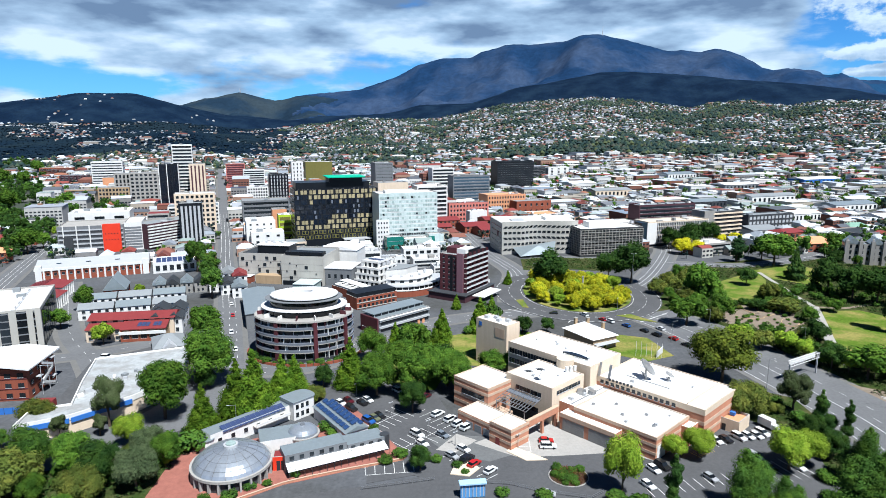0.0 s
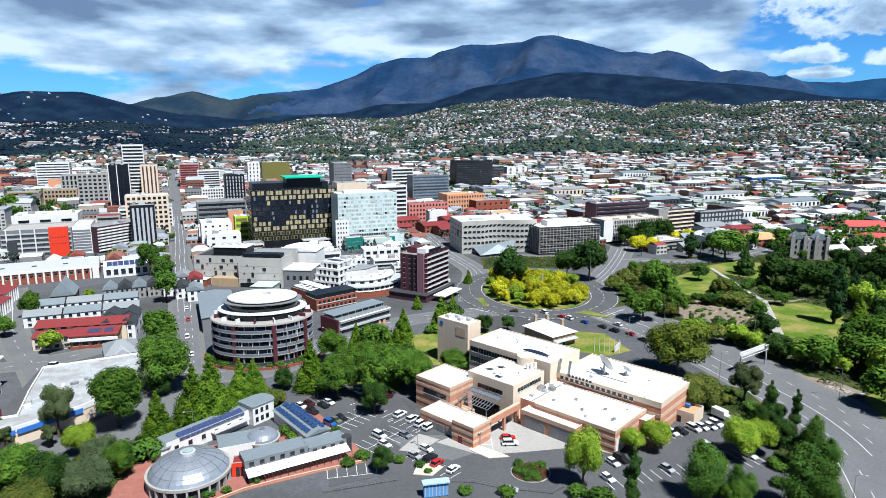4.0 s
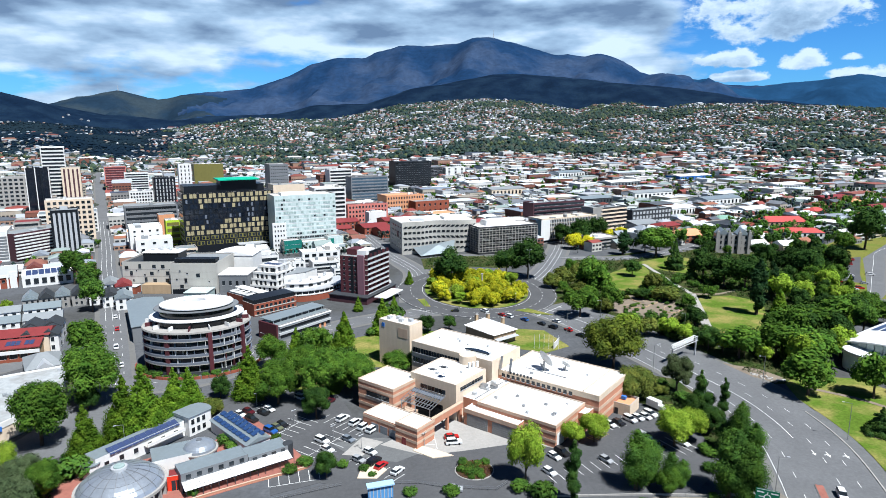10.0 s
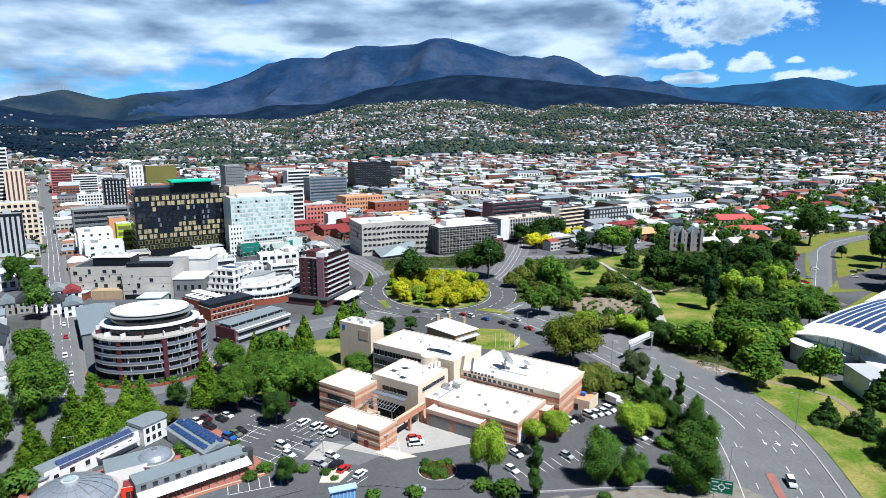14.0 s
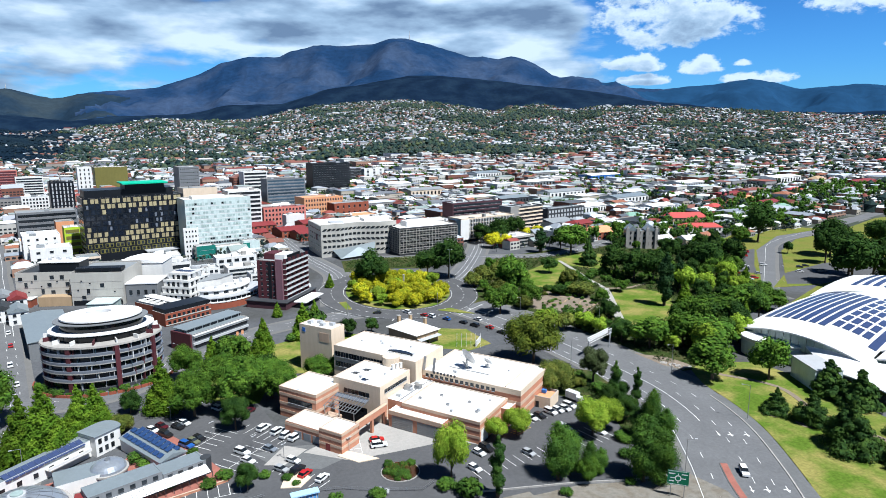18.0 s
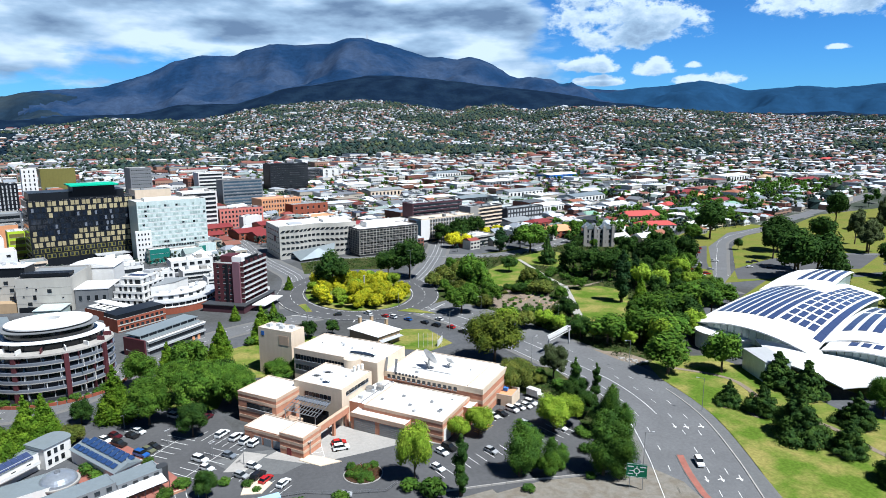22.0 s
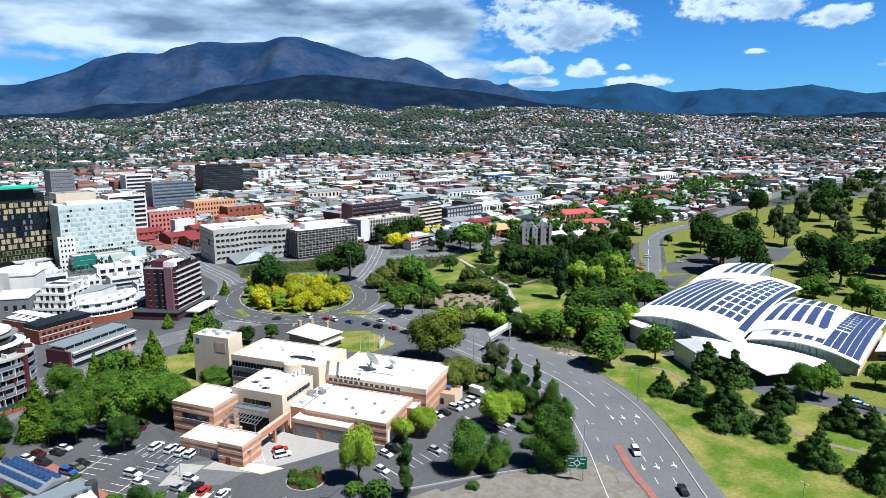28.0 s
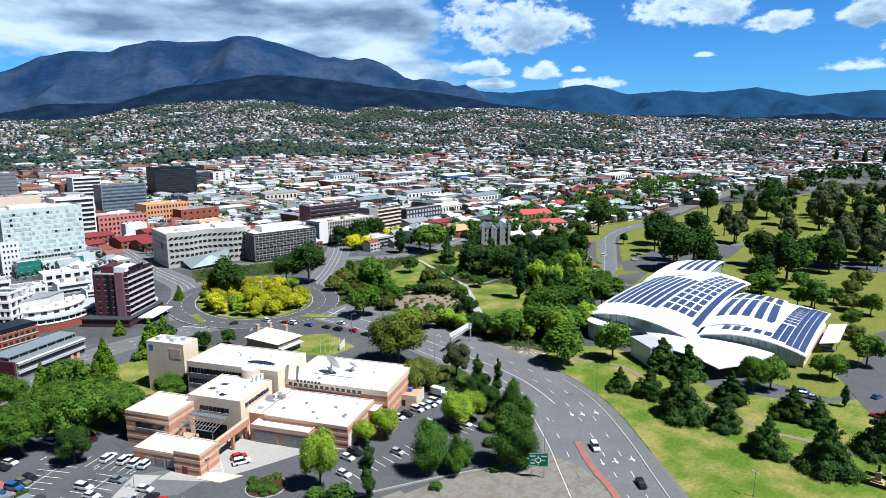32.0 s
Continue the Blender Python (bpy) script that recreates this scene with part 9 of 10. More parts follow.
for gi in range(-45, 125):
    for gj in range(12, 112):
        c = u20 * gi * 13 + v20 * gj * 13 + u20 * rng.uniform(-2.5, 2.5) + v20 * rng.uniform(-2.5, 2.5)
        r, a = c.length, math.degrees(math.atan2(c.x, c.y))
        if not (450 if a > -6 else 430) < r < 1235 or not -42 < a < 66 or any(inside(c.x, c.y, p) for p in PARKS) or near_road(c.x, c.y, 5):
            continue
        if gi % 12 == 4 or rng.random() < (0.16 if a > 7 and r > 620 and not (a > 34 and r < 900) else 0.40):
            GAPS.append((c.x, c.y))
            continue
        w, d = rng.uniform(8, 13), rng.uniform(8, 12)
        ci, cj = int(c.x // 60), int(c.y // 60)
        if any((c.x - x) ** 2 + (c.y - y) ** 2 < (q * 0.86 + 0.45 * max(w, d)) ** 2 for i in (-1, 0, 1) for j in (-1, 0, 1) for x, y, q in cell.get((ci + i, cj + j), ())):
            continue
        cell.setdefault((ci, cj), []).append((c.x, c.y, 0.42 * max(w, d)))
        small_block(c, w, d, rng.choice((3.4, 4.2, 5.5, 6.8)), rng.choice((0.2, 0.3, 1.2, 2.2) if a > 7 and r > 620 and not (a > 34 and r < 900) else (1.6, 2.2, 2.6, 3.2)))

# farther park and street trees, joined
def far_tree(x, y, h, r, rg, lv, lf, clumps=9, sprays=30):
    """A crown of loose leaf sprays on clumps with a stem, for trees too many to count."""
    z = ground(x, y)
    k = len(lv)
    s = 0.25
    lv.extend([(x - s, y - s, z - 0.3), (x + s, y - s, z - 0.3), (x, y + s, z - 0.3), (x, y, z + h * 0.7)])
    lf.extend([(k, k + 1, k + 3), (k + 1, k + 2, k + 3), (k + 2, k, k + 3)])
    for c in range(clumps):
        a, e = rg.uniform(0, 6.283), rg.uniform(-0.6, 1)
        cx, cy, cz, cr = x + r * 0.58 * math.cos(a), y + r * 0.58 * math.sin(a), z + h * (0.58 + 0.28 * e), r * rg.uniform(0.36, 0.54)
        # dense heart of the clump
        k = len(lv)
        for zz, w in ((-0.7, 0.6), (0.5, 0.85)):
            lv.extend([(cx + cr * 0.8 * w * math.cos(1.2566 * i + zz), cy + cr * 0.8 * w * math.sin(1.2566 * i + zz), cz + cr * 0.8 * zz) for i in range(5)])
        lv.append((cx, cy, cz + cr * 0.9))
        for i in range(5):
            j = (i + 1) % 5
            lf.extend([(k + i, k + j, k + 5 + j, k + 5 + i), (k + 5 + i, k + 5 + j, k + 10)])
        q = 0.30 + 0.07 * r
        for _ in range(sprays):
            u, v = rg.uniform(-1, 1), rg.uniform(0, 6.283)
            w = math.sqrt(1 - u * u)
            px, py, pz = cx + cr * w * math.cos(v), cy + cr * w * math.sin(v), cz + cr * u
            k = len(lv)
            for _ in range(3):
                lv.append((px + rg.uniform(-q, q) * 1.2, py + rg.uniform(-q, q) * 1.2, pz + rg.uniform(-q, q)))
            lf.append((k, k + 1, k + 2))


def far_grove(poly, spacing, h0, h1, seed, lv, lf, limit=400, bare=-0.28):
    rg = random.Random(seed)
    xs, ys = [p[0] for p in poly], [p[1] for p in poly]
    pts = []
    for _ in range(6000):
        x, y = rg.uniform(min(xs), max(xs)), rg.uniform(min(ys), max(ys))
        if len(pts) > limit or not inside(x, y, poly) or any((x - a) ** 2 + (y - b) ** 2 < spacing ** 2 for a, b in pts):
            continue
        if any((x - a) ** 2 + (y - b) ** 2 < (c * 0.9) ** 2 for a, b, c in FOOT) or near_road(x, y, 2.0) or noise.noise((x * 0.012, y * 0.012, 8.0)) < bare:
            continue
        pts.append((x, y))
        h = rg.uniform(h0, h1)
        far_tree(x, y, h, h * rg.uniform(0.32, 0.48), rg, lv, lf)


lv, lf = [], []
far_grove([(560, 330), (680, 469), (1100, 600), (1200, 500), (700, 250)], 24, 10, 24, 25, lv, lf, 260, 0.02)
far_grove([(620, 480), (800, 545), (1300, 700), (1300, 640), (800, 500)], 34, 8, 18, 28, lv, lf)
far_grove([(430, 215), (560, 260), (700, 300), (600, 210), (440, 170)], 24, 10, 20, 38, lv, lf)
far_grove([(-380, 520), (-330, 640), (-420, 760), (-560, 800), (-520, 600)], 15, 8, 13, 29, lv, lf)
far_grove([(350, 430), (450, 460), (640, 530), (560, 560), (400, 520), (200, 440)], 15, 6, 12, 30, lv, lf)
far_grove([(-480, 650), (-475, 720), (-640, 1000), (-800, 1180), (-900, 1180), (-640, 800)], 24, 9, 16, 63, lv, lf, 60)
far_grove([(-400, 530), (-445, 560), (-625, 830), (-560, 855), (-490, 760), (-395, 605)], 18, 9, 17, 66, lv, lf, 70, -0.12)
far_grove([(-284, 412), (-330, 455), (-370, 540), (-345, 560), (-300, 470)], 15, 8, 14, 67, lv, lf, 30, -0.2)
far_grove([(-470, 668), (-420, 668), (-425, 740), (-490, 740)], 13, 14, 21, 64, lv, lf, 30)
far_grove([(-285, 415), (-345, 425), (-400, 560), (-330, 545)], 13, 10, 17, 65, lv, lf, 40)
tagged(new("parkland_trees", pydata("parkland_trees", lv, lf, LEAF["dark"])), "scattered dark trees across the far parkland", "trees", kind="stuff")
lv, lf = [], []
far_grove([(-300, 420), (-160, 440), (-200, 560), (-330, 620), (60, 1100), (700, 1000), (760, 700), (330, 560), (60, 620), (-100, 620)], 13, 4, 9, 33, lv, lf, 900)
far_grove([(-420, 560), (-330, 640), (-420, 800), (-640, 900), (-620, 640)], 16, 7, 12, 34, lv, lf, 160)
far_grove([(230, 430), (330, 520), (600, 620), (480, 470), (360, 440)], 13, 6, 12, 35, lv, lf, 160)
far_grove([(250, 440), (330, 430), (430, 462), (560, 520), (720, 580), (860, 640), (760, 680), (600, 640), (420, 560), (290, 510)], 11.5, 7, 14, 61, lv, lf, 330)
far_grove([(430, 640), (620, 700), (900, 760), (1000, 900), (700, 980), (450, 900)], 24, 6, 11, 62, lv, lf, 200)
tagged(new("street_trees", pydata("street_trees", lv, lf, LEAF["street"])), "green trees along far streets and banks", "trees", kind="stuff")

# transmission masts on the summits
for az, rr, hh in ((13.4, 4440, 55), (-17.9, 4440, 34)):
    x, y = rr * math.sin(radians(az)), rr * math.cos(radians(az))
    mt = thing("transmission_mast", x, y, ground(x, y) - 4, 0, "slender pale mast on a distant summit", "mast")
    slab("shaft", mt, M["louvre"], 0, 0, 0, 4.5, 4.5, hh * 0.6)
    slab("upper_shaft", mt, M["louvre"], 0, 0, hh * 0.6, 2.2, 2.2, hh * 0.45)

# houses up the slopes: the nearest as things, the others joined
# the blue cast of the distant roofs is painted-in air haze
blockroof = mat("block_roofs", (0.5, 0.5, 0.5), 0.6, 0.12, 0.1, 1.0, isl=((0.80, 0.81, 0.83), (0.66, 0.71, 0.77), (0.52, 0.58, 0.66), (0.68, 0.69, 0.70), (0.36, 0.38, 0.42), (0.45, 0.46, 0.47), (0.22, 0.23, 0.25), (0.70, 0.69, 0.67), (0.34, 0.07, 0.055), (0.48, 0.52, 0.58), (0.12, 0.13, 0.14), (0.52, 0.54, 0.52), (0.26, 0.31, 0.38), (0.30, 0.10, 0.07), (0.50, 0.56, 0.60), (0.08, 0.10, 0.15), (0.34, 0.40, 0.38), (0.38, 0.33, 0.27)))
roofmat = mat("suburb_roofs", (0.4, 0.4, 0.4), 0.6, 0.12, 0.1, 1.0, isl=((0.62, 0.66, 0.70), (0.32, 0.35, 0.40), (0.22, 0.08, 0.06), (0.43, 0.46, 0.50), (0.28, 0.13, 0.09), (0.14, 0.15, 0.17), (0.70, 0.74, 0.78), (0.40, 0.43, 0.48), (0.20, 0.06, 0.05), (0.50, 0.50, 0.50), (0.11, 0.13, 0.14), (0.58, 0.60, 0.64)))
# muted set for the upper slopes, with distance haze mixed into the colours
hazed_sloperoof = mat("hazed_slope_roofs", (0.3, 0.3, 0.3), 0.7, 0.14, 0.1, 1.0, isl=((0.50, 0.53, 0.58), (0.22, 0.24, 0.29), (0.24, 0.08, 0.06), (0.34, 0.37, 0.41), (0.28, 0.13, 0.09), (0.13, 0.14, 0.17), (0.70, 0.72, 0.76), (0.28, 0.31, 0.36), (0.22, 0.075, 0.06), (0.34, 0.34, 0.34), (0.11, 0.13, 0.15), (0.46, 0.49, 0.53), (0.32, 0.20, 0.14), (0.18, 0.20, 0.23)))
hazed_slopewall = mat("slope_walls", (0.4, 0.38, 0.35), 0.85, 0.14, 0.1, 1.0, isl=((0.60, 0.60, 0.60), (0.38, 0.34, 0.30), (0.22, 0.11, 0.08), (0.42, 0.41, 0.40), (0.27, 0.27, 0.27), (0.56, 0.56, 0.55), (0.33, 0.22, 0.16), (0.46, 0.44, 0.41), (0.29, 0.29, 0.30), (0.36, 0.31, 0.26)))
wallmat = mat("suburb_walls", (0.6, 0.58, 0.52), 0.8, 0.12, 0.1, 1.0, isl=((0.62, 0.61, 0.58), (0.46, 0.41, 0.33), (0.24, 0.10, 0.07), (0.52, 0.51, 0.48), (0.30, 0.29, 0.28), (0.66, 0.65, 0.62), (0.40, 0.24, 0.17), (0.58, 0.56, 0.50)))
villaroof = mat("villa_roofs", (0.4, 0.3, 0.3), 0.6, 0.12, 0.1, 1.0, isl=((0.30, 0.075, 0.06), (0.62, 0.66, 0.70), (0.52, 0.55, 0.60), (0.30, 0.33, 0.37), (0.26, 0.11, 0.08), (0.12, 0.13, 0.15), (0.74, 0.76, 0.78), (0.22, 0.07, 0.055), (0.44, 0.48, 0.52), (0.30, 0.36, 0.34), (0.66, 0.68, 0.72), (0.20, 0.21, 0.23), (0.36, 0.15, 0.09), (0.40, 0.42, 0.45)))
me = pydata("city_blocks", kv, kf, [wallmat, blockroof, M["win"], villaroof])
me.polygons.foreach_set("material_index", km)
tagged(new("city_blocks", me), "spread of low commercial blocks with pale and coloured roofs", "buildings", kind="stuff")
hv, hf, hm = [], [], []
tv, tf = [], []


def add_house(x, y, z, w, d, h, rise, yaw, far=False):
    c, s = math.cos(yaw), math.sin(yaw)

    def P(a, b, q):
        return (x + c * a - s * b, y + s * a + c * b, z + q)

    k = len(hv)
    a, b = w / 2, d / 2
    hv.extend([P(-a, -b, -2), P(a, -b, -2), P(a, b, -2), P(-a, b, -2), P(-a, -b, h), P(a, -b, h), P(a, b, h), P(-a, b, h)])
    hf.extend([(k, k + 1, k + 5, k + 4), (k + 1, k + 2, k + 6, k + 5), (k + 2, k + 3, k + 7, k + 6), (k + 3, k, k + 4, k + 7)])
    # far houses take the haze-muted wall and roof colours
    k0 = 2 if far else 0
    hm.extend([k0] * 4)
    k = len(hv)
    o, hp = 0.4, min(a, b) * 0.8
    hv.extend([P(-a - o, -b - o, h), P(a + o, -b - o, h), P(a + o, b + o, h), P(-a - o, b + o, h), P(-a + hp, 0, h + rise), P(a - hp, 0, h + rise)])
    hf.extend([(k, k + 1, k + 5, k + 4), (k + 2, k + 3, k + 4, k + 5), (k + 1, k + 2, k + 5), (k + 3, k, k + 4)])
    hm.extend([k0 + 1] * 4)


def add_bush(x, y, z, r, h, rg):
    """A clumpy crown of few faces for trees too far off to tell their leaves."""
    k = len(tv)
    n = 5
    tw = rg.uniform(0, 1)
    for zz, rr in ((0.08, 0.9), (0.6, 0.85)):
        for i in range(n):
            a = 2 * math.pi * (i + tw + zz) / n
            q = r * rr * rg.uniform(0.75, 1.2)
            tv.append((x + q * math.cos(a), y + q * math.sin(a), z + h * zz * rg.uniform(0.9, 1.1)))
    tv.append((x, y, z + h))
    for i in range(n):
        j = (i + 1) % n
        tf.append((k + i, k + j, k + n + j, k + n + i))
        tf.append((k + n + i, k + n + j, k + 2 * n))


rg = random.Random(31)
west = []
r = 760.0
while r < 2690:
    step = 14.5 if r < 1500 else 12.5
    a = -44.0 + rg.uniform(0, 1)
    while a < 74:
        rr = r + rg.uniform(-9, 9)
        x, y = rr * math.sin(radians(a)), rr * math.cos(radians(a))
        a += math.degrees(step / r) * rg.uniform(0.8, 1.3)
        if rr < 1235 and (a < 52) or rr < 1240 and a < 70 and rg.random() < 0.5 or any(inside(x, y, p) for p in PARKS):
            continue
        # built-up share falls at gullies and reserves, and westwards to imitate cloud shade
        green = 1.05 * noise.noise((x * 0.0035, y * 0.0035, 9.0)) + 0.95 * noise.noise((x * 0.010, y * 0.010, 4.0))
        z = ground(x, y)
        yaw = radians(20 + 12 * noise.noise((x * 0.002, y * 0.002, 2.0)) + rg.choice((0, 90)))
        if green < (0.62 if a > 44 else 0.30 if a > -14 or rr < 1450 else -0.2) and rg.random() < (0.9 if a > 44 else 0.72 if a > -12 or rr < 1400 else 0.36):
            w, d, h = rg.uniform(7, 14), rg.uniform(6.5, 10), rg.choice((2.8, 3.2, 3.6, 5.6))
            if rr > 1500:
                w, d, h = w * 0.85, d * 0.85, h * 0.85
            if rg.random() < (0.10 if rr < 1500 else 0.035):
                w, d, h = w * rg.uniform(1.7, 3.0), d * rg.uniform(1.3, 1.9), rg.choice((6, 6, 9))
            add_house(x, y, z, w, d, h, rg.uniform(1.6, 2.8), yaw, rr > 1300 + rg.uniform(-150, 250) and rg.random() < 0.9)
        for _ in range(3 if green > 0.22 else 2):
            if rg.random() < (0.42 if a > 46 else 0.66 if green < 0.0 else 0.82 if green < 0.22 else 0.97):
                q = rg.uniform(2.4, 5.6) * (1.35 if green > 0.22 else 1)
                dx, dy = rg.uniform(-8, 8), rg.uniform(-8, 8)
                if rr > 1450 and a < -13 + 4 * noise.noise((x * 0.004, y * 0.004, 1.0)):
                    west.append((x + dx, y + dy, q))
                else:
                    add_bush(x + dx, y + dy, ground(x + dx, y + dy) - 0.5, q, q * rg.uniform(1.3, 2.2), rg)
    r += step
for x, y in GAPS:
    trade = x > y * 0.12 and math.hypot(x, y) > 620 and not x > y * 0.68
    for _ in range(rg.choice((0, 0, 1) if trade else (1, 2, 3))):
        q = rg.uniform(1.8, 4.2) * (1.5 if x > 300 and y < 850 else 1)
        dx, dy = rg.uniform(-5, 5), rg.uniform(-5, 5)
        if any((x + dx - u) ** 2 + (y + dy - v) ** 2 < (w + q * 0.6) ** 2 for i in (-1, 0, 1) for j in (-1, 0, 1) for u, v, w in cell.get((int(x // 60) + i, int(y // 60) + j), ())):
            continue
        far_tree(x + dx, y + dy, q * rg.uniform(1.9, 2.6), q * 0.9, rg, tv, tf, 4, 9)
# houses on the western hill, scattered on its near side
for _ in range(130):
    a, rr = rg.uniform(-44, -20), rg.uniform(2720, 3420)
    x, y = rr * math.sin(radians(a)), rr * math.cos(radians(a))
    if noise.noise((x * 0.004, y * 0.004, 6.0)) > 0.12:
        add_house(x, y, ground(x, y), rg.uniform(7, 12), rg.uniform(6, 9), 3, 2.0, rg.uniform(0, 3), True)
garden = (tv, tf)
tv, tf = [], []
# woodland canopy on the western slopes, its dark blue standing for cloud shade
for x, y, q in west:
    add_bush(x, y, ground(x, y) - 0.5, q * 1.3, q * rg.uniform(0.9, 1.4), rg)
me = pydata("suburb_houses", hv, hf, [wallmat, roofmat, hazed_slopewall, hazed_sloperoof])
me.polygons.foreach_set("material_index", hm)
tagged(new("suburb_houses", me), "thousands of small houses with white, grey and red roofs, the far ones muted for haze", "houses", kind="stuff")
tagged(new("suburb_trees", pydata("suburb_trees", *garden, LEAF["far"])), "garden trees between the houses, their greens shifted to blue for haze", "trees", kind="stuff")
tagged(new("hillside_woodland", pydata("hillside_woodland", tv, tf, M["woods"])), "woodland on the western foothill slopes, coloured dark blue for cloud shade", "trees", kind="stuff")


# ---- vehicles ----
PAINT = {n: mat("car_" + n, c, 0.25, 0.04, 0.5, 3.0, spec=0.7) for n, c in dict(white=(0.78, 0.78, 0.77), black=(0.02, 0.02, 0.022), red=(0.5, 0.02, 0.02), maroon=(0.10, 0.012, 0.02), blue=(0.03, 0.12, 0.40), silver=(0.42, 0.43, 0.44), grey=(0.22, 0.25, 0.29), olive=(0.17, 0.18, 0.11), orange=(0.6, 0.2, 0.06)).items()}
CARS = {}
SHAPE = dict(  # length, width, lower body's and roof's outlines along the length
    hatch=(4.3, 1.78, [(-2.15, 0.35), (2.15, 0.35), (2.15, 0.75), (1.2, 0.95), (-2.05, 1.0), (-2.15, 0.8)], [(-1.95, 0.98), (0.95, 0.94), (0.25, 1.45), (-1.5, 1.48)]),
    suv=(4.8, 1.9, [(-2.4, 0.4), (2.4, 0.4), (2.4, 0.9), (1.4, 1.1), (-2.35, 1.15), (-2.4, 0.9)], [(-2.3, 1.13), (1.15, 1.08), (0.5, 1.75), (-2.0, 1.8)]),
    van=(5.2, 1.95, [(-2.6, 0.4), (2.6, 0.4), (2.6, 0.95), (2.0, 1.2), (-2.6, 1.2)], [(-2.58, 1.18), (1.95, 1.18), (1.2, 2.1), (-2.5, 2.15)]))


def extrude(pts, w, taper, material, name):
    n = len(pts)
    vs = [(x, -w / 2 * (taper if z > 1.3 else 1), z) for x, z in pts] + [(x, w / 2 * (taper if z > 1.3 else 1), z) for x, z in pts]
    fs = [tuple(range(n)), tuple(range(2 * n - 1, n - 1, -1))] + [(i, n + i, n + (i + 1) % n, (i + 1) % n) for i in range(n)]
    return pydata(name, vs, fs, material)


def car(form, colour, x, y, yaw, z=0.06):
    m = pose(x, y, z + (ground(x, y) if math.hypot(x, y) > 600 else 0), 0, 0, yaw)
    if (form, colour) in CARS:
        return copy_thing(CARS[form, colour], m)
    ln, w, low, cab = SHAPE[form]
    c = thing("car" if form != "van" else "van", 0, 0, 0, 0, f"{colour} {dict(hatch='hatchback car', suv='four-wheel-drive car', van='passenger van')[form]} with dark windows", "car", "vehicles")
    piece("body", extrude(low, w, 1, PAINT[colour], "body"), c)
    gh = piece("glasshouse", extrude(cab, w * 0.94, 0.86, M["win"], "glasshouse"), c)
    (x2, z2), (x3, z3) = cab[2], cab[3]
    slab("roof_panel", gh, PAINT[colour], (x2 + x3) / 2, 0, z3 - 0.01, abs(x2 - x3) * 0.96, w * 0.8, 0.05)
    key = "wheel"
    if key not in CARS:
        v = [(0.33 * math.cos(a), s, 0.33 * math.sin(a)) for s in (-0.11, 0.11) for a in [2 * math.pi * i / 14 for i in range(14)]]
        f = [tuple(range(13, -1, -1)), tuple(range(14, 28))] + [(i, (i + 1) % 14, 14 + (i + 1) % 14, 14 + i) for i in range(14)]
        CARS[key] = pydata("wheel", v, f, M["rubber"])
    for sx in (-1, 1):
        for sy in (-1, 1):
            piece("wheel", CARS[key], c, pose(sx * ln * 0.31, sy * (w / 2 - 0.08), 0.33))
    CARS[form, colour] = c
    c.matrix_basis = m
    return c


car("hatch", "white", -35.3, 193.8, -45)
car("hatch", "maroon", -32.9, 195.6, -45)
car("suv", "black", -31.1, 189.6, -45)
car("hatch", "black", -28.1, 193.9, -45)
car("hatch", "white", -26.5, 196.1, -45)
car("suv", "blue", -24.4, 180.9, -45)
car("hatch", "olive", -22.7, 182.8, -45)
car("hatch", "black", -21.3, 184.4, -45)
car("suv", "white", -8.8, 172.2, -45)
car("hatch", "white", -7.1, 166.8, -45)
car("hatch", "grey", -1.2, 171.9, -45)
car("suv", "white", -2.8, 185.7, 48)
car("suv", "white", 1.2, 182.2, 48)
car("suv", "white", 3.8, 179.1, 48)
car("suv", "white", 6.2, 176.9, 48)
car("hatch", "white", 4.8, 163.6, -45)
car("hatch", "silver", 1.5, 159.8, -45)
car("suv", "black", 5.7, 158.1, 48)
car("hatch", "red", 7.5, 155.7, 48)
car("hatch", "white", 11.7, 152.3, 48)
car("suv", "white", -16.8, 203.5, -45)
car("suv", "maroon", -7.4, 198.9, 48)
car("hatch", "red", 29.1, 168.6, 0)
car("suv", "white", 29.2, 165.3, 0)
car("hatch", "white", 78.8, 168.9, -64)
car("hatch", "black", 82.0, 169.6, -64)
car("suv", "white", 86.4, 171.0, -64)
car("hatch", "white", 89.4, 171.7, -64)
car("hatch", "white", 92.1, 172.0, -64)
car("suv", "white", 94.5, 173.5, -64)
car("hatch", "white", 94.8, 154.5, -64)
car("hatch", "white", 55.5, 153.1, -64)
car("suv", "black", 58.4, 154.8, -64)
car("hatch", "white", 51.6, 145.6, -64)
car("hatch", "silver", 69.0, 149.1, -64)
car("suv", "white", 85.6, 159.7, -64)
car("hatch", "black", 86.9, 154.4, -64)
car("hatch", "silver", 25.2, 141.6, -15)
car("suv", "white", 120.1, 123.7, -117)
car("hatch", "black", 117.1, 103.4, -117)
car("hatch", "red", 74.6, 287.0, 118)
car("suv", "white", 77.4, 284.4, 118)
car("hatch", "blue", 83.4, 278.0, 118)
car("hatch", "black", 89.5, 270.6, 118)
car("suv", "black", 93.1, 264.6, 118)
car("hatch", "red", 98.7, 259.6, 118)
car("hatch", "black", 101.3, 251.6, 118)
car("suv", "white", 67.5, 294.7, 118)
car("hatch", "white", 97.6, 273.2, 118)
car("hatch", "black", 53.0, 297.5, 170)
car("suv", "blue", 262.1, 137.5, -64)
car("hatch", "white", -49.9, 256.2, 110)
car("hatch", "white", -55.6, 293.4, 110)
car("suv", "white", -96.7, 267.3, 110)
car("hatch", "red", -104.9, 293.2, 110)
car("hatch", "white", -112.2, 313.1, 110)
car("suv", "white", -135.7, 235.5, 0)
car("hatch", "black", -120.2, 238.8, 0)
car("hatch", "white", -123.7, 259.5, 0)
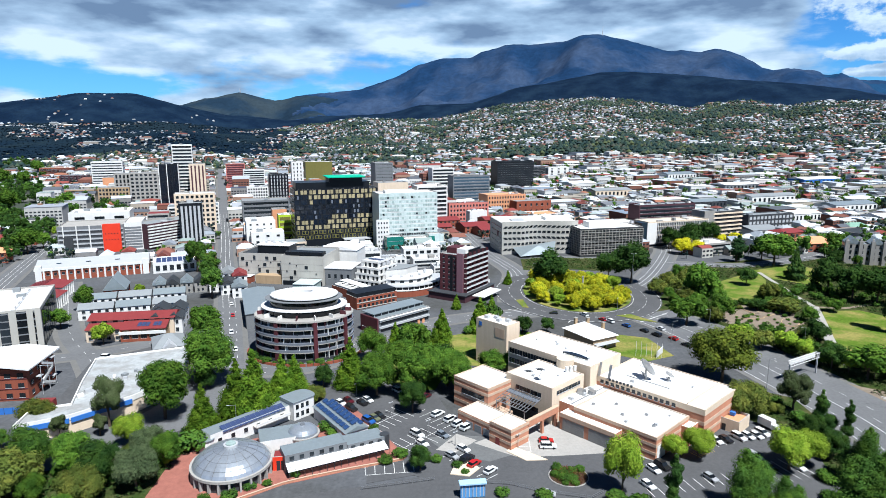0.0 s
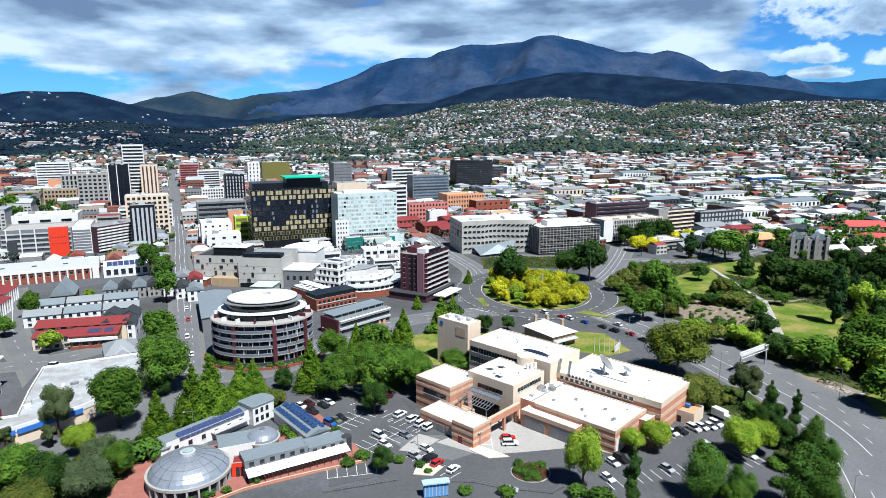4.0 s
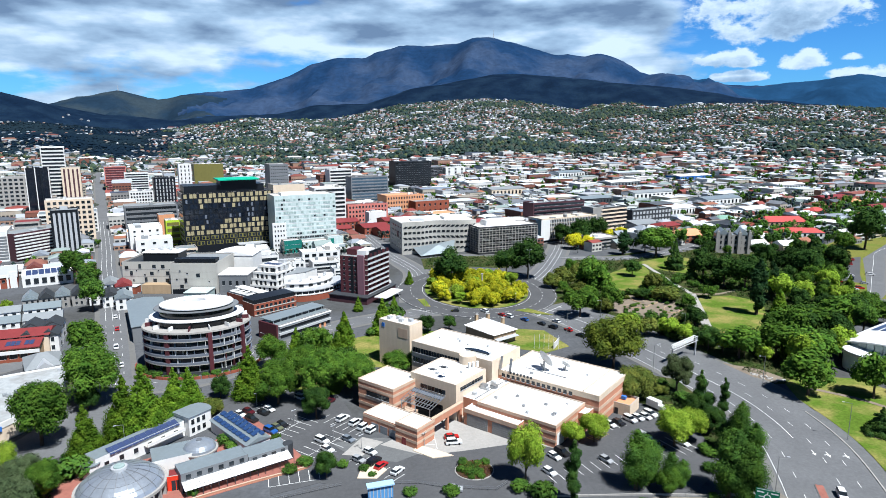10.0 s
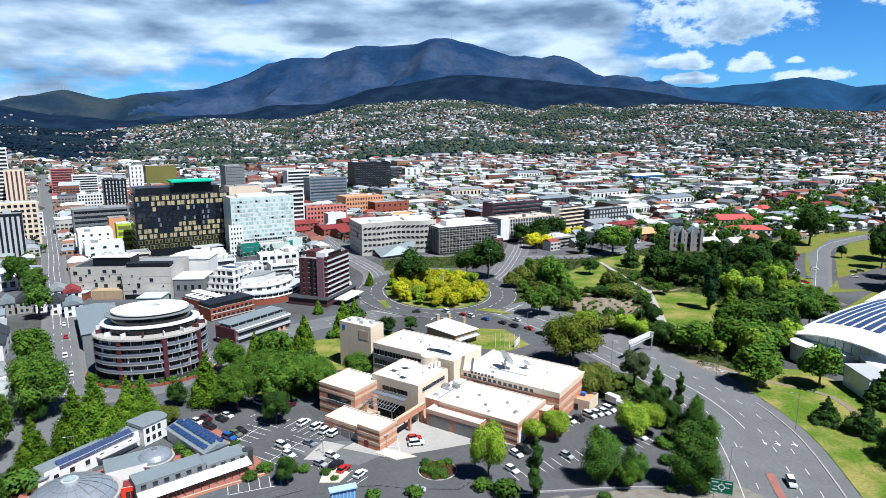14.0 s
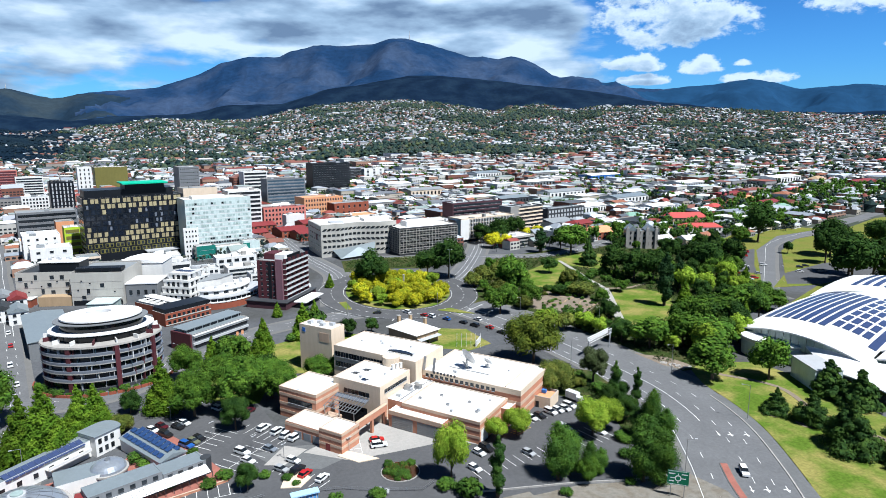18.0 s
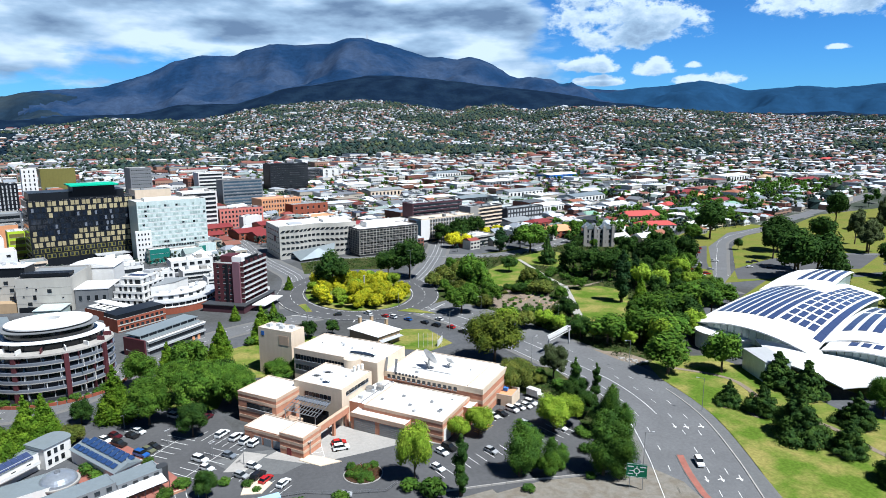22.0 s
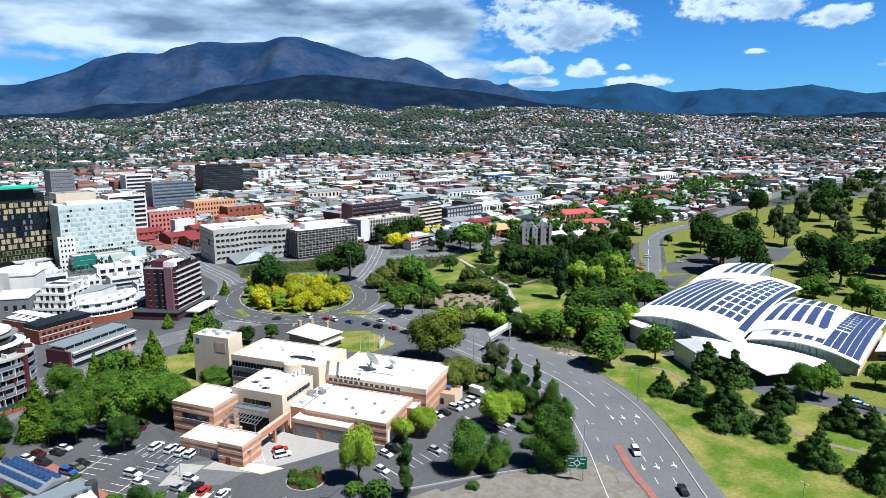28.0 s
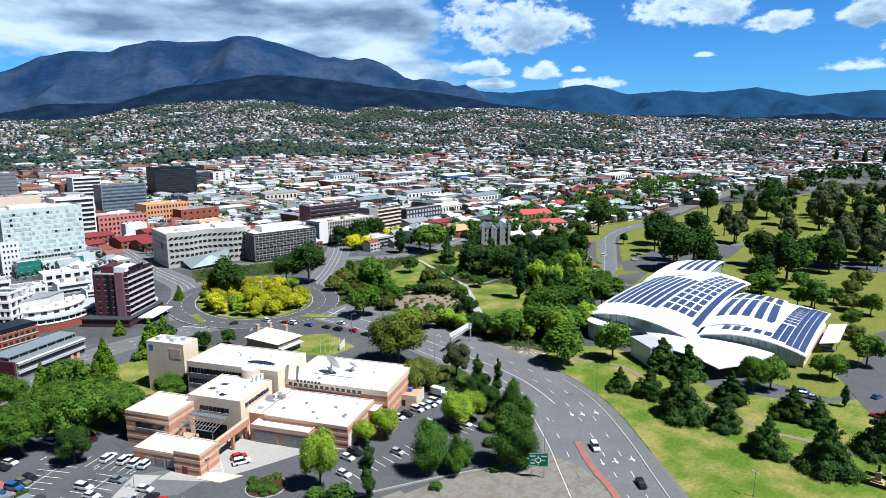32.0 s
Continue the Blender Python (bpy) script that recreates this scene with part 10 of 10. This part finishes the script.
car("suv", "white", -131.6, 218.1, -64)
car("hatch", "white", -87.6, 245.5, 110)
car("hatch", "red", 291.8, 321.8, -26)
car("suv", "white", 303.4, 330.9, -26)
car("hatch", "white", 311.1, 336.0, -26)
car("hatch", "white", 286.3, 305.0, -26)
car("suv", "red", 291.1, 306.5, -26)
car("hatch", "black", 270.2, 286.4, -26)
car("hatch", "silver", 303.2, 316.3, -26)
car("suv", "white", 325.3, 335.9, -26)
car("hatch", "black", 351.0, 325.9, -26)
car("hatch", "silver", 349.1, 311.1, -26)
car("suv", "white", 208.5, 115.0, -64)
car("hatch", "blue", 211.4, 117.7, -64)
car("hatch", "silver", 209.2, 112.5, -64)
car("suv", "red", 213.2, 93.9, 95)
car("hatch", "blue", 229.1, 102.3, 0)
car("hatch", "white", 428.0, 287.1, -26)
car("suv", "white", 458.3, 275.2, -26)
car("hatch", "silver", 471.7, 270.3, -26)
car("hatch", "white", 409.6, 302.6, -26)


def truck(x, y, yaw):
    t = thing("box_truck", x, y, 0.05, yaw, "small white box truck in the car park", "truck")
    slab("cargo_box", t, PAINT["white"], -0.8, 0, 0.9, 4.6, 2.2, 2.3)
    slab("chassis", t, M["darkgrey"], 0, 0, 0.5, 6.0, 1.6, 0.4)
    piece("cab", extrude([(1.6, 0.5), (3.1, 0.5), (3.1, 1.3), (2.7, 2.1), (1.6, 2.15)], 2.0, 0.95, PAINT["white"], "cab"), t)
    slab("windscreen", t, M["win"], 2.93, 0, 1.35, 0.12, 1.7, 0.7, 0, "", 0, -25)
    for sx in (-1.6, 2.2):
        for sy in (-1, 1):
            piece("wheel", CARS["wheel"], t, pose(sx, sy * 0.95, 0.4) @ Matrix.Scale(1.2, 4))


truck(98.5, 177.5, -64)
car("van", "white", 112.5, 92.0, -117)

# ---- car park markings ----
LOT = tagged(new("bay_markings", None), "white painted parking bay lines", "road marking", kind="structure")


def bay_line(x, y, yaw, ln, z=0.085, w=0.14):
    slab("bay_line", LOT, M["paint"], x, y, z - 0.01, ln, w, 0.012, yaw)


def comb(x, y, yaw, n, pitch, depth, both=True, slant=90, spine=True):
    """A spine with bay lines on one side or both."""
    c, s = math.cos(radians(yaw)), math.sin(radians(yaw))
    if spine:
        bay_line(x + c * n * pitch / 2, y + s * n * pitch / 2, yaw, n * pitch)
    for i in range(n + 1):
        for sd in (1, -1) if both else (1,):
            a = radians(yaw + slant * sd)
            px, py = x + c * i * pitch, y + s * i * pitch
            bay_line(px + math.cos(a) * depth / 2, py + math.sin(a) * depth / 2, math.degrees(a), depth)


comb(-23.2, 177.9, 50, 5, 2.75, 5.0)
comb(-12.2, 165.1, 47, 5, 2.9, 5.0)
comb(-38.0, 191.5, 50, 5, 2.6, 5.0, False, -90, False)
comb(-33.0, 208.0, 40, 4, 2.6, 4.6, False, -90, False)
comb(-7.0, 190.0, -45, 6, 2.7, 5.0, False, -90, False)
comb(-1.0, 160.0, -48, 6, 2.7, 5.0, False, 90, False)
comb(-21.5, 150.5, 8, 5, 2.6, 5.4, False, 90, True)
comb(76.0, 165.0, 22, 8, 2.9, 5.0, False, 90, False)
comb(52.0, 141.0, 16, 8, 2.9, 4.8, False, 90, False)
comb(78.0, 149.0, 20, 7, 2.8, 4.8, True, 90, False)
comb(24.0, 163.0, 88, 3, 2.8, 5.0, False, 90, True)
comb(336, 328, -26, 9, 3.0, 5.0, True, 90, True)
comb(300, 296, -26, 10, 3.0, 5.0, False, 90, False)
comb(335, 372, 60, 8, 3.0, 5.0, False, 90, False)
comb(215, 92, 28, 6, 3.0, 5.0, False, 90, True)
for k in range(7):
    slab("hatch_line", LOT, mat("yellow_paint", (0.6, 0.42, 0.05), 0.6, 0.1), 70 + k * 0.9, 161.5 + k * 0.55, 0.08, 3.2, 0.16, 0.012, -55)

# ---- street furniture ----


def lamp_post(x, y, h, yaw, double=False, label="grey steel street lamp with a curved arm", arm=2.2, z=0.1):
    t = thing("street_lamp", x, y, z, yaw, label, "street lamp", "street lamps")
    n = 10
    vs = [(0.11 * (1 - 0.5 * k) * math.cos(2 * math.pi * i / n), 0.11 * (1 - 0.5 * k) * math.sin(2 * math.pi * i / n), h * k) for k in (0, 1) for i in range(n)]
    piece("pole", pydata("pole", vs, [(i, (i + 1) % n, n + (i + 1) % n, n + i) for i in range(n)], M["steel"]), t)
    slab("base", t, M["steel"], 0, 0, -0.1, 0.4, 0.4, 0.35)
    for s in (1, -1) if double else (1,):
        slab("arm", t, M["steel"], s * arm / 2, 0, h - 0.1, arm, 0.09, 0.09, 0, "", 0, -6 * s)
        slab("lamp_head", t, M["louvre"], s * arm, 0, h - 0.02, 0.7, 0.3, 0.14)
    return t


for x, y, h, yw in ((144.6, 149.6, 11.5, 150), (112.4, 206.4, 11.2, 10), (97, 257, 9.0, 20), (121, 276, 9, 200), (146, 190, 11, 180), (84, 296, 9, 250), (38, 296, 9, 80), (105, 128, 10, -20), (53, 375, 9, 0), (150, 250, 9, 200), (-78, 262, 8, 200), (-104, 330, 8, 200), (-34, 252, 8, 140), (-64, 176, 8, 200), (-90, 186, 7, 30), (118, 60, 11, 150)):
    lamp_post(x, y, h, yw)
for x, y in ((-17.8, 186.0), (-5.5, 173.6), (-31, 201), (2.5, 166.5), (20.5, 165)):
    lamp_post(x, y, 4.2, 40, True, "short car park lamp with two heads", 0.5)
lamp_post(107, 350.5, 20, 0, True, "tall lighting mast at the roundabout", 1.2)
for x, y, h in ((138, 86, 6.5), (240, 118, 7.0), (255, 122, 7.0)):
    lamp_post(x, y, h, 90, True, "park lamp with two heads", 0.7)

gt = thing("sign_gantry", 123.1, 212.5, 0.1, 31.5, "white lattice sign gantry on two posts beside the highway", "gantry")
L_ = 18.6
for x in (0.3, L_ - 0.3):
    slab("post", gt, M["louvre"], x, 0, -0.2, 0.45, 0.45, 7.2)
for zz in (6.2, 8.0):
    for yy in (-0.6, 0.6):
        slab("chord", gt, M["white"], L_ / 2, yy, zz, L_, 0.16, 0.16)
for k in range(13):
    slab("strut", gt, M["white"], 0.5 + k * (L_ - 1) / 12, -0.6, 6.2, 0.12, 0.12, 1.9)
    slab("cross_tie", gt, M["white"], 0.5 + k * (L_ - 1) / 12, 0, 8.0, 0.1, 1.3, 0.1)
slab("sign_panel", gt, M["whitewall"], L_ / 2, 0.75, 6.0, L_ * 0.9, 0.12, 2.2, label="pale blank back of a road sign")

sg = thing("direction_sign", 95.9, 119.3, 0.0, -33, "green road direction sign with white roundabout diagram", "road sign")
for x in (-1.6, 1.6):
    slab("post", sg, M["steel"], x, 0.12, -0.2, 0.16, 0.16, 4.2)
slab("panel", sg, mat("sign_green", (0.01, 0.16, 0.08), 0.4, 0.05), 0, 0, 3.4, 5.0, 0.1, 3.8)
slab("border", sg, M["paint"], 0, -0.052, 3.5, 4.8, 0.01, 0.1)
slab("border", sg, M["paint"], 0, -0.052, 7.0, 4.8, 0.01, 0.1)
piece("diagram_ring", pydata("diagram_ring", [(r * math.cos(2 * math.pi * i / 20), -0.06, 5.2 + r * math.sin(2 * math.pi * i / 20)) for r in (0.55, 0.8) for i in range(20)], [(i, (i + 1) % 20, 20 + (i + 1) % 20, 20 + i) for i in range(20)], M["paint"]), sg)
for x, zz, w, h in ((0, 3.9, 0.22, 0.7), (0, 6.0, 0.22, 0.5), (-1.3, 5.1, 1.0, 0.22), (1.3, 5.1, 1.0, 0.22), (-1.5, 6.2, 1.5, 0.28), (1.5, 6.2, 1.5, 0.28), (-1.5, 4.2, 1.2, 0.28)):
    slab("white_bar", sg, M["paint"], x, -0.058, zz, w, 0.01, h)

bs = thing("entrance_sign", 6.5, 141.0, 0, 8, "blue and white slatted entrance sign on a brick wall", "sign")
slab("panel", bs, mat("sign_blue", (0.12, 0.32, 0.62), 0.45, 0.08), 0, 0, 0.2, 6.2, 1.2, 3.6)
slab("cap", bs, mat("sign_pale_blue", (0.40, 0.62, 0.85), 0.45, 0.05), 0, 0, 3.8, 6.8, 2.2, 0.35)
for k in range(7):
    slab("slat", bs, M["louvre"], -2.7 + k * 0.9, -0.64, 0.4, 0.2, 0.08, 3.1)

fl = thing("flagpole_group", 79.0, 237.5, 0.1, 0, "row of white flagpoles on the lawn", "flagpole")
for k in range(6):
    prism("pole", fl, M["white"], ring(-2.6 + k * 1.9, 2.0 - k * 0.55, 0.07, 0.07, 8), -0.2, 6.2)
sl = thing("slatted_sign", 86.5, 240.8, 0.1, 55, "white slatted sign panels at the lawn's corner", "sign")
for k in range(5):
    slab("panel", sl, M["white"], -3 + k * 1.5, 0, 0, 1.1, 0.3, 2.6)

# pale kerbed islands in the forecourt
for pts in (((2, 155), (6, 158), (9, 154), (6, 150), (1, 151)), ((17, 163), (22, 158), (28, 158.5), (24, 162), (19, 166))):
    area("kerbed_island", list(pts), "cream", "pale gravel island with kerbs", "traffic island", top=0.16)

# railings along the service road
fn = thing("railing", 0, 0, 0, 0, "grey tubular steel railing along the service road", "fence")
for p, q in (((3.5, 147.4), (16.4, 146.1)), ((16.4, 146.1), (23.2, 143.1)), ((23.2, 143.1), (35.8, 139.9)), ((35.8, 139.9), (39.5, 142.6)), ((-21.6, 143.6), (-3, 148.2))):
    a, b = Vector(p), Vector(q)
    d = b - a
    yw = math.degrees(math.atan2(d.y, d.x))
    for zz in (0.5, 1.0):
        slab("rail", fn, M["steel"], (a.x + b.x) / 2, (a.y + b.y) / 2, zz, d.length, 0.07, 0.07, yw)
    for k in range(int(d.length / 2.2) + 1):
        c = a + d * min(1, k * 2.2 / d.length)
        slab("rail_post", fn, M["steel"], c.x, c.y, -0.1, 0.08, 0.08, 1.15)

rw = thing("retaining_wall", 0, 0, 0, 0, "low weathered timber wall beside the car park", "wall")
for p, q in (((50, 135), (74, 132)), ((74, 132), (90, 129)), ((90, 129), (105, 128.5))):
    a, b = Vector(p), Vector(q)
    d = b - a
    for k in range(max(1, round(d.length / 4))):
        c = a + d * ((k + 0.5) / round(d.length / 4))
        slab("timber_board", rw, M["concrete"], c.x, c.y, -0.2, d.length / round(d.length / 4) - 0.08, 0.3, 0.7, math.degrees(math.atan2(d.y, d.x)))

wl = thing("forecourt_wall", 0, 0, 0, 0, "low red brick wall with pale coping along the forecourt", "wall")
WALL = [(-60, 132), (-51, 139.5), (-42, 146.2), (-35.3, 149.4), (-26, 153.2), (-18, 156.1), (-12, 158.4)]
for p, q in zip(WALL, WALL[1:]):
    a, b = Vector(p), Vector(q)
    d = b - a
    n = max(1, round(d.length / 3))
    yw = math.degrees(math.atan2(d.y, d.x))
    for k in range(n):
        c = a + d * ((k + 0.5) / n)
        slab("brick_panel", wl, M["salmon"], c.x, c.y, -0.2, d.length / n - 0.05, 0.3, 0.85, yw)
        slab("coping", wl, M["band"], c.x, c.y, 0.65, d.length / n - 0.02, 0.4, 0.1, yw)

# planted turning island
pl = thing("planted_island", 32.2, 150.2, 0, 0, "kerbed round bed with red and green planting", "planter")
prism("kerb", pl, M["concrete"], ring(0, 0, 5.3, 5.0, 36), -0.1, 0.24)
prism("soil", pl, M["mulch"], ring(0, 0, 5.0, 4.7, 36), 0.2, 0.34)
bedmat = leafmat("bed_red", (0.16, 0.05, 0.03), (0.22, 0.16, 0.05))
rp = random.Random(6)
for k in range(20):
    a, q = rp.uniform(0, 6.283), 4.5 * rp.random() ** 0.5
    tree("shrub", 32.2 + q * math.cos(a), 150.2 + q * math.sin(a), rp.uniform(0.9, 2.3), 0.9)

lv, lf = [], []
for k in range(1500):
    a, q = rp.uniform(0, 6.283), 4.6 * rp.random() ** 0.5
    x, y, z = q * math.cos(a), q * math.sin(a), rp.uniform(0.4, 2.4) * (1 - q / 7)
    n = len(lv)
    lv.extend([(x + rp.uniform(-0.2, 0.2), y + rp.uniform(-0.2, 0.2), z + rp.uniform(-0.25, 0.25)) for _ in range(3)])
    lf.append((n, n + 1, n + 2))
piece("red_foliage", pydata("red_foliage", lv, lf, bedmat), pl, None, "russet red leaves")
for x, y, yw, pts in ((91, 293, 0, [(-8, 2), (0, 4), (9, -9), (2, -6)]), (40, 315, 0, [(-3, 8), (1, 9), (2, -7), (-1, -6)])):
    area("splitter_island", [(x + p, y + q) for p, q in pts], "grass", "small kerbed grass wedge between lanes", "traffic island", top=0.15)

# monument on the lawn
mo = thing("monument", 172, 74, 0, 20, "dark statue on a stepped stone plinth inside a railing", "monument")
for k, (s, h) in enumerate(((3.0, 0.4), (2.2, 0.5), (1.4, 2.2))):
    slab("plinth_step", mo, M["sand"], 0, 0, (0, 0.4, 0.9)[k], s, s, h)
prism("figure", mo, M["black"], ring(0, 0, 0.4, 0.35, 10), 3.1, 5.0)
for k in range(4):
    slab("railing_side", mo, M["black"], 3 * math.cos(k * math.pi / 2), 3 * math.sin(k * math.pi / 2), 0, 0.08, 6, 1.0, k * 90)

# garden beds in the park
for i, (x, y, rx, ry) in enumerate(((147, 293, 7, 3.5), (158, 298, 8, 3), (163, 285, 7, 4), (154, 306, 9, 3))):
    bd = tagged(new("flower_bed", None), "bare rock garden bed with stone edging", "flower bed")
    bd.matrix_world = pose(x, y, 0.0, 0, 0, i * 30)
    prism("edging", bd, M["sand"], blob_outline(0, 0, rx, ry, 22, 0.3, i), -0.1, 0.28)
    prism("soil", bd, M["dirt"], blob_outline(0, 0, rx - 0.5, ry - 0.5, 22, 0.3, i), 0.0, 0.34)
    for k in range(4):
        tree("shrub", x + rp.uniform(-rx, rx), y + rp.uniform(-ry, ry), rp.uniform(0.8, 1.8))

# garden shrubs round the studio, the dome and the flats
for x, y, h in ((-34, 172, 2.5), (-36, 176, 3), (-22, 176, 1.8), (-26, 160, 1.6), (-17, 157, 2.2), (-13, 160, 2.4), (-50, 144, 1.8), (-46, 146, 1.4), (-54, 140, 2.2), (-60, 138, 2.0), (-40, 150, 1.6), (3, 155, 1.6), (5, 152, 1.2), (-3, 158, 1.8), (24, 140, 2.4), (42, 139, 2.8), (47, 138, 2.4), (14, 142, 2.0), (88, 128, 1.6), (70, 128, 1.8), (95, 140, 2.4), (100, 148, 2.6), (110, 196, 2.4), (106, 200, 2.0), (54, 226, 3.5), (46, 240, 3.2), (36, 246, 3.4), (30, 252, 3.0), (10, 268, 3.0), (-2, 262, 2.6)):
    tree("shrub", x, y, h, 1.3)
for i in range(16):
    a = radians(190 + i * 9.5)
    tree("shrub", -58.5 + 22 * math.cos(a), 246 + 17.6 * math.sin(a), 1.3 + 0.5 * (i % 3), 1.1)
for i, (x, y) in enumerate(((327, 358), (350, 378), (317, 350), (305, 328), (338, 366), (308, 336), (344, 324), (346, 309), (333, 313), (420, 316), (408, 310))):
    car(("hatch", "suv")[i % 2], ("white", "red", "white", "black", "red", "white", "black", "grey", "white", "white", "blue")[i], x, y, 60 if i < 6 else -30)


# loose pale stones on the verge beside the highway
STONES = []
for k in range(3):
    rs = random.Random(60 + k)
    bm = bmesh.new()
    bmesh.ops.create_icosphere(bm, subdivisions=1, radius=0.5)
    for v in bm.verts:
        v.co *= rs.uniform(0.75, 1.2)
        v.co.z *= 0.6
    STONES.append(finish(bm, "stone", M["concrete"]))
rs = random.Random(64)
bank = thing("stone_bank", 143, 206, 0.0, 0, "loose row of pale stones on the bare verge", "stones")
for k in range(90):
    f = rs.random()
    x, y = 134 + 19 * f + rs.uniform(0.2, 3.6), 218 - 27 * f + 2.5 * f * (1 - f) * -4 + rs.uniform(0.2, 2.4)
    if near_road(x, y, 0.8):
        continue
    q = rs.uniform(0.5, 1.5)
    st = piece("stone", STONES[k % 3], bank)
    st.matrix_local = Matrix.Translation((x - 143, y - 206, 0.12 * q)) @ Matrix.Rotation(rs.uniform(0, 6), 4, "Z") @ Matrix.Diagonal((q * 1.3, q, q, 1))
